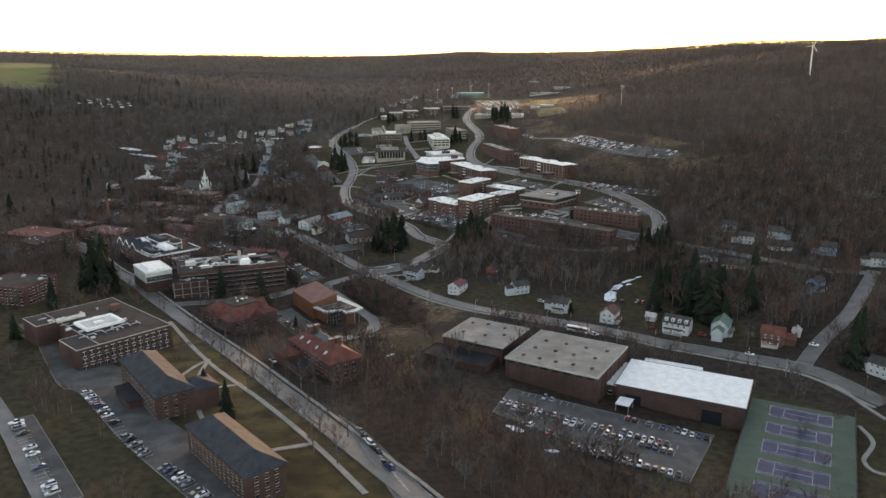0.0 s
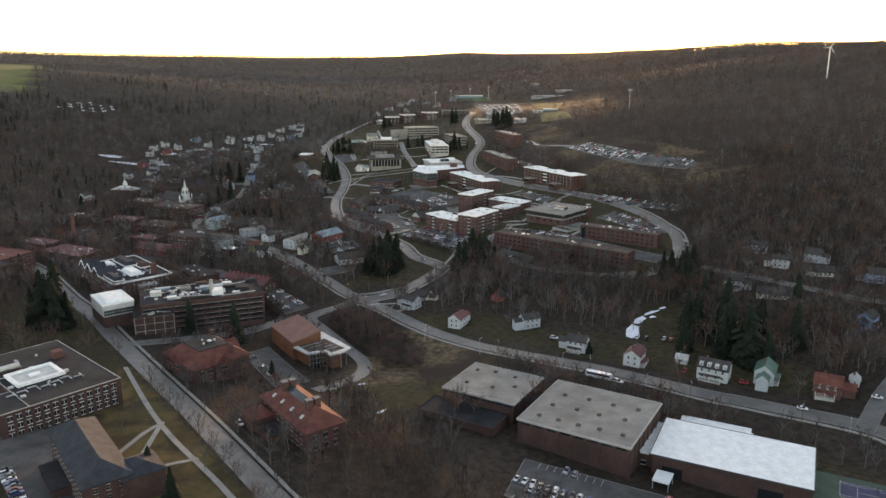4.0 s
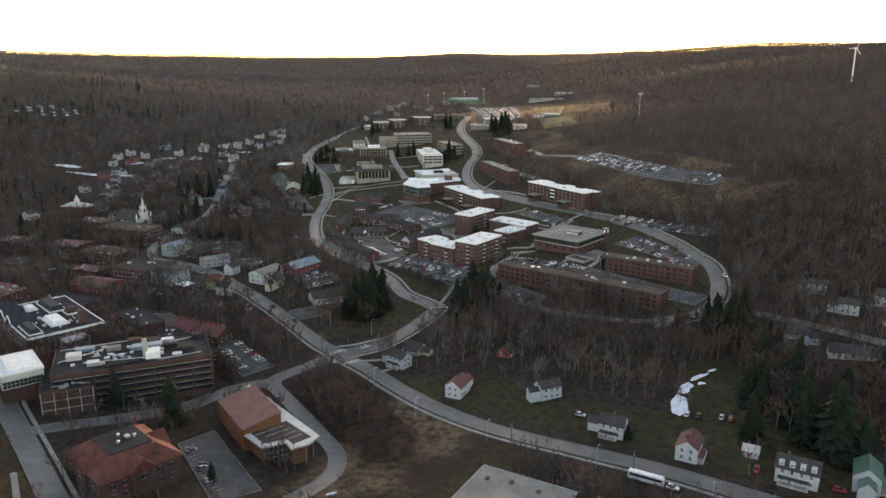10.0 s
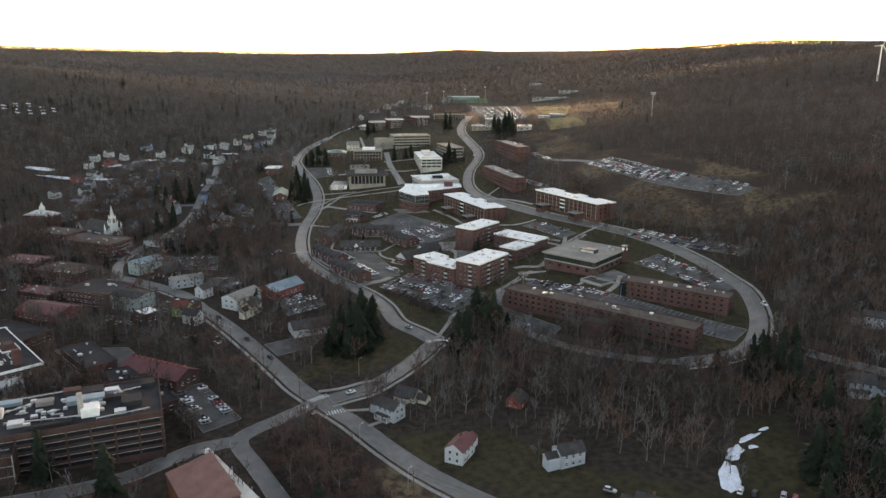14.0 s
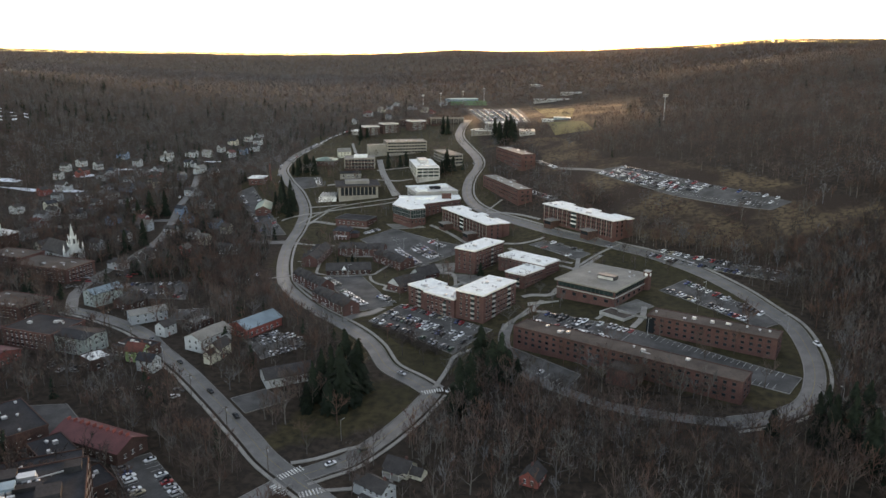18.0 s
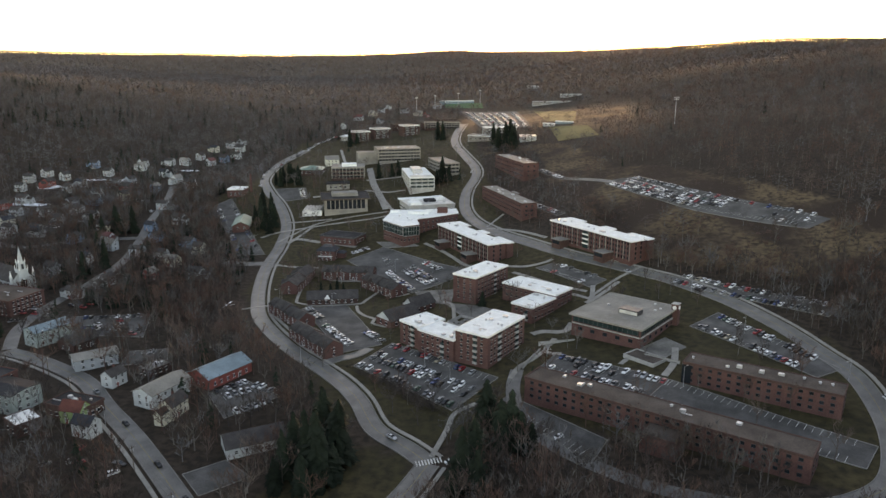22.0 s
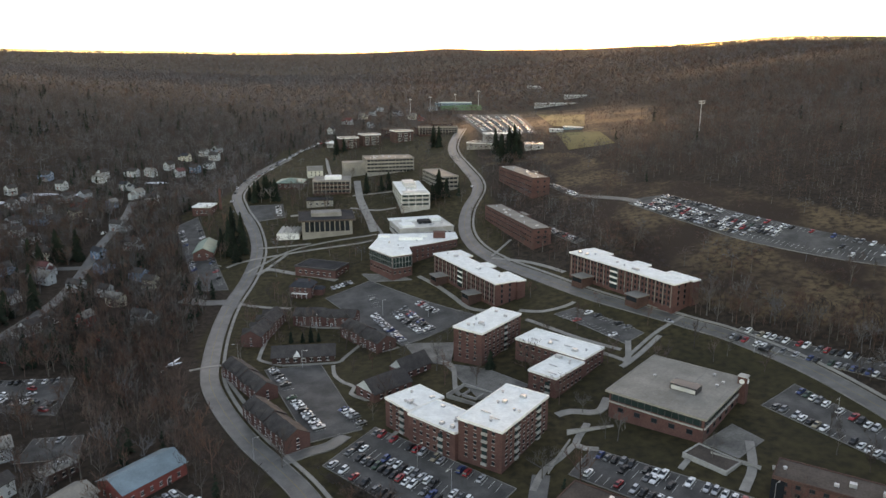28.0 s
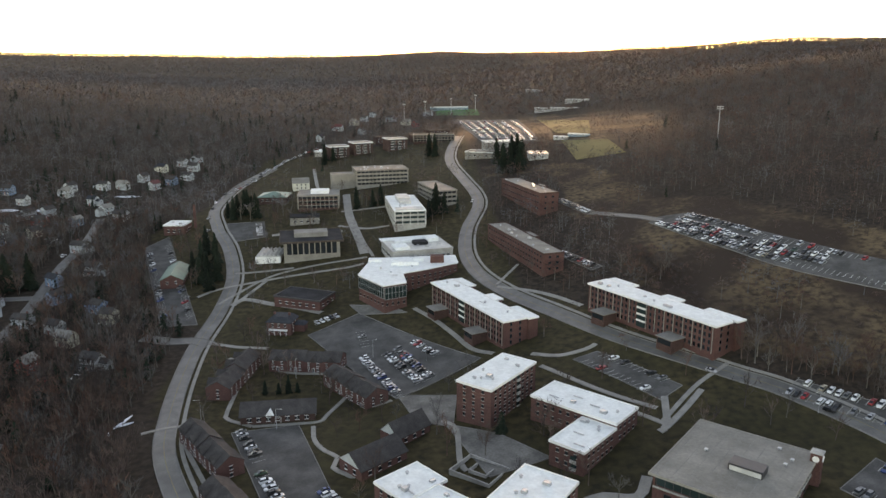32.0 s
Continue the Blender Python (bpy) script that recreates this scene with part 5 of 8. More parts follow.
bm = bmesh.new()
box(bm, -7.7, 7.7, -9.7, 2.7, 11.1, 11.5)
part("light_court", bm, TIN_PALE, bg, "pale grey floor of a roof court")
bm = bmesh.new()
for i in range(7):
    box(bm, -15 + i * 4.1, -11.8 + i * 4.1, -17 + (i % 3) * 1.3, -16.7 + (i % 3) * 1.3, 11.1, 11.6)
    box(bm, -12 + i * 4.1, -11.7 + i * 4.1, -19 + (i % 2), -14.5, 11.1, 11.5)
part("roof_pipes", bm, METAL, bg, "bent galvanised roof pipes")
bm = bmesh.new()
cyl(bm, 0, 0, 0, 13, 1.1, 1.1, 10)
part("roof_tank", bm, TIN_PALE, bg, at=pose(-14, 10, 12.6, 0, 90, 0))
bm = bmesh.new()
box(bm, 12, 16, 8, 12, 11.2, 14.2)
part("stack_house", bm, BRICK, bg)
roof_gear(bg, jitter(38, 54, 22, 77), 11.12, 77)
m, _ = facade("e", 44, 62)
bm = bmesh.new()
box(bm, 14, 29, -0.1, 0.1, 0.8, 10.2)
part("stone_panel", bm, CONCRETE, bg, "pale stone panel bay", at=m @ pose(0, -0.02, 0))
windows_me = window_mesh(0.9, 1.7, CONCRETE, "plain")
for i in range(7):
    for z in (2.2, 5.4, 8.6):
        part("window", windows_me, None, bg, at=m @ pose(15.2 + i * 2.1, -0.14, z))


def hip_hall(x, y, L, W, ang, H, roof, label, floors=3, rise=4.5, ell=None):
    ob = thing("old_hall", label, "building", x, y, ang, grow=(L, W))
    walls(ob, L, W, H, BRICK_DARK)
    hip_roof(ob, L, W, H, rise, roof)
    windows(ob, L, W, "snwe", floors, 2.0, (H - 0.8) / floors, 1.1, 1.6, 2.9, CONCRETE, "sash")
    for f in range(1, floors):
        bm = bmesh.new()
        box(bm, -L / 2 - 0.12, L / 2 + 0.12, -W / 2 - 0.12, W / 2 + 0.12, f * H / floors - 0.1, f * H / floors + 0.12)
        part("string_course", bm, BRICK_DARK, ob)
    if ell:
        ex, ey, eL, eW, eH = ell
        walls(ob, eL, eW, eH, BRICK_DARK, 5, ex, ey, "ell_wall")
        hip_roof(ob, eL, eW, eH, rise * 0.7, roof, 0.5, 0, ex, ey)
    return ob


ha = hip_hall(-114, 272, 46, 14, -52, 10.4, SLATE, "brick hall with a blue-grey slate hip roof", 3, 4.4, (17, 10, 13, 13, 9))
hb = hip_hall(-67, 214, 43, 13, -49, 9.6, SLATE, "long brick hall with a dark slate hip roof", 3, 4.2)
bm = bmesh.new()
box(bm, -12, 6, -12.5, -7.02, -3, 3.4)
part("porch", bm, BRICK_DARK, ha)
bm = bmesh.new()
box(bm, -12.5, 6.5, -13, -6.9, 3.4, 3.8)
part("porch_roof", bm, ROOF_DARK, ha)

lodge = thing("red_roofed_hall", "brick hall with a red tile roof and ridge skylight", "building", -54, 315, -53, grow=(41, 17))
walls(lodge, 38, 15.5, 9.4, BRICK)
hip_roof(lodge, 38, 15.5, 9.4, 5.6, TILE_RED, 0.9)
windows(lodge, 38, 15.5, "snwe", 2, 2.6, 4.0, 1.5, 1.9, 3.6, CONCRETE, "split")
for px in (-10, 10):
    for py in (-1.6, 1.6):
        bm = bmesh.new()
        box(bm, px - 1.1, px + 1.1, py - 1.1, py + 1.1, 12.5, 16.8)
        st = part("chimney", bm, BRICK, lodge)
        bm = bmesh.new()
        box(bm, px - 1.3, px + 1.3, py - 1.3, py + 1.3, 16.8, 17.3)
        part("chimney_cap", bm, METAL_DARK, st)
bm = bmesh.new()
v = [bm.verts.new(p) for p in ((-8.5, -2.4, 13.2), (8.5, -2.4, 13.2), (8.5, 0.3, 15.9), (-8.5, 0.3, 15.9), (-8.5, 3.0, 13.2), (8.5, 3.0, 13.2))]
for f in ((0, 1, 2, 3), (3, 2, 5, 4), (0, 3, 4), (1, 5, 2)):
    bm.faces.new([v[i] for i in f])
part("ridge_skylight", bm, GLASS_GREEN, lodge, "long glazed ridge skylight")
for px in (-12, -5, 3, 11):
    bm = bmesh.new()
    box(bm, -0.7, 0.7, -0.9, 0.9, 0, 0.35)
    part("roof_light", bm, TIN_PALE, lodge, at=pose(px, -5.0, 11.6, 33, 0, 0))
walls(lodge, 10, 9, 6.4, BRICK, 5, -12, -12.2, "wing_wall")
hip_roof(lodge, 10, 9, 6.4, 3.0, TILE_RED, 0.6, 0, -12, -12.2)
walls(lodge, 12, 8, 4.4, BRICK, 5, -0.6, -11.7, "annex_wall")
flat_roof(lodge, 12, 8, 4.4, ROOF_DARK, BRICK_DARK, 0.2, 0.6, -0.6, -11.7)

rh = thing("red_roofed_hall", "brick hall with red tile hips and flat dark deck", "building", -110, 380, -45, grow=(34, 30))
walls(rh, 30, 27, 8.6, BRICK)
hip_roof(rh, 30, 27, 8.6, 5.0, TILE_RED, 0.9, 0.5)
bm = bmesh.new()
box(bm, -8, 8, -7.2, 7.2, 13.4, 14.0)
part("roof_deck", bm, ROOF_DARK, rh)
windows(rh, 30, 27, "snwe", 2, 2.4, 3.8, 1.3, 1.8, 3.8, CONCRETE, "split")
for px, py, a in ((0, -13.5, 0), (15, 0, 90), (0, 13.5, 180)):
    m = pose(px, py, 0, 0, 0, a)
    bm = bmesh.new()
    box(bm, -4.2, 4.2, -1.2, 3, -4, 8.8)
    part("gable_bay", bm, BRICK, rh, at=m)
    bm = bmesh.new()
    v = [bm.verts.new(p) for p in ((-4.8, -1.6, 8.6), (4.8, -1.6, 8.6), (0, -1.6, 12.8), (0, 6.5, 12.8), (-4.8, 3, 8.8), (4.8, 3, 8.8))]
    for f in ((0, 1, 2), (0, 2, 3, 4), (2, 1, 5, 3)):
        bm.faces.new([v[i] for i in f])
    part("gable_roof", bm, TILE_RED, rh, at=m)
    part("window", window_mesh(2.4, 1.6, CONCRETE, "split"), None, rh, at=m @ pose(0, -1.2, 6.6))
roof_gear(rh, [(0, 2), (2, -2), (-3, 0), (1, 4)], 14.0, 12)
for px, py in ((-11, 9), (12, 6)):
    bm = bmesh.new()
    box(bm, px - 0.9, px + 0.9, py - 0.7, py + 0.7, 9, 15.2)
    part("chimney", bm, BRICK, rh)

# concert hall with a white-edged lower roof
ch = thing("concert_hall", "orange brick concert hall with a terracotta roof and white canopy", "building", -77, 422.5, -57, grow=(31, 18))
walls(ch, 30, 15.4, 9.5, BRICK_ORANGE)
bm = bmesh.new()
v = [bm.verts.new(p) for p in ((-15.3, -8.0, 9.4), (15.3, -8.0, 9.4), (15.3, 8.0, 12.6), (-15.3, 8.0, 12.6), (-15.3, -8.0, 9.9), (15.3, -8.0, 9.9), (15.3, 8.0, 13.1), (-15.3, 8.0, 13.1))]
for f in ((3, 2, 1, 0), (4, 5, 6, 7), (0, 1, 5, 4), (1, 2, 6, 5), (2, 3, 7, 6), (3, 0, 4, 7)):
    bm.faces.new([v[i] for i in f])
part("roof", bm, TILE_TERRA, ch)
bm = bmesh.new()
v = [bm.verts.new(p) for p in ((-15, 7.7, 9), (15, 7.7, 9), (15, 7.7, 12.7), (-15, 7.7, 12.7), (-15, -7.7, 9.4), (15, -7.7, 9.4))]
for f in ((1, 0, 3, 2), (0, 4, 3), (1, 2, 5)):
    bm.faces.new([v[i] for i in f])
part("upper_wall", bm, BRICK_ORANGE, ch)
FOYER = [(-85.5, 450.5), (-83.5, 452), (-46, 405), (-49, 399), (-55, 395), (-58, 400), (-66, 396), (-76, 407), (-63, 419)]
fo = thing("concert_foyer", "low foyer with a broad white roof edge and planted roof", "building", -60, 405, 0, z=lvl(-60, 405))
FL = [(x + 60, y - 405) for x, y in FOYER]
take(FOYER[2:], 3)
prism(fo, "wall", [(9, 1.5), (9.6, -3.6), (5, -7), (2, -3), (-6, -7), (-14, 3), (-3.5, 12)], -3, 7.6, BRICK_ORANGE)
prism(fo, "roof", FL, 7.6, 8.3, TIN_PALE)
prism(fo, "planted_roof", [(-1, 12), (11, -1), (5, -6.5), (2, -2.5), (-6, -6), (-13, 2.5)], 8.3, 8.42, ROOF_BROWN, "brown planted roof beds")
for i in range(4):
    bm = bmesh.new()
    box(bm, -6 + i, 6 - i, -0.15, 0.15, 8.42, 8.56)
    part("bed_edge", bm, CONCRETE, fo, at=pose(-6 + i * 3.6, 4.0 - i * 1.6, 0, 0, 0, 40))
glazing(fo, (-6, -7), (2, -3), 0.3, 7.2, out=0.5, every=1.6, rows=3)
for p in ((11.5, -0.5), (9.5, -5), (-2, 22), (-12, 35)):
    bm = bmesh.new()
    cyl(bm, p[0], p[1], -2, 7.6, 0.2, 0.2, 8)
    part("column", bm, METAL, fo)

# academic complex along the back street
cx = thing("engineering_complex", "dark brick teaching complex with pale floor bands and roof plant", "building", -136.5, 458.6, 22, grow=(70, 38))
walls(cx, 64, 32, 16, BRICK_DARK)
flat_roof(cx, 64, 32, 16, ROOF_DARK, BRICK_DARK, 0.2, 0.6)
walls(cx, 20, 20, 12, BRICK_DARK, 6, -26, -12, "west_wing")
flat_roof(cx, 20, 20, 12, ROOF_DARK, BRICK_DARK, 0.2, 0.6, -26, -12)
for s in "se":
    m, run = facade(s, 64, 32)
    for f in range(5):
        bm = bmesh.new()
        box(bm, -run / 2 + 0.5, run / 2 - 0.5, -0.1, 0.1, 0.9 + f * 2.9, 2.2 + f * 2.9)
        part("window_band", bm, GLASS, cx, at=m)
        bm = bmesh.new()
        box(bm, -run / 2, run / 2, -0.22, 0.1, 2.45 + f * 2.9, 2.56 + f * 2.9)
        part("floor_band", bm, CONCRETE, cx, at=m)
    n = int(run / 8)
    for i in range(n + 1):
        bm = bmesh.new()
        box(bm, -0.35, 0.35, -0.4, 0.1, -2, 16)
        part("brick_fin", bm, BRICK_DARK, cx, at=m @ pose((i - n / 2) * (run - 1) / n, 0, 0))
m = pose(-26, -22, 0)
for i in range(5):
    bm = bmesh.new()
    box(bm, -0.18, 0.18, -0.25, 0.1, -2, 12)
    part("concrete_rib", bm, CONCRETE, cx, at=m @ pose(-9.7 + i * 4.85, 0, 0))
for z in (0.4, 4.2, 8.0, 11.5):
    bm = bmesh.new()
    box(bm, -10, 10, -0.2, 0.1, z, z + 0.25)
    part("floor_band", bm, CONCRETE, cx, at=m)
for x, y, L, W, h, mt in ((6, 4, 13, 5, 1.8, TIN_BLUE), (-8, 7, 6, 4, 1.6, ROOF_GREY), (15, 9, 5, 3.4, 1.5, METAL), (-16, -8, 5, 4, 1.5, METAL), (1, 13, 6, 4, 2, BRICK_DARK), (-20, 11, 8, 4, 1.4, TIN_BLUE), (28, 10, 5, 5, 2.0, ROOF_DARK), (18, -11, 4, 3, 1.3, METAL), (22, -4, 7, 7, 2.2, ROOF_DARK), (-24, 2, 6, 5, 2.4, TIN_PALE), (8, -8, 6, 6, 3.2, ROOF_WHITE)):
    bm = bmesh.new()
    box(bm, x - L / 2, x + L / 2, y - W / 2, y + W / 2, 16.1, 16.1 + h)
    part("roof_plant", bm, mt, cx)
bm = bmesh.new()
cyl(bm, 5, -8.5, 16, 25, 1.1, 1.0, 10)
part("flue", bm, CONCRETE, cx, "pale round flue")
roof_gear(cx, jitter(58, 26, 44, 55), 16.12, 55)
roof_gear(cx, [(-26 + a, -18 + b) for a, b in jitter(18, 7, 7, 56)], 12.12, 56)
walls(cx, 40, 20, 9, BRICK_DARK, 6, 9, 25.9, "rear_wing")
flat_roof(cx, 40, 20, 9, ROOF_DARK, BRICK_DARK, 0.2, 0.6, 9, 26)
roof_gear(cx, [(9 + a, 26 + b) for a, b in jitter(38, 16, 16, 57)], 9.12, 57)
for x0, y0, x1, y1 in ((-30, 13, 2, 15), (-20, -6, 6, -10), (10, -14, 28, -12), (14, 6, 28, 9), (-30, -2, -12, 8)):
    d = Vector((x1 - x0, y1 - y0))
    bm = bmesh.new()
    box(bm, 0, d.length, -0.17, 0.17, 0.5, 0.85)
    for k in range(int(d.length / 4) + 1):
        box(bm, k * 4, k * 4 + 0.2, -0.2, 0.2, 0, 0.5)
    part("roof_pipe", bm, METAL, cx, at=pose(x0, y0, 16.1, 0, 0, math.degrees(math.atan2(d.y, d.x))))
for x0, x1, y0, y1 in ((-12, 2, -14, -12.5), (-2, 12, 9, 15), (12, 20, 1, 4)):
    bm = bmesh.new()
    box(bm, x0, x1, y0, y1, 16.1, 17.4)
    part("penthouse", bm, ROOF_DARK, cx)
wb = block("white_studio", "white box studio with a pale roof over a dark base", -182, 447, 24, 16, -52, 13, 0, TIN_PALE, ROOF_WHITE, TRIM_WHITE)
bm = bmesh.new()
box(bm, -12.2, 12.2, -8.2, 8.2, -5, 6.5)
part("base_wall", bm, BRICK_DARK, wb)
bm = bmesh.new()
box(bm, -8, 8, -5, 5, 13.1, 14.6)
part("upper_box", bm, ROOF_WHITE, wb)
glazing(wb, (12, -8), (12, 8), 7, 10, every=1.6, rows=2)
ob = thing("gabled_hall", "old brick hall with white-edged gables and roof plant", "building", -205, 519, -47, grow=(62, 38))
walls(ob, 60, 36, 9, BRICK)
flat_roof(ob, 60, 36, 9, ROOF_DARK, TRIM_WHITE, 0.2, 0.6)
windows(ob, 60, 36, "se", 3, 1.9, 2.8, 1.2, 1.7, 2.8, TRIM_WHITE, "sash")
for px in (-24, -12, 0):
    bm = bmesh.new()
    v = [bm.verts.new(p) for p in ((px - 5.5, -18.6, 9), (px + 5.5, -18.6, 9), (px, -18.6, 13.4), (px - 5.5, -8, 9), (px + 5.5, -8, 9), (px, -8, 13.4))]
    for f in ((0, 1, 2), (5, 4, 3), (0, 2, 5, 3), (2, 1, 4, 5)):
        bm.faces.new([v[i] for i in f])
    g = part("gable", bm, SLATE, ob)
    for a, b in (((px - 5.6, 9), (px, 13.5)), ((px, 13.5), (px + 5.6, 9))):
        bm = bmesh.new()
        d = Vector((b[0] - a[0], b[1] - a[1])).normalized()
        n = Vector((-d.y, d.x)) * 0.5
        vv = [bm.verts.new((p[0] + s * n.x, -18.9 + q, p[1] + s * n.y)) for q in (0, 0.5) for p in (a, b) for s in (0, 1)]
        for f in ((0, 2, 3, 1), (4, 5, 7, 6), (0, 1, 5, 4), (2, 6, 7, 3), (1, 3, 7, 5), (0, 4, 6, 2)):
            bm.faces.new([vv[i] for i in f])
        part("verge", bm, TRIM_WHITE, g)
roof_gear(ob, jitter(52, 28, 40, 91), 9.12, 91)
for x0, x1, y0, y1, h, mt in ((-26, -4, 2, 10, 3.0, SLATE), (4, 20, -4, 4, 2.4, ROOF_WHITE), (8, 26, -16, -10, 2.6, SLATE), (-2, 6, 8, 15, 3.2, BRICK_DARK), (-24, -14, -6, -1, 1.6, ROOF_WHITE)):
    bm = bmesh.new()
    box(bm, x0, x1, y0, y1, 9.1, 9.1 + h, taper=min(1.6, h * 0.5))
    part("roof_house", bm, mt, ob)
    bm = bmesh.new()
    for p0, p1, q0, q1 in ((x0 - 0.3, x1 + 0.3, y0 - 0.3, y0), (x0 - 0.3, x1 + 0.3, y1, y1 + 0.3), (x0 - 0.3, x0, y0, y1), (x1, x1 + 0.3, y0, y1)):
        box(bm, p0, p1, q0, q1, 9.1, 9.9)
    part("roof_kerb", bm, TRIM_WHITE, ob)
bm = bmesh.new()
box(bm, 22, 25, 8, 11, 9, 16)
part("chimney", bm, BRICK, ob)
bm = bmesh.new()
box(bm, 25, 38, -4, 8, -3, 6)
part("annex", bm, TIN_PALE, ob, "pale sheet-metal annex")
sk = thing("smokestack", "tall slender red brick smokestack", "chimney", -277, 602, 0)
bm = bmesh.new()
cyl(bm, 0, 0, -2, 27, 1.7, 1.0, 12)
part("shaft", bm, BRICK, sk)
bm = bmesh.new()
cyl(bm, 0, 0, 26.2, 27.4, 1.25, 1.25, 12)
part("crown", bm, BRICK_DARK, sk)

# ---- the village ----
for x, y, L, W, a, H, n, wall, roof, lab in (
        (-252, 746, 48, 24, -21, 9, 3, BRICK, ROOF_BROWN, "long three-storey brick shop block with a brown roof"),
        (-238, 671, 36, 22, -22, 7, 2, BRICK, ROOF_BROWN, "brick shop building with a dark flat roof"),
        (-278, 696, 30, 20, -14, 6, 2, BRICK, TIN_RED, "low red-roofed brick shop"),
        (-196, 623, 31, 22, -21, 9, 3, BRICK, ROOF_DARK, "weathered brick block with a dark roof"),
        (-245, 409, 31, 26, -11, 11, 3, BRICK, ROOF_DARK, "brick hall with a dark flat roof by the firs"),
        (-309, 550, 47, 30, -23, 8, 2, BRICK, TILE_RED, "brick hall with a red roof"),
        (-264, 571, 42, 22, -28, 7, 2, BRICK, TIN_RED, "brick works with a dark red roof"),
        (-213, 560, 36, 18, -24, 5, 1, BRICK_DARK, ROOF_DARK, "low dark workshop with a black roof"),
        (-162, 530.5, 32, 14, -46, 6, 1, BRICK_DARK, ROOF_DARK, "low service building with a black roof"),
        (-138, 511, 20, 12, -46, 5, 1, BRICK_DARK, ROOF_DARK, "low boiler house with a black cluttered roof"),
        (-117, 494, 15, 11, -46, 4.5, 1, BRICK_DARK, ROOF_DARK, "low dark store with a black flat roof"),
        (-290, 770, 34, 20, -20, 8, 2, BRICK, ROOF_BROWN, "brick village block with a brown roof"),
        (-320, 700, 26, 18, -20, 7, 2, BRICK, ROOF_BROWN, "brick village shop with a brown flat roof")):
    b = block("village_block", lab, x, y, L, W, a, H, n, wall, roof, wall, w=1.2, h=1.6, every=3.0, group="village blocks")
    roof_gear(b, jitter(L, W, 5, int(-x)), H + 0.12, int(-x))


def big_gable(name, lab, x, y, L, W, a, H, rise, wall, roof, floors=1):
    ob = thing(name, lab, "building", x, y, a, grow=(L, W))
    walls(ob, L, W, H, wall)
    gable_roof(ob, L, W, H, rise, roof, 0.6, 0.2, gables=wall)
    windows(ob, L, W, "snwe", floors, 1.9, 2.9, 1.1, 1.4, 3.4, style="sash")
    door(ob, facade("s", L, W)[0] @ pose(L * 0.2, 0, 0), 1.2)
    return ob


big_gable("red_barn", "dark red barn with a blue-grey tin roof", -93, 637, 24, 14, 54, 5, 3.0, SIDING_RED, TIN_BLUE)
big_gable("white_hall", "white clapboard hall with a grey-tan low roof", -112, 617, 21, 11, 62, 6.4, 2.2, SIDING_WHITE, ROOF_TAN, 2)
big_gable("workshop", "white workshop with a dark shingle roof", -66, 580, 22, 12, 25, 4, 3.0, SIDING_WHITE, SHINGLE)
big_gable("white_house", "big grey-green three-storey house with a dark low roof", -173, 612, 20, 14, -23, 8.5, 1.0, SIDING_MINT, ROOF_DARK, 3)
big_gable("red_shed", "low shed with a dark red tin roof", -213, 597, 29, 18, -20, 4.5, 2.4, SIDING_RED, TIN_RED)
big_gable("apartment_house", "long grey apartment house with a low grey roof", -156, 654, 19, 10, 33, 5.6, 1.4, SIDING_GREY, ROOF_GREY, 2)
big_gable("village_inn", "big pale green clapboard inn with a blue-grey roof", -194, 688, 19, 10.5, 57, 8, 2.2, SIDING_MINT, TIN_BLUE, 3)
big_gable("restaurant", "dark brick restaurant with white-edged gables", -175, 679, 14, 12, 61, 4.2, 3.4, BRICK_DARK, SHINGLE)
for x, y, L, W, a, H, n, wall, roof, lab in (
        (-157, 591, 11, 9.5, -40, 5, 1, BRICK_DARK, ROOF_WHITE, "small dark shop with a bright white flat roof"),
        (-143, 604, 19, 12, -23, 5.2, 1, BRICK_DARK, ROOF_DARK, "low dark shop with a black flat roof"),
        (-125, 644, 12, 9, 55, 3.4, 1, BRICK_DARK, ROOF_GREY, "low brick garage with a grey flat roof"),
        (-294, 522, 30, 18, -30, 8, 2, BRICK_DARK, ROOF_DARK, "dark brick hall with a cluttered black roof"),
        (-288, 640, 26, 18, -20, 6, 2, BRICK, ROOF_DARK, "brick village shop with a weathered dark flat roof"),
        (-302, 600, 30, 16, -24, 6, 2, BRICK, TIN_RED, "brick works hall with a dark red roof"),
        (-232, 628, 24, 14, -20, 5, 1, BRICK_DARK, TIN_RED, "low brick store with a dark red flat roof")):
    b = block("village_block", lab, x, y, L, W, a, H, n, wall, roof, wall, w=1.2, h=1.5, every=3.0, group="village blocks")
    roof_gear(b, jitter(L, W, 4, int(-x)), H + 0.12, int(-y))
sw = big_gable("depot", "long depot with a dark red roof and timber frames", -126, 521.5, 34, 14, -26, 4.6, 3.2, BRICK_DARK, TIN_RED)
for i in range(10):
    bm = bmesh.new()
    box(bm, -15.5 + i * 3.4, -15.2 + i * 3.4, -0.8, 0.8, 7.7, 9.0)
    part("ridge_frame", bm, SIDING_RED, sw)

# church with a white spire
chh = thing("white_church", "white clapboard church with pinnacles and a tall spire", "church", -262, 781, -35, grow=(34, 18))
walls(chh, 30, 14, 8, SIDING_WHITE)
gable_roof(chh, 30, 14, 8, 7, SHINGLE, 0.4, 0.2, gables=SIDING_WHITE)
windows(chh, 30, 14, "sn", 1, 4.2, 3, 1.3, 4.2, 4.2)
part("window", window_mesh(2.2, 4.6, TRIM_WHITE, "split"), None, chh, at=pose(17.5, 0, 6, 0, 0, 90))
door(chh, pose(17.5, 0, 0, 0, 0, 90), 2.0, 2.8, SIDING_RED)
bm = bmesh.new()
box(bm, 12.5, 17.5, -2.6, 2.6, -3, 14)
tw = part("bell_tower", bm, SIDING_WHITE, chh)
bm = bmesh.new()
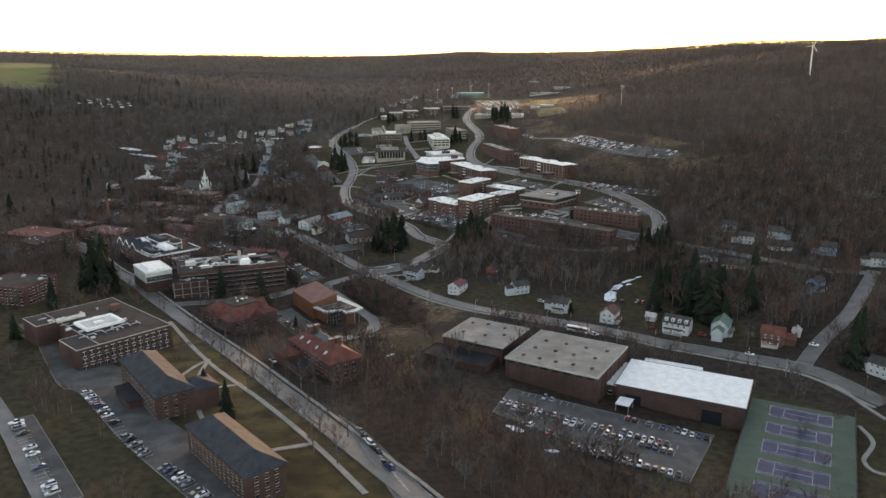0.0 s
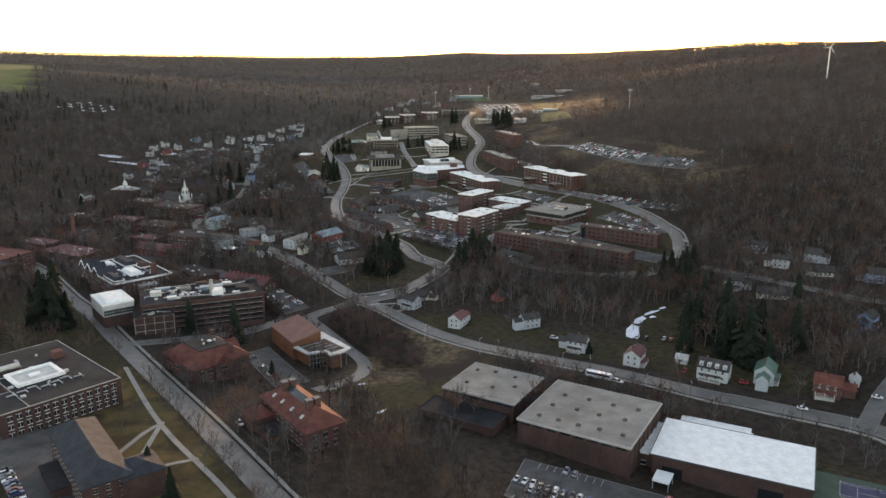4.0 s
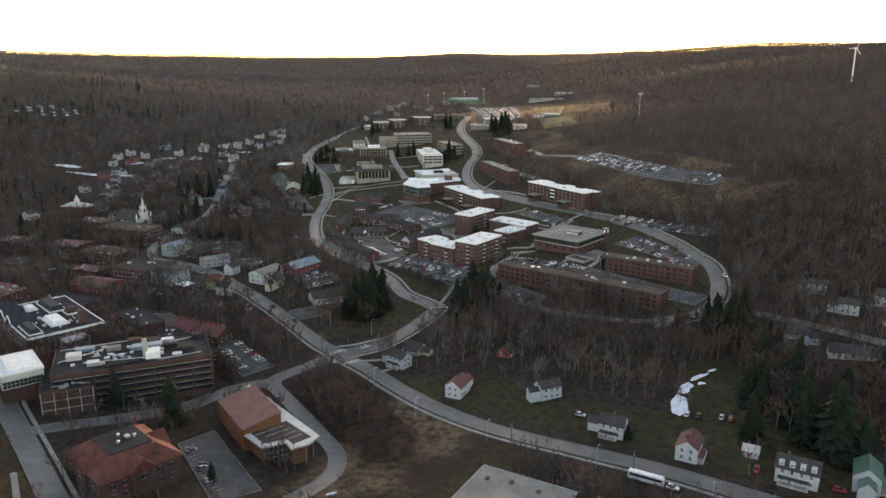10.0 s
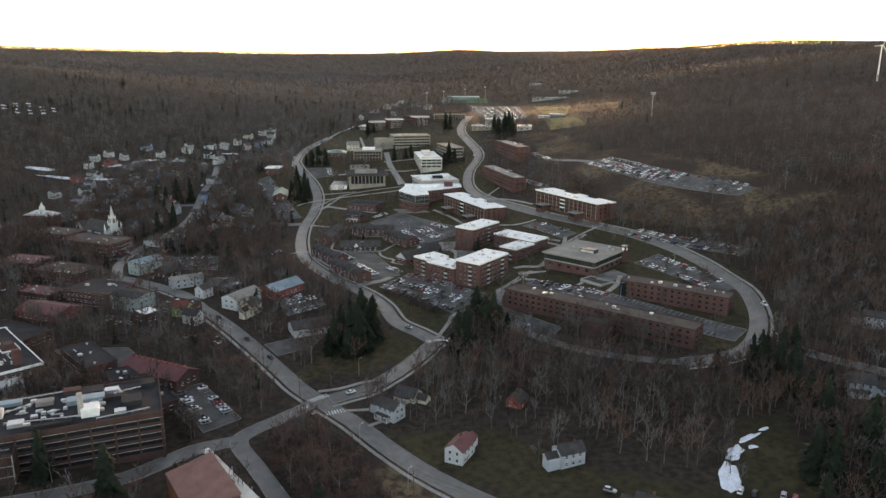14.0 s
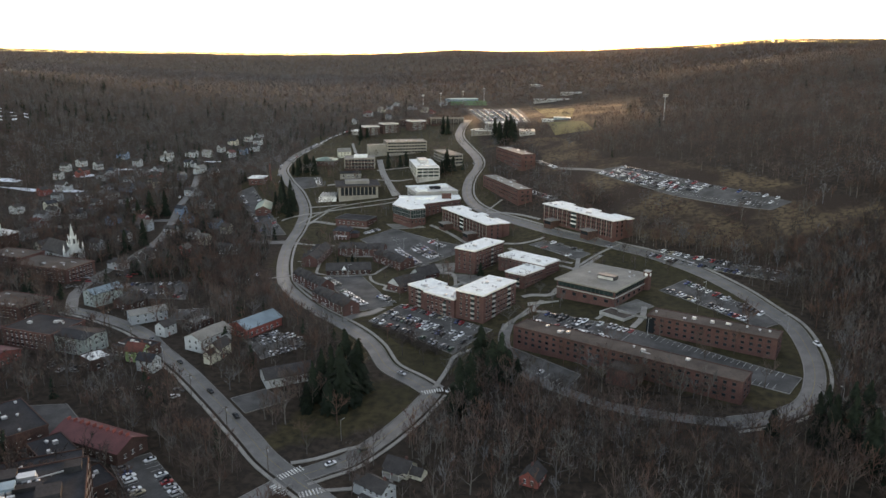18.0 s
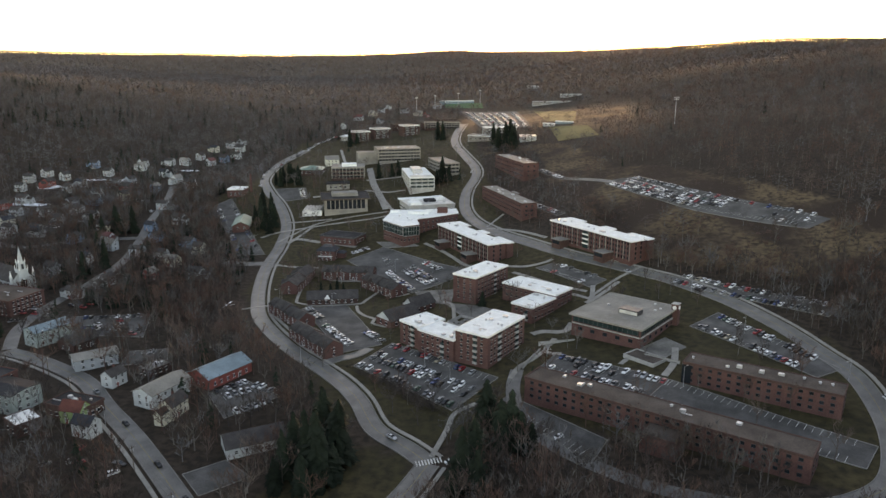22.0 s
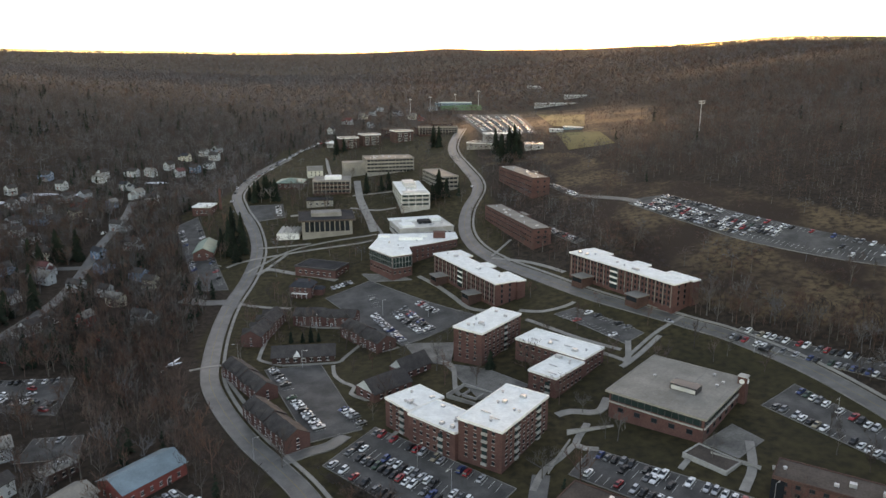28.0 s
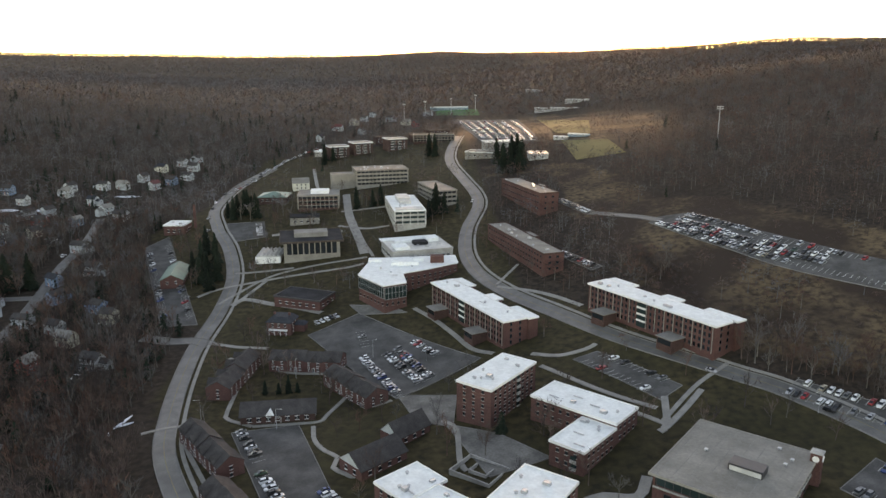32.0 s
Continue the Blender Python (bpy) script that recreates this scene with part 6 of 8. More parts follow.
box(bm, 12.2, 17.8, -2.9, 2.9, 14, 14.5)
box(bm, 13.1, 16.9, -1.9, 1.9, 14.5, 19)
box(bm, 12.9, 17.1, -2.1, 2.1, 19, 19.4)
part("belfry", bm, SIDING_WHITE, tw)
for px, py, a in ((17, 0, 90), (15, -1.9, 0)):
    bm = bmesh.new()
    box(bm, -0.7, 0.7, -0.1, 0.1, 15, 18.2)
    part("louvre", bm, METAL_DARK, tw, at=pose(px, py, 0, 0, 0, a))
bm = bmesh.new()
cyl(bm, 15, 0, 19.4, 29, 1.7, 0.06, 8)
part("spire", bm, SIDING_WHITE, tw)
for z, r, h in ((14.5, 2.5, 3.2), (19.4, 1.8, 2.2)):
    for px in (-1, 1):
        for py in (-1, 1):
            bm = bmesh.new()
            cyl(bm, 15 + px * r, py * r, z, z + h, 0.32, 0.03, 6)
            part("pinnacle", bm, TRIM_WHITE, tw)
for s in (-1, 1):
    bm = bmesh.new()
    box(bm, 14.4, 15.6, s * 6.9 - 0.6, s * 6.9 + 0.6, -3, 11)
    part("buttress", bm, SIDING_WHITE, chh)
    bm = bmesh.new()
    cyl(bm, 15, s * 6.9, 11, 15, 0.7, 0.05, 6)
    part("pinnacle", bm, TRIM_WHITE, chh)
vh = thing("village_hall", "brick village hall with a white cupola", "building", -328, 820, -15, grow=(26, 15))
walls(vh, 24, 13, 7.5, BRICK)
hip_roof(vh, 24, 13, 7.5, 3.4, TIN_PALE)
windows(vh, 24, 13, "snwe", 2, 2, 3.4, 1.1, 1.8, 3.2, style="sash")
bm = bmesh.new()
box(bm, -1.6, 1.6, -1.6, 1.6, 9.5, 14)
cp = part("cupola", bm, SIDING_WHITE, vh)
bm = bmesh.new()
cyl(bm, 0, 0, 14, 17.5, 1.7, 0.1, 8)
part("cupola_roof", bm, SIDING_WHITE, cp)


# ---- houses ----
def house(x, y, ang, L, W, floors, wall, roof, label, seed, porch=True, ell=True, name="house", dormers=0):
    rng = random.Random(seed)
    H, rise = 2.8 * floors, W * rng.uniform(0.32, 0.45)
    ob = thing(name, label, "house", x, y, ang, grow=(L + 2, W + 3), group="houses")
    walls(ob, L, W, H, wall, 3.5)
    gable_roof(ob, L, W, H, rise, roof, 0.45, 0.18, gables=wall)
    windows(ob, L, W, "snwe", floors, 1.6, 2.8, 0.9, 1.35, 2.6, style="sash", edge=0.8, single="" if seed < 100 else "sw" if ang > 20 else "se")
    yard = 6 if seed < 100 else 16 if x > 150 else 12
    take([(x - L, y - yard), (x + L, y - yard), (x + L * 0.7, y), (x - L * 0.7, y)])
    part("window", window_mesh(0.8, 1.0, TRIM_WHITE, "sash"), None, ob, at=pose(L / 2, 0, H + rise * 0.4, 0, 0, 90))
    door(ob, pose(-L * 0.15, -W / 2, 0), 1.0, 2.1, SIDING_RED)
    if ell:
        eL, eW = L * 0.5, W * 0.62
        s = rng.choice((-1, 1))
        walls(ob, eL, eW, H * 0.72, wall, 3.5, s * (L / 2 + eL / 2 - 0.05), rng.uniform(-0.8, 0.8), "ell_wall")
        gable_roof(ob, eL, eW, H * 0.72, rise * 0.7, roof, 0.3, 0.16, s * (L / 2 + eL / 2 - 0.05), 0, wall, "ell_gable")
    if porch:
        bm = bmesh.new()
        box(bm, -L * 0.42, L * 0.3, -W / 2 - 2.2, -W / 2 - 0.02, 2.4, 2.62)
        pr = part("porch_roof", bm, roof, ob)
        for px in (-L * 0.4, -L * 0.06, L * 0.28):
            bm = bmesh.new()
            box(bm, px - 0.08, px + 0.08, -W / 2 - 2.1, -W / 2 - 1.94, -0.5, 2.4)
            part("porch_post", bm, TRIM_WHITE, pr)
        bm = bmesh.new()
        box(bm, -L * 0.42, L * 0.3, -W / 2 - 2.2, -W / 2 - 0.02, -1.5, 0.15)
        part("porch_floor", bm, CONCRETE, ob)
    for k in range(dormers):
        px = (k + 0.5 - dormers / 2) * L / dormers
        bm = bmesh.new()
        box(bm, px - 0.9, px + 0.9, -W / 2 + 0.5, -W / 4 + 0.6, H + 0.5, H + 2.1)
        dm = part("dormer", bm, wall, ob)
        part("window", window_mesh(0.8, 0.9, TRIM_WHITE, "sash"), None, dm, at=pose(px, -W / 2 + 0.5, H + 1.3))
    px = rng.uniform(-L * 0.3, L * 0.3)
    bm = bmesh.new()
    box(bm, px - 0.4, px + 0.4, 0.1, 0.9, H + rise * 0.4, H + rise + 1.1)
    part("chimney", bm, BRICK, ob)
    return ob


LOOK = {
    "w": (SIDING_WHITE, SHINGLE, "white clapboard house with a dark shingle roof"),
    "b": (SIDING_BLUE, SHINGLE, "blue clapboard house with a dark shingle roof"),
    "g": (SIDING_GREY, SHINGLE, "grey clapboard house with a weathered roof"),
    "c": (SIDING_CREAM, SHINGLE, "cream clapboard house with a dark roof"),
    "r": (SIDING_RED, SHINGLE, "dark red house with a shingle roof"),
    "n": (SIDING_GREEN, TILE_RED, "lime green house with a rusty red roof"),
    "s": (SIDING_WHITE, TIN_PALE, "small white shed with a pale tin roof"),
    "y": (SIDING_CREAM, SHINGLE, "long low pale yellow house with a dark roof"),
}
VILLAGE_HOUSES = [
    (-315, 832, "w"), (-308, 906, "w"), (-239, 834, "w"), (-177, 871, "b"), (-205, 787, "w"), (-362, 994, "w"), (-260, 917, "w"), (-329, 890, "g"),
    (-209, 852, "g"), (-189, 844, "w"), (-268, 882, "b"), (-181, 798, "r"), (-327, 959, "w"), (-316, 989, "g"), (-379, 1025, "w"), (-306, 1019, "w"),
    (-291, 1062, "g"), (-268, 1093, "w"), (-370, 973, "r"), (-287, 803, "c"), (-251, 812, "g"), (-138, 631, "w"), (-103, 603, "c"),
]
VILLAGE_HOUSES += [
    (-140, 598, "n"), (-131, 587, "w"), (-220, 913, "b"), (-285, 1038, "r"), (-176, 828, "c"), (-214, 762, "w"), (-203, 931, "g"), (-322, 1087, "w"),
    (-333, 1048, "g"), (-281, 948, "w"), (-300, 965, "w"), (-247, 1067, "w"), (-225, 1166, "b"), (-214, 1182, "w"), (-253, 1173, "w"), (-152, 801, "w"),
    (-258, 1036, "b"), (-345, 1110, "b"), (-235, 1148, "w"), (-218, 1215, "w"), (-262, 1145, "w"), (-328, 905, "w"), (-252, 912, "c"), (-234, 866, "g"), (-375, 1069, "w"), (-297, 993, "b"), (-230, 974, "g"), (-166, 858, "c"),
]
VILLAGE_HOUSES += [
    (-383, 1050, "w"), (-361, 1042, "r"), (-356, 1065, "w"), (-337, 1031, "g"), (-303, 1055, "g"), (-298, 1114, "w"), (-277, 1140, "w"), (-246, 1208, "c"), (-233, 1231, "w"), (-222, 1245, "g"),
    (-228, 1047, "w"), (-304, 934, "g"), (-349, 957, "g"), (-243, 884, "g"), (-302, 1130, "w"), (-356, 790, "w"), (-323, 866, "g"), (-302, 897, "g"), (-92, 1422, "w"), (-78, 1477, "c"), (-66, 1522, "w"), (-57, 1578, "w"), (-30, 1524, "g"), (-6, 1473, "c"), (-107, 1345, "w"), (-61, 1388, "g"), (5, 1450, "r"), (27, 1595, "g"), (-207, 886, "b"), (-278, 1010, "c"), (-340, 925, "c"), (-360, 905, "w"),
]
EAST_HOUSES = [
    (49, 452, "g", 200), (70, 417, "w", -30), (217, 515, "w", 150), (235, 495, "c", 160), (193, 467, "y", -20), (176, 486, "g", -20), (257, 479, "b", 150), (276, 453, "w", 160),
    (221, 421, "b", 40), (204, 320, "g", 120), (185, 365, "s", 60), (118, 398, "s", -30), (-12, 508, "c", -30), (216, 546, "g", 150), (-19, 492, "g", -40), (240, 520, "g", 140),
]
rng = random.Random(11)
for i, (x, y, k) in enumerate(VILLAGE_HOUSES):
    wall, roof, lab = LOOK[k]
    house(x, y, rng.choice((-20, 70, -25, 65, -15)) + rng.uniform(-6, 6), rng.uniform(8, 10.5), rng.uniform(6, 7.2), 2, wall, roof if k == "n" or rng.random() < 0.7 else rng.choice((SLATE, SLATE, ROOF_BROWN, TIN_RED, ROOF_GREY)), lab, i, rng.random() < 0.3, rng.random() < 0.45)
for i, (x, y, k, a) in enumerate(EAST_HOUSES):
    wall, roof, lab = LOOK[k]
    if k == "s":
        house(x, y, a, 5.5, 4, 1, wall, roof, lab, 100 + i, False, False, "shed")
    elif k == "y":
        house(x, y, a, 20, 7, 1, wall, roof, lab, 100 + i, False, False)
    else:
        house(x, y, a, 10, 7.2, 2 if k != "c" else 1, wall, roof, lab, 100 + i)
house(9, 459, 62, 11, 7.5, 2, SIDING_WHITE, TIN_RED, "white clapboard house with a dark red roof", 201, False, True)
house(35, 498, 60, 8, 7, 1, SIDING_RED, SHINGLE, "small red and white barn with a shingle roof", 202, False, False, "barn")
house(95, 400, 60, 11, 8, 2, SIDING_WHITE, TIN_RED, "white farmhouse with a dark red roof and porch", 203)
house(128, 382, -32, 14, 9, 2, SIDING_WHITE, SHINGLE, "large white house with dormers and a grey roof", 204, True, False, dormers=4)
house(150, 377, 60, 12, 8.5, 2, SIDING_GREY, TIN_GREEN, "grey-green house with steep roofs", 205)
house(171, 361, -30, 11, 10, 2, BRICK, TILE_RED, "brick house with a rusty tile roof and porch", 206)


# ---- cars ----
def car_shape(kind):
    """Stations of a car body and of its glasshouse: x, low, high, half width; 0 is the rear axle side."""
    if kind == "saloon":
        body = [(-2.25, 0.45, 0.75, 0.7), (-2.1, 0.3, 0.95, 0.84), (-1.2, 0.25, 0.98, 0.88), (0.7, 0.25, 0.95, 0.88), (1.7, 0.28, 0.85, 0.86), (2.2, 0.35, 0.7, 0.72)]
        top = [(-1.75, 0.98, 0.99, 0.76), (-1.0, 0.98, 1.42, 0.66), (0.2, 0.96, 1.44, 0.66), (1.05, 0.94, 0.95, 0.76)]
    elif kind == "wagon":
        body = [(-2.25, 0.45, 0.9, 0.76), (-2.1, 0.3, 1.02, 0.88), (-1.2, 0.28, 1.06, 0.92), (0.8, 0.28, 1.04, 0.92), (1.75, 0.3, 0.98, 0.9), (2.25, 0.4, 0.8, 0.76)]
        top = [(-2.12, 1.04, 1.05, 0.8), (-1.8, 1.05, 1.66, 0.72), (0.2, 1.04, 1.7, 0.72), (1.05, 1.02, 1.03, 0.8)]
    else:
        body = [(-2.65, 0.55, 1.0, 0.86), (-2.5, 0.5, 1.05, 0.94), (-0.8, 0.4, 1.05, 0.95), (1.0, 0.4, 1.08, 0.95), (2.1, 0.42, 1.05, 0.93), (2.65, 0.5, 0.9, 0.8)]
        top = [(-0.85, 1.05, 1.06, 0.82), (-0.7, 1.05, 1.75, 0.74), (0.5, 1.05, 1.78, 0.74), (1.3, 1.06, 1.07, 0.82)]
    return body, top


def loft(bm, stations, index=0, draw=0.1):
    rings = []
    for x, lo, hi, w in stations:
        rings.append([bm.verts.new(p) for p in ((x, -w + draw, lo), (x, w - draw, lo), (x, w, (lo + hi) / 2), (x, w - draw, hi), (x, -w + draw, hi), (x, -w, (lo + hi) / 2))])
    for a, b in zip(rings, rings[1:]):
        for i in range(6):
            j = (i + 1) % 6
            bm.faces.new((a[i], b[i], b[j], a[j])).material_index = index
    bm.faces.new(rings[0]).material_index = index
    bm.faces.new(rings[-1][::-1]).material_index = index


CAR_COLORS = [("white", (0.7, 0.71, 0.72)), ("silver", (0.42, 0.43, 0.45)), ("grey", (0.16, 0.165, 0.17)), ("black", (0.018, 0.018, 0.02)),
              ("dark blue", (0.03, 0.06, 0.16)), ("red", (0.32, 0.025, 0.03)), ("dark green", (0.03, 0.07, 0.05)), ("tan", (0.35, 0.3, 0.22))]
CAR_SHARE = [22, 19, 20, 29, 6, 5, 2, 2]
CAR_PAINT = {n: mat("car paint " + n, c, 0.3, 0.0 if n in ("white", "red") else 0.3, grain=(2, 0), stain=(0.6, 0.08)) for n, c in CAR_COLORS}
CAR_GLASS = mat("car glass", (0.02, 0.024, 0.028), 0.1, grain=(2, 0), stain=(1, 0))
RIM = mat("wheel rim", (0.35, 0.36, 0.37), 0.4, 0.7, grain=(2, 0), stain=(1, 0.1))
CAR_MESH = {}
for kind in ("saloon", "wagon", "pickup"):
    body, top = car_shape(kind)
    for cname, _ in CAR_COLORS:
        bm = bmesh.new()
        loft(bm, body)
        x = [s[0] for s in top]
        z = top[1][2]
        w = top[1][3]
        box(bm, x[1] + 0.05, x[2] - 0.05, -w + 0.06, w - 0.06, z - 0.02, z + 0.05, taper=0.08)
        me = bpy.data.meshes.new("body")
        bm.to_mesh(me)
        bm.free()
        me.materials.append(CAR_PAINT[cname])
        CAR_MESH[kind, cname] = me
    bm = bmesh.new()
    loft(bm, top, 0, 0.06)
    me = bpy.data.meshes.new("glasshouse")
    bm.to_mesh(me)
    bm.free()
    me.materials.append(CAR_GLASS)
    CAR_MESH[kind, "glass"] = me
bm = bmesh.new()
cyl(bm, 0, 0, -0.11, 0.11, 0.33, 0.33, 10)
cyl(bm, 0, 0, -0.125, 0.125, 0.19, 0.19, 6, 1)
WHEEL = bpy.data.meshes.new("wheel")
bm.to_mesh(WHEEL)
bm.free()
WHEEL.materials.append(RUBBER)
WHEEL.materials.append(RIM)
CARS = {}
KIND_WORD = {"saloon": "saloon car", "wagon": "sport utility car", "pickup": "pickup truck"}


def car(kind, color, m):
    key = kind, color
    if key not in CARS:
        ob = new("pickup_truck" if kind == "pickup" else "car", CAR_MESH[key])
        tagged(ob, "%s %s parked on grey asphalt" % (color, KIND_WORD[kind]), "car", "parked cars")
        part("glasshouse", CAR_MESH[kind, "glass"], None, ob)
        a = 1.6 if kind == "pickup" else 1.38
        for x in (-a, a):
            for y in (-0.8, 0.8):
                part("wheel", WHEEL, None, ob, at=pose(x, y, 0.33, 90, 0, 0))
        ob.matrix_basis = m
        CARS[key] = ob
        return ob
    return copy_thing(CARS[key], m)


def stand(x, y, ang, lift=0.2):
    """A pose on the ground that follows its slope."""
    a = radians(ang)
    c, s = math.cos(a), math.sin(a)
    z = level([x, x + c, x - c, x - s, x + s], [y, y + s, y - s, y + c, y - c])
    ry, rx = -math.atan2(z[1] - z[2], 2), math.atan2(z[3] - z[4], 2)
    return Matrix.Translation((x, y, z[0] + lift)) @ Euler((0, 0, a)).to_matrix().to_4x4() @ Euler((rx, ry, 0)).to_matrix().to_4x4()


def car_arrays(kind, color):
    """Triangles of a whole car with a material index each, for far rows."""
    out = []
    for me, mats in ((CAR_MESH[kind, color], 0), (CAR_MESH[kind, "glass"], 1)):
        me.calc_loop_triangles()
        co = np.array([v.co for v in me.vertices])
        out.append((co[np.array([t.vertices for t in me.loop_triangles])].reshape(-1, 3), mats))
    return out


FAR_ROWS = {}


def far_cars(name, places):
    names = [n for n, _ in CAR_COLORS]
    v, idx = [], []
    for kind, color, m in places:
        mm = np.array(m)
        for co, k in car_arrays(kind, color):
            v.append(co @ mm[:3, :3].T + mm[:3, 3])
            idx.append(np.full(len(co) // 3, len(names) if k else names.index(color)))
    v = np.concatenate(v)
    me = tri_mesh(name, v, np.arange(len(v)).reshape(-1, 3), *[CAR_PAINT[n] for n in names], CAR_GLASS, index=np.concatenate(idx))
    tagged(new(name, me), "rows of parked cars in a distant car park", "cars", kind="stuff")


ROWS = {  # rows across the lot, share of stalls taken, stretch along the lot, singly built
    "tower_lot": ((0.08, 0.38, 0.54, 0.9), 0.66, (0.03, 0.97), True),
    "dorm_lot_long": ((0.12, 0.88), 0.05, (0.02, 0.95), True),
    "ring_lot": ((0.12, 0.85), 0.8, (0.05, 0.85), False),
    "small_lot": ((0.12, 0.9), 0.12, (0.1, 0.9), True),
    "mid_lot": ((0.15, 0.88), 0.85, (0.0, 0.97), False),
    "green_lot": ((0.15, 0.85), 0.3, (0.1, 0.95), False),
    "far_lot": ((0.1, 0.22, 0.36, 0.48, 0.62, 0.74, 0.9), 0.6, (0.1, 0.98), False),
    "lane_lot": ((0.2,), 0.5, (0.05, 0.95), True),
    "library_lot": ((0.85,), 0.4, (0.1, 0.9), False),
    "dorm_front_lot": ((0.2,), 0.08, (0.05, 0.95), True),
    "plaza_lot": ((0.2, 0.85), 0.6, (0.1, 0.9), False),
    "concert_lot": ((0.2,), 0.2, (0.1, 0.9), False),
    "street_lot": ((0.5,), 0.35, (0.05, 0.95), True),
}


STALLS = [  # a row's two ends, share of stalls taken, lot, singly built
    ((76, 283.5), (107, 269), 0.8, "gym_lot", True), ((24, 288), (91, 260), 0.86, "gym_lot", True), ((28, 282), (88, 254.5), 0.86, "gym_lot", True), ((47, 251), (85, 236), 0.85, "gym_lot", True),
    ((35, 300), (56, 291), 0.3, "gym_lot", True), ((23, 276), (46, 256), 0.5, "gym_lot", True),
    ((-68, 731), (-56, 707), 0.9, "house_lot", False), ((-54, 699), (-38, 669), 0.92, "house_lot", False), ((-31, 686), (-22, 671), 0.8, "house_lot", False),
]
STALLS += [
    ((-14, 802), (2, 768), 0.92, "north_lot", False), ((-9, 806), (7, 771), 0.92, "north_lot", False), ((-1, 811), (10, 794), 0.7, "north_lot", False), ((-28, 829), (-24, 812), 0.45, "north_lot", False),
    ((-53, 843), (-41, 851), 0.8, "north_lot", False), ((-25, 800), (-6, 755), 0.75, "north_lot", False),
    ((-194, 708), (-152, 700), 0.6, "church_lot", False), ((-192, 723), (-160, 724), 0.6, "church_lot", False), ((-143, 668), (-130, 668), 0.3, "back_lot", False),
    ((-92, 620), (-80, 631), 0.85, "yard_lot", False), ((-86, 616), (-76, 623), 0.8, "yard_lot", False), ((-76, 627), (-66, 621), 0.8, "yard_lot", False), ((-79, 603), (-66, 613), 0.9, "yard_lot", False),
]
STALLS += [
    ((86, 888), (99, 857), 0.85, "bank_lot", False), ((105, 987), (117, 948), 0.9, "slope_lot", False),
    ((60.5, 638.5), (99, 606), 0.8, "dorm_lot", True), ((54, 629), (87, 599), 0.6, "dorm_lot", True), ((66, 629), (80, 616), 0.7, "dorm_lot", True),
    ((-146, 278.5), (-118, 244), 0.62, "hall_lot", True), ((-116, 241), (-99, 222.5), 0.75, "hall_lot", True), ((-91, 216), (-70, 196), 0.85, "hall_lot", True),
]
STALLS += [
    ((166, 902), (189, 850), 0.93, "upper_lot", False), ((189, 848), (204, 826), 0.75, "upper_lot", False), ((204, 824), (219, 804), 0.45, "upper_lot", False),
    ((159, 898), (177, 852), 0.94, "upper_lot", False), ((178, 851), (204, 812), 0.85, "upper_lot", False), ((155, 891), (172, 848), 0.94, "upper_lot", False), ((173, 847), (200, 808), 0.85, "upper_lot", False),
    ((147, 899), (158, 866), 0.9, "upper_lot", False), ((159, 864), (176, 832), 0.95, "upper_lot", False), ((177, 830), (186, 816), 0.8, "upper_lot", False), ((187, 814), (212, 780), 0.3, "upper_lot", False),
    ((224, 796), (243, 770), 0.6, "upper_lot", False), ((214, 781), (228, 764), 0.45, "upper_lot", False), ((222, 783), (238, 762), 0.35, "upper_lot", False),
]


def fill_rows():
    rng = random.Random(11)
    names = [n for n, _ in CAR_COLORS]
    grouped = {}
    for p, q, share, name, single in STALLS:
        p, q = Vector(p), Vector(q)
        n = max(1, int((q - p).length / 2.7))
        t = (q - p).normalized()
        d = Vector((-t.y, t.x))
        across = math.degrees(math.atan2(d.y, d.x))
        for k in range(n + 1):
            e = p.lerp(q, k / n)
            grouped.setdefault(name, []).append((e - d * 2.4, e + d * 2.4))
        places = []
        for k in range(n):
            if rng.random() < share:
                e = p.lerp(q, (k + 0.5) / n)
                kind = rng.choices(("saloon", "wagon", "pickup"), (50, 38, 12))[0]
                color = rng.choices(names, CAR_SHARE)[0]
                m = stand(e.x + rng.uniform(-0.2, 0.2), e.y + rng.uniform(-0.2, 0.2), across + rng.choice((0, 180)) + rng.uniform(-3, 3))
                if single:
                    car(kind, color, m)
                else:
                    places.append((kind, color, m))
        if places:
            far_cars("far_car_rows", places)
    for name, lines in grouped.items():
        stall_lines(name, lines)


def stall_lines(name, lines):
    verts, faces = [], []
    for p, q in lines:
        t = (q - p).normalized()
        s = Vector((t.y, -t.x)) * 0.07
        i = len(verts)
        for w in (p - s, q - s, q + s, p + s):
            verts.append((w.x, w.y, lvl(w.x, w.y) + 0.24))
        faces.append((i, i + 1, i + 2, i + 3))
    me = mesh_of("stall_lines", verts, faces, PAINT)
    if me.polygons[0].normal.z < 0:
        me.flip_normals()
    tagged(part("stall_lines", me, None, bpy.data.objects[name]), kind="stuff")


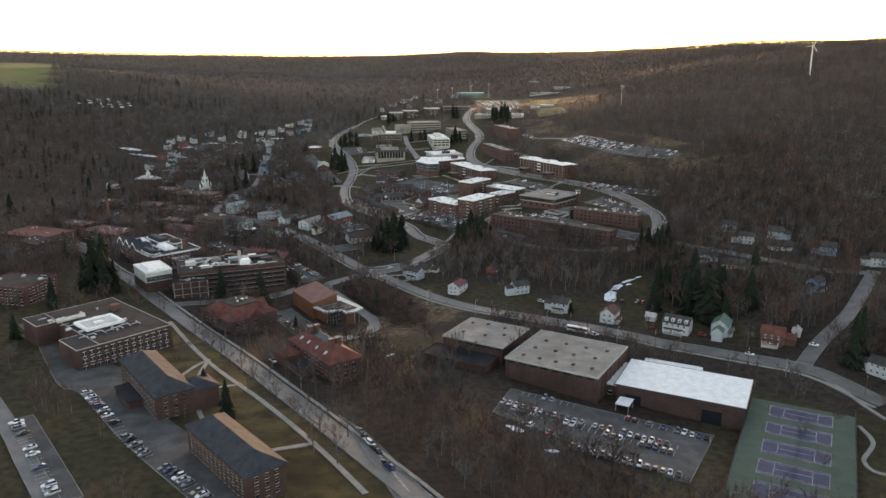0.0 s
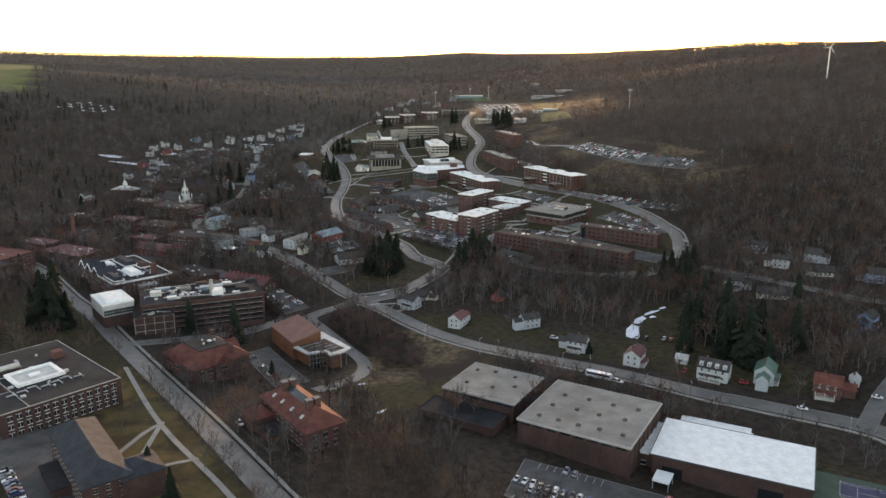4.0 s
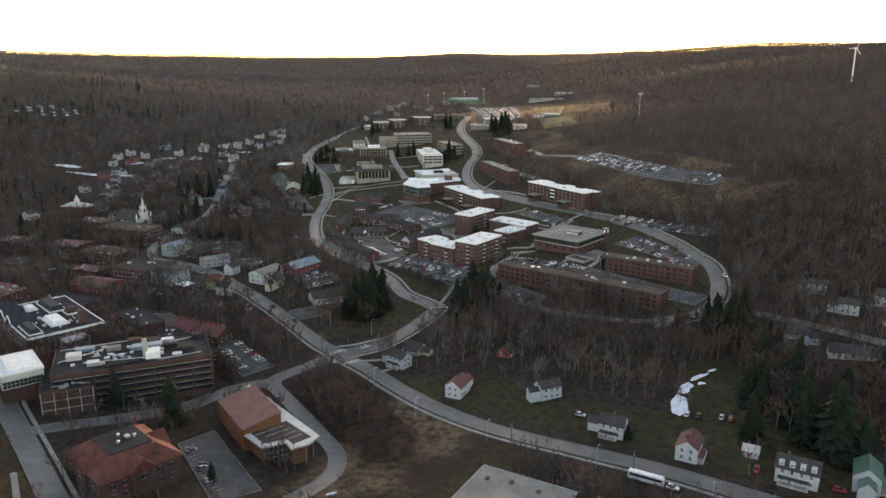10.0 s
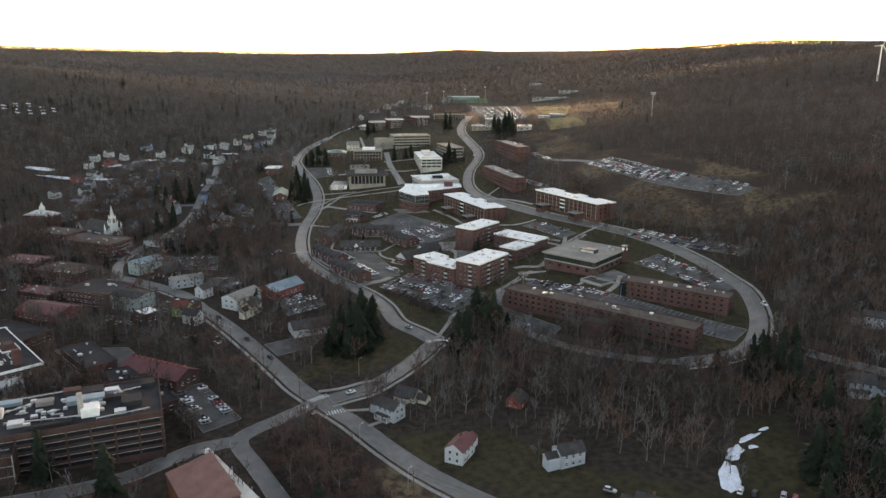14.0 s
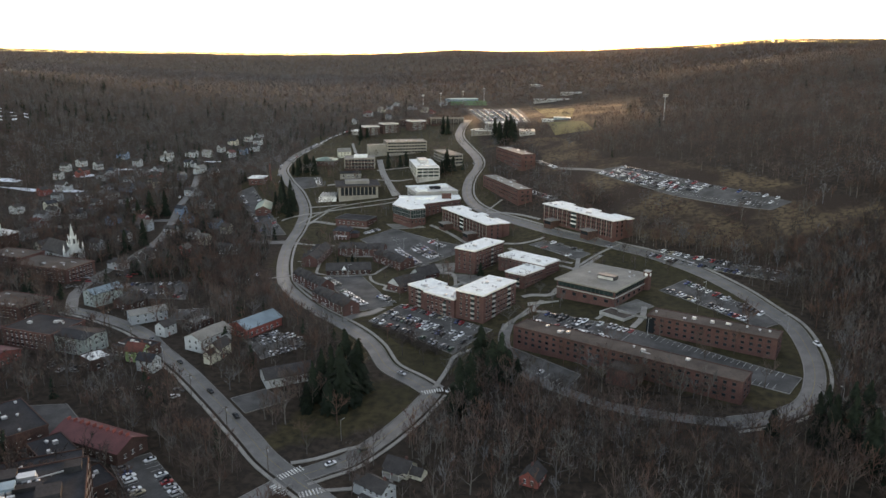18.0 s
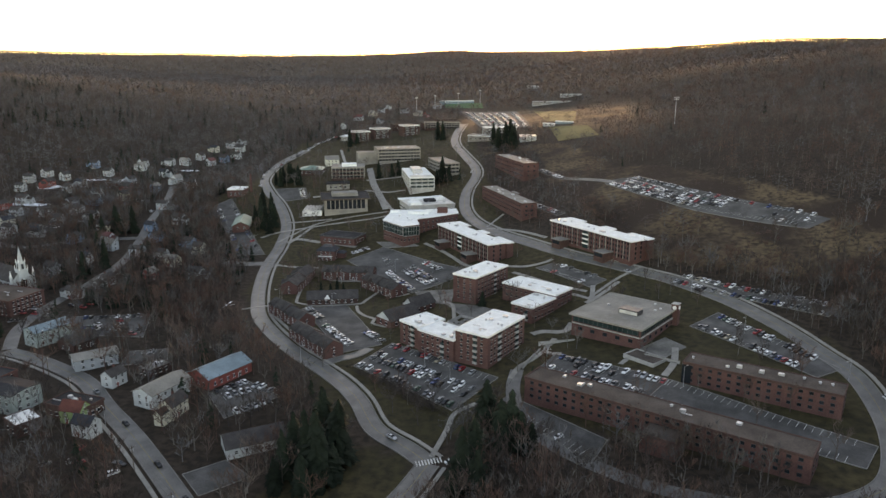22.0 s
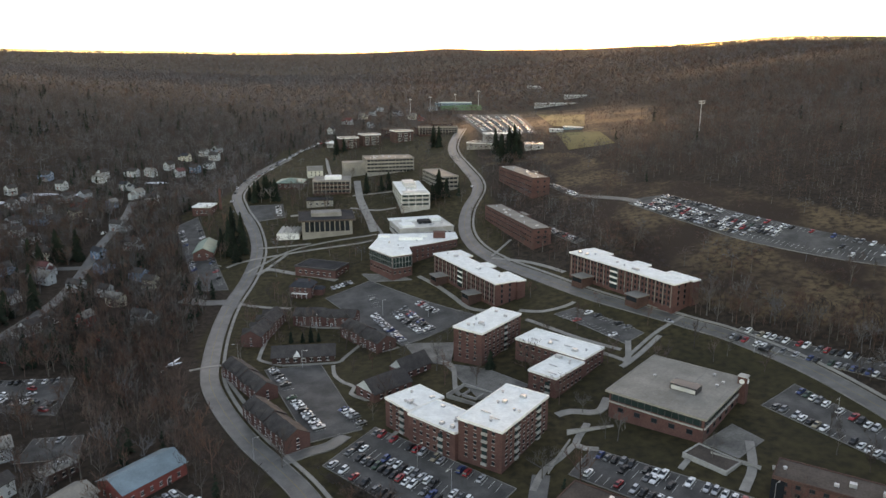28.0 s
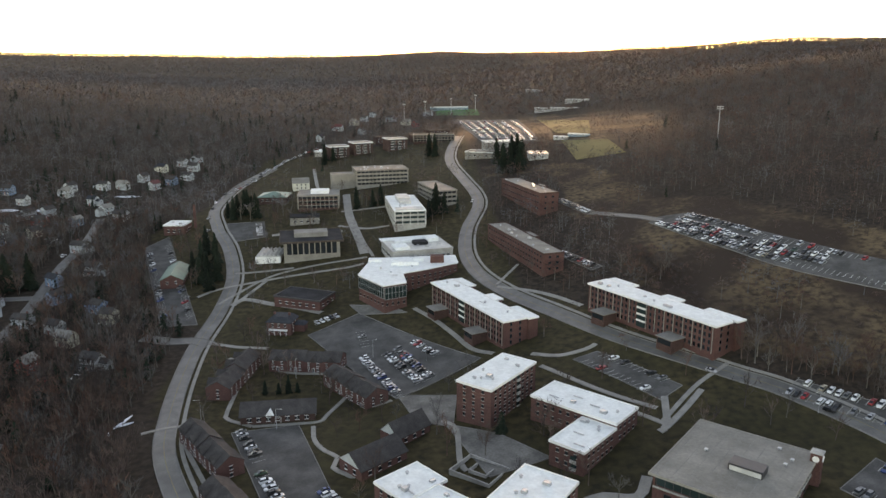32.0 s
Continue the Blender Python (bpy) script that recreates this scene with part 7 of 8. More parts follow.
def fill_lots():
    rng = random.Random(3)
    names = [n for n, _ in CAR_COLORS]
    for name, c in LOTS:
        if name not in ROWS:
            continue
        rows, share, (v0, v1), single = ROWS[name]
        along = Vector(c[2]) - Vector(c[1])
        long = (math.dist(c[1], c[2]) + math.dist(c[0], c[3])) / 2
        across = math.degrees(math.atan2(c[1][1] - c[0][1], c[1][0] - c[0][0]))
        n = int(long * (v1 - v0) / 2.75)
        lines, places = [], []
        for u in rows:
            for k in range(n):
                v = v0 + (v1 - v0) * (k + 0.5) / n
                x, y = quad_point(c, u, v)
                d = Vector((math.cos(radians(across)), math.sin(radians(across))))
                e = Vector(quad_point(c, u, v0 + (v1 - v0) * k / n))
                lines.append((e - d * 2.4, e + d * 2.4))
                if rng.random() < share:
                    kind = rng.choices(("saloon", "wagon", "pickup"), (50, 38, 12))[0]
                    color = rng.choices(names, CAR_SHARE)[0]
                    m = stand(x + rng.uniform(-0.15, 0.15), y + rng.uniform(-0.15, 0.15), across + rng.choice((0, 180)) + rng.uniform(-2, 2))
                    if single:
                        car(kind, color, m)
                    else:
                        places.append((kind, color, m))
        if places:
            far_cars("far_car_rows", places)
        stall_lines(name, lines)


fill_lots()
fill_rows()
for x, y, a, kind, color in ((-119, 594, -49, "saloon", "black"), (-142, 622, -49, "saloon", "grey"), (-97, 566, -50, "saloon", "black"), (-81, 546, -50, "saloon", "black"), (-14, 583, -40, "saloon", "silver"), (178, 583, -80, "wagon", "white"), (-38, 513, 35, "saloon", "white"),
                             (-27, 522, 50, "saloon", "dark green"), (148, 705, -42, "wagon", "black"), (118, 738, -45, "saloon", "silver"), (45, 1020, 80, "saloon", "white"), (104, 429, 60, "wagon", "white"),
                             (108, 427, 60, "saloon", "black"), (117, 425, 60, "saloon", "silver"), (120, 423, 60, "wagon", "red"), (116, 388, 62, "pickup", "red"), (155, 350, -32, "saloon", "white"),
                             (139, 374, -30, "wagon", "red"), (-146, 985, 70, "saloon", "white"), (-149, 1000, 70, "wagon", "grey"), (-156, 1030, 75, "saloon", "silver"), (-160, 1060, 85, "saloon", "black"),
                             (-164, 1085, 88, "wagon", "white"), (-164, 1100, 88, "saloon", "grey"), (-150, 1165, 65, "saloon", "silver"), (-145, 1180, 65, "wagon", "black"), (8, 566, 30, "saloon", "white"),
                             (82, 378, -30, "wagon", "white"), (-80, 326, -52, "saloon", "grey"), (-78, 316, -52, "wagon", "white"), (188, 352, -40, "saloon", "white"), (60, 432, -30, "wagon", "silver")):
    car(kind, color, stand(x, y, a, 0.26))

ROADSIDE = random.Random(21)
far_cars("far_car_rows", [("saloon", ROADSIDE.choice(("white", "silver", "grey", "black")), stand(-143 + 41 * k / 22 + ROADSIDE.uniform(-1, 1) - 4, 1190 + 106 * k / 22 + 1.5, 68)) for k in range(23) if ROADSIDE.random() < 0.8])


KERBSIDE = [(-164, 1120), (-153, 1152), (-143, 1194), (-135, 1226), (-124, 1250), (-112, 1274), (-97, 1301)]
far_cars("far_car_rows", [(ROADSIDE.choice(("saloon", "wagon")), ROADSIDE.choice(("white", "silver", "grey", "black", "red")), stand(ax + (bx - ax) * k / 6 + ROADSIDE.uniform(-3, 3), ay + (by - ay) * k / 6, math.degrees(math.atan2(by - ay, bx - ax))))
                          for (ax, ay), (bx, by) in zip(KERBSIDE, KERBSIDE[1:]) for k in range(6) if ROADSIDE.random() < 0.75])
YARDS = random.Random(33)
far_cars("far_car_rows", [(YARDS.choice(("saloon", "wagon", "pickup")), YARDS.choice(("white", "silver", "grey", "black", "red")), stand(x + YARDS.uniform(-9, 9), y + YARDS.uniform(-7, 7), YARDS.choice((-20, 70, 160, 40))))
                          for x, y in [(-230, 735), (-205, 745), (-222, 720), (-160, 700), (-170, 712), (-255, 640), (-262, 650), (-215, 645), (-300, 925), (-312, 915), (-290, 940), (-330, 880), (-345, 1000), (-290, 1000), (-265, 1000), (-160, 585), (-175, 590), (-118, 560), (-128, 570), (-245, 960), (-150, 790), (-172, 782), (-200, 800)] for _ in range(3)])


# ---- trees ----
def sliver(p, q, w, rng):
    """A thin triangle from p (width w) to q."""
    d = q - p
    s = np.cross(d, rng.normal(size=3))
    s *= w / 2 / max(np.linalg.norm(s), 1e-6)
    return [p - s, p + s, q]


def bare_tree(seed, limbs, branches, twigs, width, length, wide=0.3):
    """Corners of the triangles of a leafless tree 1 high: trunk, rising limbs, their branches and a spray of upright twigs."""
    rng = np.random.default_rng(seed)
    out = []
    lean = rng.normal(size=2) * 0.03
    top = np.array([lean[0], lean[1], 0.8])
    for k in range(3):
        a, b = 2 * math.pi * k / 3, 2 * math.pi * (k + 1) / 3
        out += [np.array([math.cos(a), math.sin(a), 0]) * 0.017, np.array([math.cos(b), math.sin(b), 0]) * 0.017, top]
    rods = [(top * 0.5, top)]
    turn = rng.uniform(0, 6.3)
    for k in range(limbs):
        z = rng.uniform(0.22, 0.55)
        a = turn + k * 2.4 + rng.uniform(-0.5, 0.5)
        reach = wide * rng.uniform(0.55, 1.0)
        p = top * (z / 0.8)
        q = p + np.array([math.cos(a) * reach, math.sin(a) * reach, rng.uniform(0.22, 0.42)])
        out += sliver(p, q, 0.017, rng)
        rods.append((p, q))
    arms = list(rods)
    for k in range(branches):
        p, q = rods[rng.integers(len(rods))]
        u = rng.uniform(0.35, 0.95)
        c = p + (q - p) * u
        d = (q - p) / np.linalg.norm(q - p) * 0.6 + rng.normal(size=3) * 0.45 + np.array([0, 0, 0.45])
        e = c + d / np.linalg.norm(d) * rng.uniform(0.12, 0.24)
        e[2] = min(e[2], 1.0)
        out += sliver(c, e, max(0.011, width), rng)
        arms.append((c, e))
    for k in range(twigs):
        p, q = arms[rng.integers(len(arms))]
        c = p + (q - p) * rng.uniform(0.25, 1.05)
        d = (q - p) / np.linalg.norm(q - p) * 0.5 + rng.normal(size=3) * 0.42 + np.array([0, 0, 0.6])
        e = c + d / np.linalg.norm(d) * length * rng.uniform(0.5, 1.2)
        e[2] = min(e[2], 1.06)
        out += sliver(c, e, width, rng)
    return np.array(out)


def round_tree(seed, twigs, width, length, wide, flat=0.8):
    """Corners of the triangles of a leafless tree 1 high as it shows from afar: a trunk under a rounded, gappy haze of twigs."""
    rng = np.random.default_rng(seed)
    out = []
    for k in range(3):
        a, b = 2 * math.pi * k / 3, 2 * math.pi * (k + 1) / 3
        out += [np.array([math.cos(a), math.sin(a), 0]) * 0.015, np.array([math.cos(b), math.sin(b), 0]) * 0.015, np.array([0, 0, 0.8])]
    lobes = rng.normal(size=(4, 3)) * np.array([0.5, 0.5, 0.35])
    for k in range(twigs):
        d = rng.normal(size=3)
        d /= np.linalg.norm(d)
        r = rng.uniform(0.3, 1.0) ** 0.5
        c = lobes[k % 4] * 0.45 + d * r * 0.7
        s = np.array([c[0] * wide, c[1] * wide, 0.6 + c[2] * 0.36])
        e = d * 0.6 + rng.normal(size=3) * 0.8 + np.array([0, 0, 0.25])
        e[2] *= flat
        e *= length * rng.uniform(0.6, 1.2) / np.linalg.norm(e)
        across = np.cross(e, np.array([0, 0, 1.0]) + rng.normal(size=3) * flat)
        across *= width / 2 / max(np.linalg.norm(across), 1e-6)
        out += [s - across, s + across, s + e]
    return np.array(out)


def fir(seed, tiers, per, droop=0.1, slim=0.42):
    """Corners of the triangles of a conifer 1 high: a ragged spire of drooping boughs."""
    rng = np.random.default_rng(seed)
    out = []
    lobe, turn = rng.uniform(0.08, 0.22), rng.uniform(0, 6.3)
    for i in range(tiers):
        z = 0.07 + 0.91 * (i / tiers)
        r = 0.21 * (1 - z) ** 0.6 + 0.008
        for k in range(per):
            a = rng.uniform(0, 2 * math.pi)
            rr = r * rng.uniform(0.45, 1.25) * (1 + lobe * math.sin(2 * a + turn + 9 * z) + 0.12 * math.sin(23 * z + turn))
            w = slim * rr + 0.01
            z0 = z + rng.uniform(-0.04, 0.03)
            tip = np.array([math.cos(a) * rr, math.sin(a) * rr, z0 - droop * rr / 0.2 * rng.uniform(0.3, 1.1)])
            n = np.array([-math.sin(a), math.cos(a), 0])
            root = np.array([0, 0, z0 + 0.05])
            mid = root * 0.45 + tip * 0.55
            out += [root, mid - n * w * 0.6, tip, root, tip, mid + n * w * 0.6]
    return np.array(out)


def scatter(name, kinds, x, y, z, h, rng, palette, label, stems=0, shares=None):
    """One mesh of many trees: each of the kinds set up, turned and scaled at its places, in one of the palette's colours each."""
    parts, tone = [], []
    pick = rng.integers(len(kinds), size=len(x))
    roll = rng.uniform(size=len(x))
    if shares is None:
        hue = np.zeros(len(x), int)
    else:
        hue = (roll[:, None] > np.cumsum(shares, axis=1)).sum(axis=1).clip(0, len(palette) - 1)
    for k, shape in enumerate(kinds):
        sel = np.where(pick == k)[0]
        if not len(sel):
            continue
        a = rng.uniform(0, 2 * math.pi, len(sel))
        c, s = np.cos(a)[:, None], np.sin(a)[:, None]
        wide = (h[sel] * rng.uniform(0.85, 1.3, len(sel)))[:, None]
        px = (shape[None, :, 0] * c - shape[None, :, 1] * s) * wide + x[sel][:, None]
        py = (shape[None, :, 0] * s + shape[None, :, 1] * c) * wide + y[sel][:, None]
        pz = shape[None, :, 2] * h[sel][:, None] + z[sel][:, None]
        parts.append(np.stack([px, py, pz], -1).reshape(-1, 3))
        is_stem = np.arange(len(shape) // 3) < stems
        tone.append(np.where(is_stem[None, :] & (roll[sel][:, None] * 7 % 1 < 0.35), len(palette), hue[sel][:, None]).ravel())
    v = np.concatenate(parts)
    me = tri_mesh(name, v, np.arange(len(v)).reshape(-1, 3), *palette, BARK_PALE, index=np.concatenate(tone))
    return tagged(new(name, me), label, "trees", kind="stuff")


def spread(x0, x1, y0, y1, step, rng):
    gx, gy = np.meshgrid(np.arange(x0, x1, step), np.arange(y0, y1, step))
    gx = gx.ravel() + rng.uniform(-0.5, 0.5, gx.size) * step
    gy = gy.ravel() + rng.uniform(-0.5, 0.5, gy.size) * step
    return gx, gy


VILLAGE = [(-420, 480), (-110, 480), (-75, 540), (-75, 660), (-130, 760), (-200, 1060), (-420, 1000)]
FORECOURT = [(5, 290), (20, 270), (60, 240), (90, 222), (120, 240), (150, 290), (130, 330), (80, 340), (0, 330)]
HALLSIDE = [(3, 200), (-38, 247), (-91, 324), (-148, 397), (-120, 430), (-60, 400), (-40, 330), (-29, 257), (10, 200)]
THICKET = [(-35, 319), (-1, 335), (4, 290), (21, 260), (43, 237), (75, 219), (75, 150), (3, 150), (-29, 257)]
DOWNTOWN = [(-340, 480), (-215, 470), (-150, 520), (-100, 560), (-60, 560), (-70, 640), (-130, 700), (-180, 740), (-340, 720)]
GARDENS = [(-40, 470), (150, 355), (190, 400), (120, 470), (0, 510)]
SHRUB = [(-68, 474), (-57, 480), (-38, 474), (-22, 449), (-8, 416), (-10, 400), (-28, 401), (-42, 425), (-62, 455)]
CONIFERS = [
    (-218, 394, 18), (-219, 434, 21), (-215, 440, 20), (-208, 439, 22), (-200, 432, 20), (-204, 428, 19), (-212, 430, 21), (-94, 269, 13), (-80, 251, 12), (-209, 341, 14), (-109, 425, 15), (-136, 436, 13), (75, 412, 7), (-80, 380, 6),
    (-49, 569, 15), (-43, 562, 17), (-38, 556, 18), (-38, 578, 16), (-43, 583, 15), (-33, 569, 16), (-51, 560, 14), (-43, 550, 16), (-33, 558, 15), (-53, 552, 14),
    (11, 551, 15), (16, 558, 14), (22, 583, 14), (25, 580, 16), (28, 576, 15), (31, 573, 15), (34, 570, 14), (37, 566, 12), (27, 572, 13), (8, 543, 12), (16, 544, 12),
]
CONIFERS += [
    (147, 516, 13), (156, 515, 14), (160, 512, 13), (127, 515, 9), (140, 508, 13), (143, 503, 14), (149, 502, 14), (149, 488, 15), (152, 480, 16), (152, 467, 15), (156, 444, 18), (161, 482, 14),
    (140, 403, 20), (147, 404, 19), (152, 424, 18), (148, 394, 20), (143, 418, 18), (175, 403, 18), (166, 424, 17), (135, 429, 16), (132, 435, 14), (192, 439, 16), (123, 410, 17), (157, 392, 17), (196, 330, 18), (203, 338, 19),
]
CONIFERS += [
    (-138, 922, 14), (-130, 908, 15), (-122, 897, 14), (-130, 923, 15), (-121, 912, 15), (-136, 935, 14), (-128, 939, 14), (-139, 958, 13),
    (-135, 1037, 14), (-129, 1035, 13), (-125, 1039, 14), (-121, 1034, 13), (-43, 1034, 12), (-31, 1037, 12), (-25, 1041, 12), (12, 997, 14), (17, 1002, 15), (23, 1002, 14),
    (77, 1093, 16), (83, 1083, 17), (91, 1095, 16), (95, 1103, 15), (-87, 1212, 12),
]
CONIFERS += [
    (-65, 766, 5), (-59, 766, 5.5), (-55, 767, 5.5), (-51, 767, 5), (31, 714, 8),
    (-249, 891, 14), (-243, 904, 15), (-232, 908, 15), (-228, 808, 15), (-220, 822, 16), (-320, 735, 15), (-372, 772, 16), (-337, 741, 15), (-263, 905, 15), (-240, 859, 14), (-385, 648, 16), (-359, 671, 14),
]
CONIFERS += [
    (-89, 1231, 16), (-80, 1227, 15), (17, 1206, 14), (23, 1197, 15),
    (81, 1126, 17), (87, 1116, 18), (97, 1114, 17), (76, 1129, 16), (92, 1120, 18), (-141, 1030, 13), (-135, 1022, 14), (-127, 1035, 13), (-119, 1026, 12),
]
STREET_TREES = [(-77, 309), (-65, 289), (-53, 268), (-43, 252), (-34, 239), (-110, 351), (-95, 328), (-129, 375), (-44, 226), (-80, 280), (-56, 253), (-35, 219), (-122, 384),
                (84, 588), (110, 600), (121, 570), (150, 520), (40, 628), (-48, 644), (24, 700), (62, 668), (14, 755), (-14, 690), (96, 398), (109, 373), (55, 505), (60, 470)]
STREET_TREES += [(-30 - 0.66 * k + 5.2, 233 + 0.9 * k + 4.4) for k in range(0, 140, 13)] + [(-30 - 0.66 * k - 6.4, 233 + 0.9 * k - 5.0) for k in range(0, 140, 11)]
STREET_TREES += [(120, 861), (121, 847), (130, 854), (125, 824), (133, 835), (118, 825), (116, 838), (126, 845), (124, 856), (112, 850), (129, 830), (135, 846), (71, 1037), (85, 1004), (90, 881), (67, 870), (74, 950), (66, 960), (-40, 1046), (-33, 1036), (-27, 1037), (-36, 1040), (13, 1019), (19, 1009), (23, 1015), (17, 1004), (97, 630), (10, 1070), (-60, 1095), (-66, 1110), (-50, 1150), (-10, 1160), (0, 1180), (-40, 1190), (-66, 1200), (28, 1180),
                (-95, 1050), (-90, 1160), (-110, 1180), (-100, 960), (-92, 945), (-60, 950), (-20, 960), (-12, 900), (0, 905), (-60, 900), (52, 800), (60, 790), (46, 1120), (60, 1090), (100, 1060)]


VERGES = [  # mown verges: metres towards the south and the north of a road
    (26, 11, [(-20, 462), (14, 430), (57, 403), (101, 378), (140, 355), (182, 326), (192, 290)]),
    (15, 9, [(-18, 466), (-50, 504), (-72, 531), (-112, 584), (-153, 635), (-208, 674)]),
    (15, 10, [(1, 568), (-21, 590), (-39, 629), (-79, 688), (-99, 743), (-106, 790), (-107, 870), (-125, 962), (-158, 1060)]),
    (14, 10, [(-48, 511), (-14, 542), (1, 568)]),
    (10, 10, [(115, 524), (149, 534), (174, 575), (176, 625), (157, 691), (123, 738)]),
]
VERGES += [
    (11, 9, [(-56, 505), (-77, 471), (-49, 424), (-40, 390), (-57, 363)]),
    (14, 9, [(-160, 409), (-126, 428), (-109, 441), (-77, 471)]),
    (9, 9, [(-266, 533), (-197, 454), (-121, 362), (-38, 247), (3, 200)]),
    (12, 8, [(-208, 676), (-222, 738), (-214, 830), (-221, 893), (-234, 993)]),
]


def density(px, py):
    """Share of full woodland at arrays of points."""
    d = np.ones(px.shape)
    lawn, meadow, field, gold = cover(px, py)
    d[inside(px, py, VILLAGE)] = 1.0
    d[inside(px, py, GARDENS)] = 0.42
    d[inside(px, py, DOWNTOWN)] = 0.7
    d[inside(px, py, HALLSIDE)] = 0.35
    d[inside(px, py, THICKET)] = 1.0
    d[meadow > 0] = np.where(np.sin(px[meadow > 0] * 0.06 + 2 * np.sin(py[meadow > 0] * 0.03)) > 0.55, 0.22, 0.03)
    d[(lawn > 0) | (gold > 0)] = 0.02
    d[inside(px, py, LAWNS[0])] = np.where(py[inside(px, py, LAWNS[0])] > 880, 0.2, 0.09)
    d[inside(px, py, LAWNS[6])] = 0.14
    d[field > 0] = 0
    for p in PLAYGROUNDS:
        d[inside(px, py, p)] = 0
    for wide_near, wide_far, line in VERGES:
        for (ax, ay), (bx, by) in zip(line, line[1:]):
            k = np.clip(((px - ax) * (bx - ax) + (py - ay) * (by - ay)) / ((bx - ax) ** 2 + (by - ay) ** 2), 0, 1)
            away = np.hypot(px - ax - k * (bx - ax), py - ay - k * (by - ay))
            d[away < np.where(py < ay + k * (by - ay), wide_near, wide_far)] *= 0.03
    d[inside(px, py, FORECOURT)] = 0
    d[taken(px, py)] = 0
    return d


def as_mesh(name, shape, height, wide, material, cut=0):
    v = shape * np.array([wide, wide, height])
    return tri_mesh(name, v[cut:], np.arange(len(v) - cut).reshape(-1, 3), material)


def trunk_mesh(height, r, material):
    bm = bmesh.new()
    cyl(bm, 0, 0, -0.5, height * 0.4, r, r * 0.7, 6)
    cyl(bm, 0, 0, height * 0.4, height * 0.75, r * 0.7, r * 0.25, 6)
    me = bpy.data.meshes.new("trunk")
    bm.to_mesh(me)
    bm.free()
    me.materials.append(material)
    return me


def tree_things():
    """Firs and street trees one by one, each with its trunk and crown."""
    rng = random.Random(8)
    firs = []
    for k in range(5):
        ob = new("fir_tree")
        ob.empty_display_size = 0.5
        tagged(ob, "dark green fir tree with ragged drooping boughs", "tree", "fir trees")
        part("trunk", trunk_mesh(10, 0.22, WOOD_POLE), None, ob)
        part("crown", as_mesh("crown", fir(70 + k, 36, 15), 13.5, 13.5, NEEDLES), None, ob)
        firs.append(ob)
    used = set()
    for x, y, h in CONIFERS:
        k = rng.randrange(5)
        s = h / 13.5
        m = Matrix.Translation((x, y, lvl(x, y))) @ pose(0, 0, 0, rng.uniform(-2, 2), rng.uniform(-2, 2), rng.uniform(0, 360)) @ Matrix.Diagonal((s * rng.uniform(0.95, 1.3), s * rng.uniform(0.95, 1.3), s, 1))
        if k in used:
            copy_thing(firs[k], m)
        else:
            firs[k].matrix_basis = m
            used.add(k)
    bare = []
    for k in range(6):
        ob = new("bare_tree")
        ob.empty_display_size = 0.5
        tagged(ob, "leafless broad-crowned tree with fine grey-brown twigs", "tree", "bare trees")
        part("trunk", trunk_mesh(8, 0.2, BARK_PALE), None, ob)
        part("crown", as_mesh("crown", bare_tree(90 + k, 9, 44, 210, 0.007, 0.14, 0.32), 10.5, 12.0, (BARK, BARK_GREY, BARK_DARK, BARK_RED, BARK, BARK_GREY)[k], 9), None, ob)
        bare.append(ob)
    used = set()
    for x, y in STREET_TREES + PICKED:
        k = rng.randrange(6)
        s = rng.uniform(0.75, 1.3)
        m = Matrix.Translation((x, y, lvl(x, y))) @ pose(0, 0, 0, 0, 0, rng.uniform(0, 360)) @ Matrix.Diagonal((s, s, s * rng.uniform(0.9, 1.15), 1))
        if k in used:
            copy_thing(bare[k], m)
        else:
            bare[k].matrix_basis = m
            used.add(k)


PICKED = []


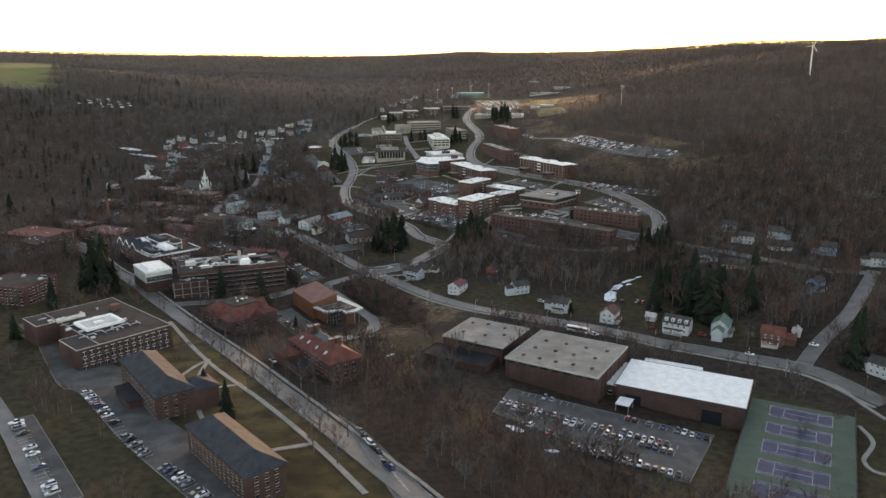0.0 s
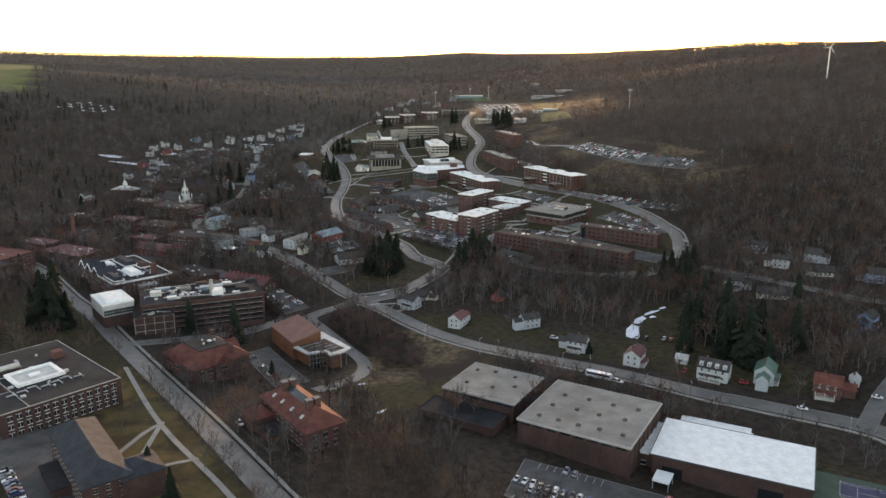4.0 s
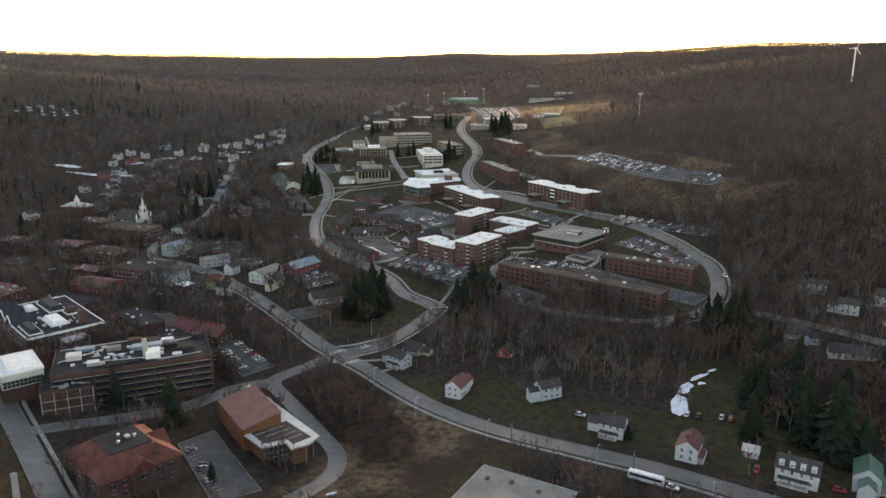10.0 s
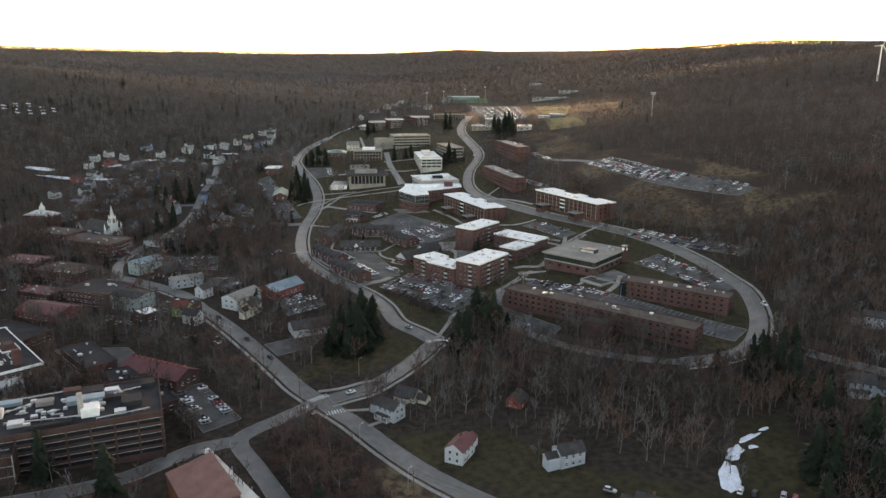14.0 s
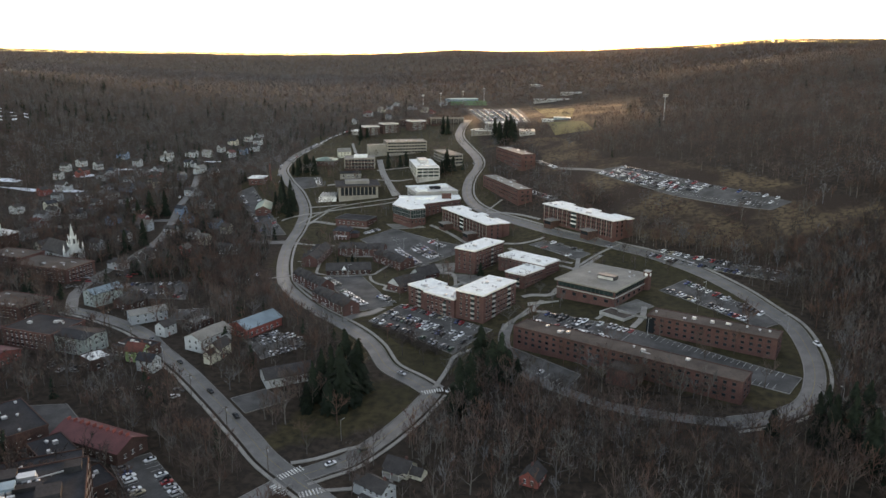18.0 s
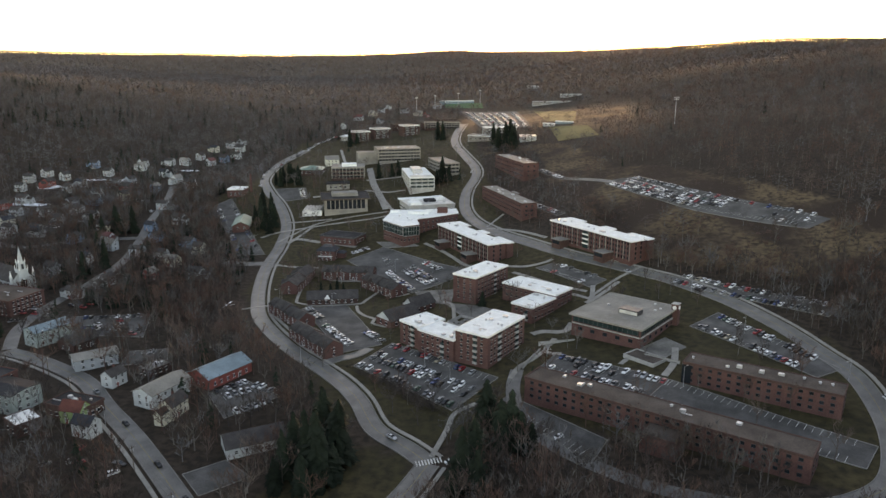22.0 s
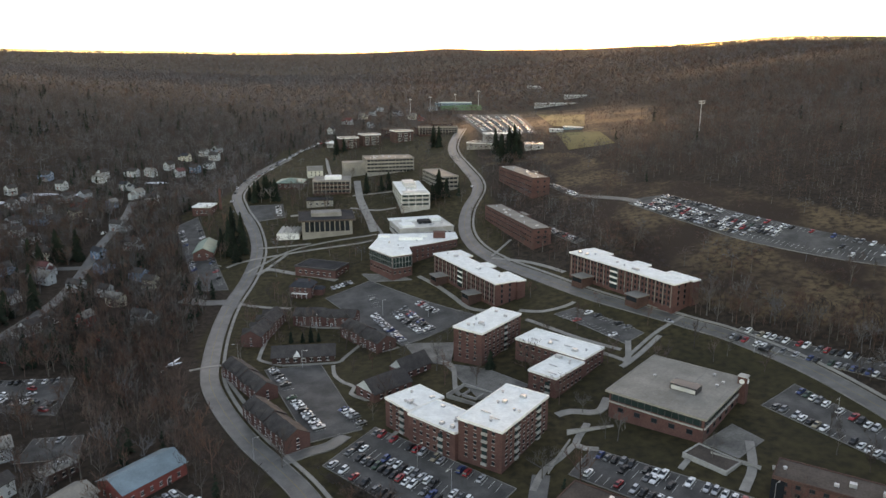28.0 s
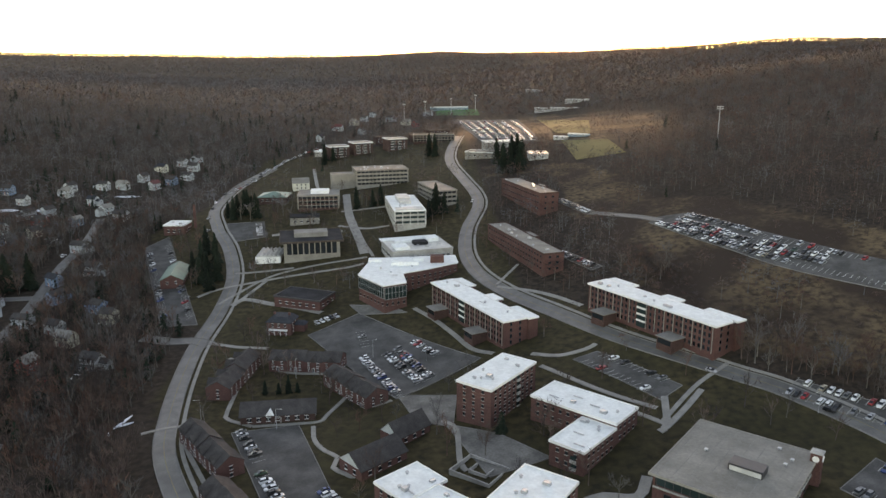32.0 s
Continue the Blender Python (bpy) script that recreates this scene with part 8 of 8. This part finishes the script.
def plant():
    rng = np.random.default_rng(5)
    near = [bare_tree(i, 7, 26, 100, 0.0125, 0.15, 0.3) for i in range(10)]
    mid = [round_tree(20 + i, 42, 0.03, 0.15, 0.42) for i in range(10)]
    far = [round_tree(40 + i, 24, 0.09, 0.2, 0.5, 0.45) for i in range(8)]
    ridge = [round_tree(50 + i, 11, 0.2, 0.28, 0.7, 0.35) for i in range(8)]
    low_firs = [fir(60 + i, 9, 6, slim=0.7) for i in range(4)]
    palette = (BARK, BARK_GREY, BARK_DARK, BARK_RED, BARK_HAZE)
    for name, kinds, region, step, hs, keep in (
            ("bare_woods_near", near, (-330, 330, 160, 760), 4.9, (9, 17), None),
            ("bare_woods_west", near, (-330, -60, 760, 1040), 4.9, (10, 15), None),
            ("bare_woods_mid", mid, (-900, 1000, 160, 1500), 8.6, (10, 15), (-330, 330, 160, 760)),
            ("bare_woods_far", far, (-1900, 2000, 300, 2700), 14.0, (11, 15), (-900, 1000, 160, 1500)),
            ("bare_woods_south", far, (-330, 330, -260, 160), 12.0, (10, 14), None),
            ("bare_woods_ridge", ridge, (-2900, 2900, 2700, 4300), 24.0, (12, 15), None)):
        x, y = spread(*region, step, rng)
        ok = (rng.uniform(size=x.size) < density(x, y)) & ((np.abs(x) < 0.65 * y + 80) | (y < 160))
        if keep:
            ok &= ~((x > keep[0]) & (x < keep[1]) & (y > keep[2]) & (y < keep[3]))
            ok &= ~((x > -330) & (x < -60) & (y > 700) & (y < 1040))
        x, y = x[ok], y[ok]
        if name == "bare_woods_near":
            lone = np.where(cover(x, y)[0] + cover(x, y)[3] > 0)[0][:100]
            PICKED.extend((float(a), float(b)) for a, b in zip(x[lone], y[lone]))
            rest = np.ones(x.size, bool)
            rest[lone] = False
            x, y = x[rest], y[rest]
        clump = np.sin(x * 0.021 + 1.7 * np.sin(y * 0.013)) + np.sin(y * 0.017 + 1.3 * np.sin(x * 0.019))
        fir_share = np.where(inside(x, y, THICKET), 0.0, np.where(x < 60, 0.02, 0.006)) + np.where((x < -100) & (y > 640) & (y < 1500), np.where(clump > 0.7, 0.16, 0.015), 0.0)
        tall = np.where(inside(x, y, THICKET), 0.75, 1.0)
        is_fir = (rng.uniform(size=x.size) < fir_share) & (name != "bare_woods_ridge")
        bx, by = x[~is_fir], y[~is_fir]
        # haze in the colours: twigs go paler and greyer westward and with distance
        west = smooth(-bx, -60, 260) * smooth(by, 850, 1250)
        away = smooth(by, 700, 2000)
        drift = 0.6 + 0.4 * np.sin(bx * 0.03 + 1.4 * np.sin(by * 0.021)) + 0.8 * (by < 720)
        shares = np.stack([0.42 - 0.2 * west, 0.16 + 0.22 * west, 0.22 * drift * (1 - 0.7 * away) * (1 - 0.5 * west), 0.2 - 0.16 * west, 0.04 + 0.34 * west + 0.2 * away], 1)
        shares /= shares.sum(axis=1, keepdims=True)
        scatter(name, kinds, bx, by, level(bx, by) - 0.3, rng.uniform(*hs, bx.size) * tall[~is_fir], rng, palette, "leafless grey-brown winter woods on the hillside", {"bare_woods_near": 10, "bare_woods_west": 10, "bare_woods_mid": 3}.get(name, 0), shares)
        if is_fir.any():
            scatter("scattered_firs", low_firs, x[is_fir], y[is_fir], level(x[is_fir], y[is_fir]) - 0.3, rng.uniform(9, 14, is_fir.sum()), rng, (NEEDLES,), "dark firs scattered through bare woods")

    scrub = [bare_tree(80 + i, 5, 0, 14, 0.04, 0.4, 0.55) for i in range(6)]
    x, y = spread(-80, 310, 360, 1500, 4.2, rng)
    thick = np.sin(x * 0.11 + 1.3 * np.sin(y * 0.05)) + np.sin(y * 0.085 + x * 0.03)
    ok = (cover(x, y)[1] > 0) & ~taken(x, y) & (rng.uniform(-1.6, 1.6, x.size) < thick)
    scatter("scrub", scrub, x[ok], y[ok], level(x[ok], y[ok]) - 0.6, rng.uniform(1.6, 3.6, ok.sum()), rng, (BARK,), "low leafless brown scrub on a rough bank")

    x, y = spread(-75, 0, 390, 490, 2.1, rng)
    ok = inside(x, y, SHRUB) & ~taken(x, y)
    bush = [round_tree(95 + i, 52, 0.045, 0.3, 0.5) for i in range(6)]
    scatter("thicket_shrubs", bush, x[ok], y[ok], level(x[ok], y[ok]) - 0.4, rng.uniform(2.6, 5.5, ok.sum()), rng, (BARK_RED, BARK, BARK_DARK), "dense reddish-brown leafless thicket on a bank", 0, np.tile([0.45, 0.3, 0.25], (int(ok.sum()), 1)))
    x, y = spread(-125, -85, 465, 500, 2.4, rng)
    ok = inside(x, y, [(-111, 484), (-109, 492), (-101, 494), (-93, 480), (-97, 469), (-106, 471)]) & ~taken(x, y)
    scatter("thicket_shrubs", bush, x[ok], y[ok], level(x[ok], y[ok]) - 0.4, rng.uniform(4, 7, ok.sum()), rng, (BARK_RED, BARK_DARK), "reddish leafless bushes beside a car park", 0, np.tile([0.5, 0.5], (int(ok.sum()), 1)))
    x, y = spread(100, 225, 680, 880, 3.6, rng)
    thick = np.sin(x * 0.12 + 1.6 * np.sin(y * 0.06)) + np.sin(y * 0.1 - x * 0.05)
    ok = inside(x, y, BRUSH) & ~taken(x, y) & (rng.uniform(-1.2, 1.4, x.size) < thick)
    scatter("thicket_shrubs", bush, x[ok], y[ok], level(x[ok], y[ok]) - 0.5, rng.uniform(1.8, 4.2, ok.sum()), rng, (BARK_RED, BARK, BARK_DARK), "low reddish-brown leafless brush on a rough slope", 0, np.tile([0.5, 0.25, 0.25], (int(ok.sum()), 1)))
    x, y = rng.normal(126, 5, 26), rng.normal(838, 11, 26)
    scatter("thicket_shrubs", bush, x, y, level(x, y) - 0.4, rng.uniform(4, 7.5, 26), rng, (BARK_DARK,), "dark leafless thicket below a car park")
    hx, hy = [], []
    for (ax, ay), (bx, by), n in (((-36, 641), (8, 597), 60), ((-30, 636), (2, 602), 40), ((-20, 622), (6, 596), 30)):
        u = rng.uniform(size=n)
        hx.append(ax + (bx - ax) * u + rng.normal(size=n) * 1.0)
        hy.append(ay + (by - ay) * u + rng.normal(size=n) * 1.0)
    hx, hy = np.concatenate(hx), np.concatenate(hy)
    hedge = [round_tree(85 + i, 60, 0.05, 0.22, 0.6) for i in range(4)]
    scatter("hedge_shrubs", hedge, hx, hy, level(hx, hy) - 0.3, rng.uniform(2.0, 4.2, hx.size), rng, (BARK_DARK,), "dark leafless shrubs along a car park edge")


plant()
tree_things()


# ---- lamps, poles and masts ----
def street_lamp():
    ob = new("street_lamp")
    ob.empty_display_size = 0.5
    tagged(ob, "tall grey street lamp with a curved arm", "lamp", "street lamps")
    bm = bmesh.new()
    cyl(bm, 0, 0, -0.3, 8.6, 0.11, 0.07, 8)
    part("post", bm, METAL, ob)
    bm = bmesh.new()
    box(bm, -0.04, 2.0, -0.04, 0.04, 8.5, 8.6)
    arm = part("arm", bm, METAL, ob)
    bm = bmesh.new()
    box(bm, 1.7, 2.5, -0.16, 0.16, 8.42, 8.62, taper=0.04)
    part("lamp_head", bm, TIN_PALE, arm)
    return ob


def utility_pole():
    ob = new("utility_pole")
    ob.empty_display_size = 0.5
    tagged(ob, "dark wooden utility pole with a crossarm", "pole", "utility poles")
    bm = bmesh.new()
    cyl(bm, 0, 0, -0.5, 10.5, 0.16, 0.11, 8)
    part("post", bm, WOOD_POLE, ob)
    bm = bmesh.new()
    box(bm, -1.2, 1.2, -0.06, 0.06, 9.7, 9.85)
    arm = part("crossarm", bm, WOOD_POLE, ob)
    for x in (-1.1, -0.5, 0.5, 1.1):
        bm = bmesh.new()
        cyl(bm, x, 0, 9.85, 10.05, 0.06, 0.04, 6)
        part("insulator", bm, TIN_PALE, arm)
    bm = bmesh.new()
    cyl(bm, 0.3, 0, 8.2, 9.1, 0.22, 0.22, 8)
    part("transformer", bm, METAL, ob)
    return ob


def repeat(make, places):
    first = make()
    for i, (x, y, a) in enumerate(places):
        m = pose(x, y, lvl(x, y), 0, 0, a)
        if i == 0:
            first.matrix_basis = m
        else:
            copy_thing(first, m)


repeat(street_lamp, [(-10, 438, 60), (19, 414, 60), (58, 392, 60), (92, 368, 60), (163, 327, 60), (-36, 530, 60), (-30, 470, 60), (-126, 592, 130), (-54, 732, 0), (-128, 870, 0), (-54, 782, 90), (-86, 743, 180),
                     (-59, 650, 30), (80, 592, 130), (32, 644, 200), (53, 629, 40), (-1, 640, 40), (144, 705, 200), (172, 600, 200), (160, 528, 90), (105, 603, 40), (10, 625, 220), (150, 650, 220), (-20, 800, 40), (5, 790, 220)])
POLES = [(188, 304, 60), (150, 340, 60), (110, 361, 60), (70, 386, 60), (28, 408, 60), (-8, 434, 60), (-32, 462, 60), (-60, 508, 50), (-82, 536, 40), (-104, 562, 40), (-128, 590, 40), (-150, 616, 40), (-172, 642, 40)]
repeat(utility_pole, POLES)
wires = thing("overhead_wires", "thin black overhead wires between wooden poles", "cable", 0, 0, 0, z=0)
for (x0, y0, a), (x1, y1, b) in zip(POLES, POLES[1:]):
    for off in (-1.1, 0.5, 1.1):
        p = Vector((x0 + off * math.cos(radians(a)), y0 + off * math.sin(radians(a)), lvl(x0, y0) + 10.05))
        q = Vector((x1 + off * math.cos(radians(b)), y1 + off * math.sin(radians(b)), lvl(x1, y1) + 10.05))
        v, f = [], []
        for i in range(9):
            s = i / 8
            c = p.lerp(q, s) - Vector((0, 0, 1.0 * 4 * s * (1 - s)))
            for k in range(3):
                v.append((c.x, c.y + 0.03 * math.cos(k * 2.1), c.z + 0.03 * math.sin(k * 2.1)))
        for i in range(8):
            for k in range(3):
                f.append((i * 3 + k, i * 3 + (k + 1) % 3, i * 3 + 3 + (k + 1) % 3, i * 3 + 3 + k))
        part("wire", mesh_of("wire", v, f, METAL_DARK), None, wires)

wt = thing("wind_turbine", "small white wind turbine on the wooded hill", "wind turbine", 545, 1130, 0, z=lvl(545, 1130))
bm = bmesh.new()
cyl(bm, 0, 0, -2, 42, 1.1, 0.6, 10)
part("mast", bm, TRIM_WHITE, wt)
bm = bmesh.new()
box(bm, -0.8, 0.8, -1.8, 2.4, 41.6, 43.2, taper=0.15)
nac = part("nacelle", bm, TRIM_WHITE, wt)
for k in range(3):
    bm = bmesh.new()
    box(bm, -0.45, 0.35, -0.08, 0.08, 0.4, 10, taper=0.06)
    part("blade", bm, TRIM_WHITE, nac, at=pose(0, -2.1, 42.4, 0, 25 + 120 * k, 0))
ml = thing("floodlight_mast", "tall floodlight mast over the sports ground", "mast", 257, 1085, 0, z=lvl(257, 1085))
bm = bmesh.new()
cyl(bm, 0, 0, -2, 27, 0.45, 0.25, 8)
part("post", bm, METAL, ml)
for z in (24.6, 26.4):
    bm = bmesh.new()
    box(bm, -2.6, 2.6, -0.15, 0.15, z, z + 0.25)
    bar = part("crossbar", bm, METAL, ml)
    for i in range(5):
        bm = bmesh.new()
        box(bm, -2.5 + i * 1.2, -1.7 + i * 1.2, -0.4, 0.2, z + 0.25, z + 0.95, taper=0.08)
        part("floodlight", bm, TIN_PALE, bar)
for x, y in ((20, 1560), (60, 1600), (100, 1640), (-10, 1520)):
    fm = thing("floodlight_mast", "slim floodlight mast by the far playing field", "mast", x, y, 0, group="field masts")
    bm = bmesh.new()
    cyl(bm, 0, 0, -2, 24, 0.4, 0.25, 6)
    part("post", bm, METAL, fm)
    bm = bmesh.new()
    box(bm, -2, 2, -0.3, 0.3, 23, 24.6)
    part("floodlight", bm, TIN_PALE, fm)

# ---- far sports ground ----
for name, lab, x, y, L, W, a, H, wall, roof in (
        ("field_house", "long field house with a bright pale roof", 90, 1206, 38, 16, 10, 6, CONCRETE, ROOF_WHITE),
        ("dining_annex", "low tan hall with a flat roof", 70, 1166, 36, 18, -24, 5, CONCRETE_TAN, ROOF_TAN),
        ("equipment_barn", "pale metal barn with a light roof", 113, 1131, 17, 20, -4, 4.5, TIN_PALE, TIN_PALE),
        ("dugout", "low white-roofed dugout beside a ball field", 149, 1209, 14, 5, -38, 3, TIN_PALE, ROOF_WHITE),
        ("dugout", "low blue dugout beside a ball field", 168, 1213, 22, 4, -38, 2.6, TIN_BLUE, TIN_BLUE),
        ("field_house", "far white-roofed sports building", 228, 1865, 34, 8, -50, 4, TIN_PALE, ROOF_WHITE),
        ("grandstand", "low pale grandstand by the upper field", 215, 1560, 70, 8, 4, 3.5, TIN_PALE, ROOF_WHITE),
        ("grandstand", "blue grandstand at the far stadium", 60, 1660, 60, 8, 2, 5, TIN_BLUE, TIN_BLUE),
        ("field_house", "far pale sports building", 255, 1620, 36, 10, 8, 4, TIN_PALE, ROOF_WHITE)):
    block(name, lab, x, y, L, W, a, H, 1, wall, roof, TRIM_WHITE, w=2, h=1.3, every=5, group="sports ground buildings")
for c, lab in (([(166, 1455), (153, 1254), (182, 1222), (212, 1357)], "dry grass ball field"), ([(147, 1199), (140, 1095), (182, 1092), (186, 1170)], "tan grass playing field with a fence"), ([(36, 1594), (102, 1581), (104, 1650), (40, 1690)], "green artificial turf pitch")):
    v = [quad_point(c, u, w) for w in np.linspace(0, 1, 13) for u in np.linspace(0, 1, 13)]
    z = level([p for p, _ in v], [q for _, q in v]) + 0.6
    f = [(j * 13 + i, j * 13 + i + 1, j * 13 + i + 14, j * 13 + i + 13) for j in range(12) for i in range(12)]
    turf = mat("field turf", (0.05, 0.12, 0.05) if "turf" in lab else (0.135, 0.115, 0.05), 0.95, stain=(0.03, 0.2))
    me = mesh_of("playing_field", [(p, q, h) for (p, q), h in zip(v, z)], f, turf)
    if me.polygons[0].normal.z < 0:
        me.flip_normals()
    tagged(new("playing_field", me), lab, "field", kind="structure")

# ---- tennis courts ----
COURT_GREEN = mat("green court paint", (0.03, 0.068, 0.046), 0.8, grain=(1, 0.12), stain=(0.2, 0.2))
COURT_BLUE = mat("blue court paint", (0.036, 0.042, 0.088), 0.8, grain=(1, 0.12), stain=(0.2, 0.15))
TA = -28.0
tc = thing("tennis_courts", "blue tennis courts on green paint inside a fence", "tennis court", 133, 252, TA, z=max(lvl(133 + a, 252 + b) for a in range(-40, 41, 4) for b in range(-45, 46, 4) if abs(a * 0.883 - b * 0.469) < 19 and abs(a * 0.469 + b * 0.883) < 42) + 0.15)
take([(98, 210), (175, 280), (140, 305), (90, 215)], 4)
bm = bmesh.new()
box(bm, -20, 20, -44, 44, -9, 0.02)
part("slab", bm, COURT_GREEN, tc)
for k in range(5):
    oy = 34.5 - k * 16.6
    bm = bmesh.new()
    box(bm, -11.9, 11.9, oy - 5.5, oy + 5.5, -0.1, 0.04)
    ct = part("court", bm, COURT_BLUE, tc)
    for x0, x1, y0, y1 in ((-11.9, 11.9, -5.5, -5.4), (-11.9, 11.9, 5.4, 5.5), (-11.9, -11.8, -5.5, 5.5), (11.8, 11.9, -5.5, 5.5), (-11.9, 11.9, -4.15, -4.05), (-11.9, 11.9, 4.05, 4.15), (-6.4, 6.4, -0.05, 0.05), (-6.45, -6.35, -4.1, 4.1), (6.35, 6.45, -4.1, 4.1)):
        bm = bmesh.new()
        box(bm, x0, x1, oy + y0, oy + y1, 0.04, 0.055)
        part("court_line", bm, PAINT, ct)
    bm = bmesh.new()
    box(bm, -0.03, 0.03, oy - 6, oy + 6, 0.1, 1.0)
    part("net", bm, METAL_DARK, ct)
for x, y, L, a in ((-20, 0, 88, 90), (20, 0, 88, 90), (0, 44, 40, 0)):
    n = int(L / 3)
    for i in range(n + 1):
        bm = bmesh.new()
        cyl(bm, 0, 0, -0.5, 3.0, 0.05, 0.05, 5)
        part("fence_post", bm, METAL_DARK, tc, at=pose(x, y, 0, 0, 0, a) @ pose((i / n - 0.5) * L, 0, 0))
    for z in (0.2, 1.5, 2.95):
        bm = bmesh.new()
        box(bm, -L / 2, L / 2, -0.03, 0.03, z, z + 0.06)
        part("fence_rail", bm, METAL_DARK, tc, at=pose(x, y, 0, 0, 0, a))

# ---- the coach by the sports hall ----
bus = thing("coach", "white coach parked beside the main street", "bus", 74, 383, -31)
bm = bmesh.new()
loft(bm, [(-6.4, 0.5, 2.9, 1.2), (-6.2, 0.35, 3.2, 1.27), (5.8, 0.35, 3.2, 1.27), (6.3, 0.45, 2.6, 1.2)], 0, 0.12)
part("body", bm, CAR_PAINT["white"], bus)
bm = bmesh.new()
box(bm, -5.8, 5.6, -1.3, 1.3, 1.75, 2.7)
part("window_band", bm, CAR_GLASS, bus)
for x in (-4.2, -3.0, 4.0):
    for y in (-1.1, 1.1):
        part("wheel", WHEEL, None, bus, at=pose(x, y, 0.48, 90, 0, 0) @ Matrix.Diagonal((1.45, 1.45, 1.3, 1)))


# ---- old snow ----
def snow_patch(x, y, L, W, ang, seed):
    rng = random.Random(seed)
    n, rings = 26, 3
    rad = [rng.uniform(0.55, 1.1) for _ in range(n)]
    rad = [(rad[i - 1] + 2 * rad[i] + rad[(i + 1) % n]) / 4 for i in range(n)]
    v, f = [], []
    c, s = math.cos(radians(ang)), math.sin(radians(ang))
    for r in range(rings + 1):
        for i in range(n):
            a = 2 * math.pi * i / n
            k = rad[i] * (1 - r / (rings + 0.6)) if r else rad[i] * 1.02
            p, q = math.cos(a) * k * L / 2, math.sin(a) * k * W / 2
            px, py = x + c * p - s * q, y + s * p + c * q
            v.append((px, py, lvl(px, py) + (0.05 if r == 0 else 0.25 + 0.12 * r * rng.random())))
    for r in range(rings):
        for i in range(n):
            j = (i + 1) % n
            f.append((r * n + i, r * n + j, (r + 1) * n + j, (r + 1) * n + i))
    f.append(tuple(range(rings * n, rings * n + n)))
    tagged(new("snow_patch", mesh_of("snow_patch", v, f, SNOW)), "leftover patch of old white snow on brown ground", "snow", "snow patches")


for i, (x, y, L, W, a) in enumerate(((103.5, 438, 21, 8, 72), (111, 452, 14, 6, 50), (120, 461, 12, 3.5, 25), (128, 466, 6, 2, 20), (119, 455, 5, 2.5, 10), (-117, 743, 15, 1.6, 75), (-115, 741, 7, 1.5, 40), (-119, 733, 6, 1.6, 100),
                                     (-26, 341, 9, 2.2, 60), (28, 262, 10, 5, -30), (40, 246, 6, 3, 10), (118, 245, 4, 9, 20), (-38, 376, 5, 2, 30), (-388, 985, 60, 10, 10),
                                     (-350, 990, 30, 10, 0), (-360, 1040, 26, 12, 20), (-330, 1070, 30, 8, 10), (-420, 1000, 30, 12, 15), (-300, 1075, 22, 8, 15), (-250, 1120, 26, 8, 5), (-145, 800, 5, 1.5, 60))):
    snow_patch(x, y, L, W, a, i)

for i in range(16):
    snow_patch(-562 + (i * 37) % 66, 1168 + (i * 23) % 60, 7 + i % 5, 4 + i % 3, 20 * i, 60 + i)
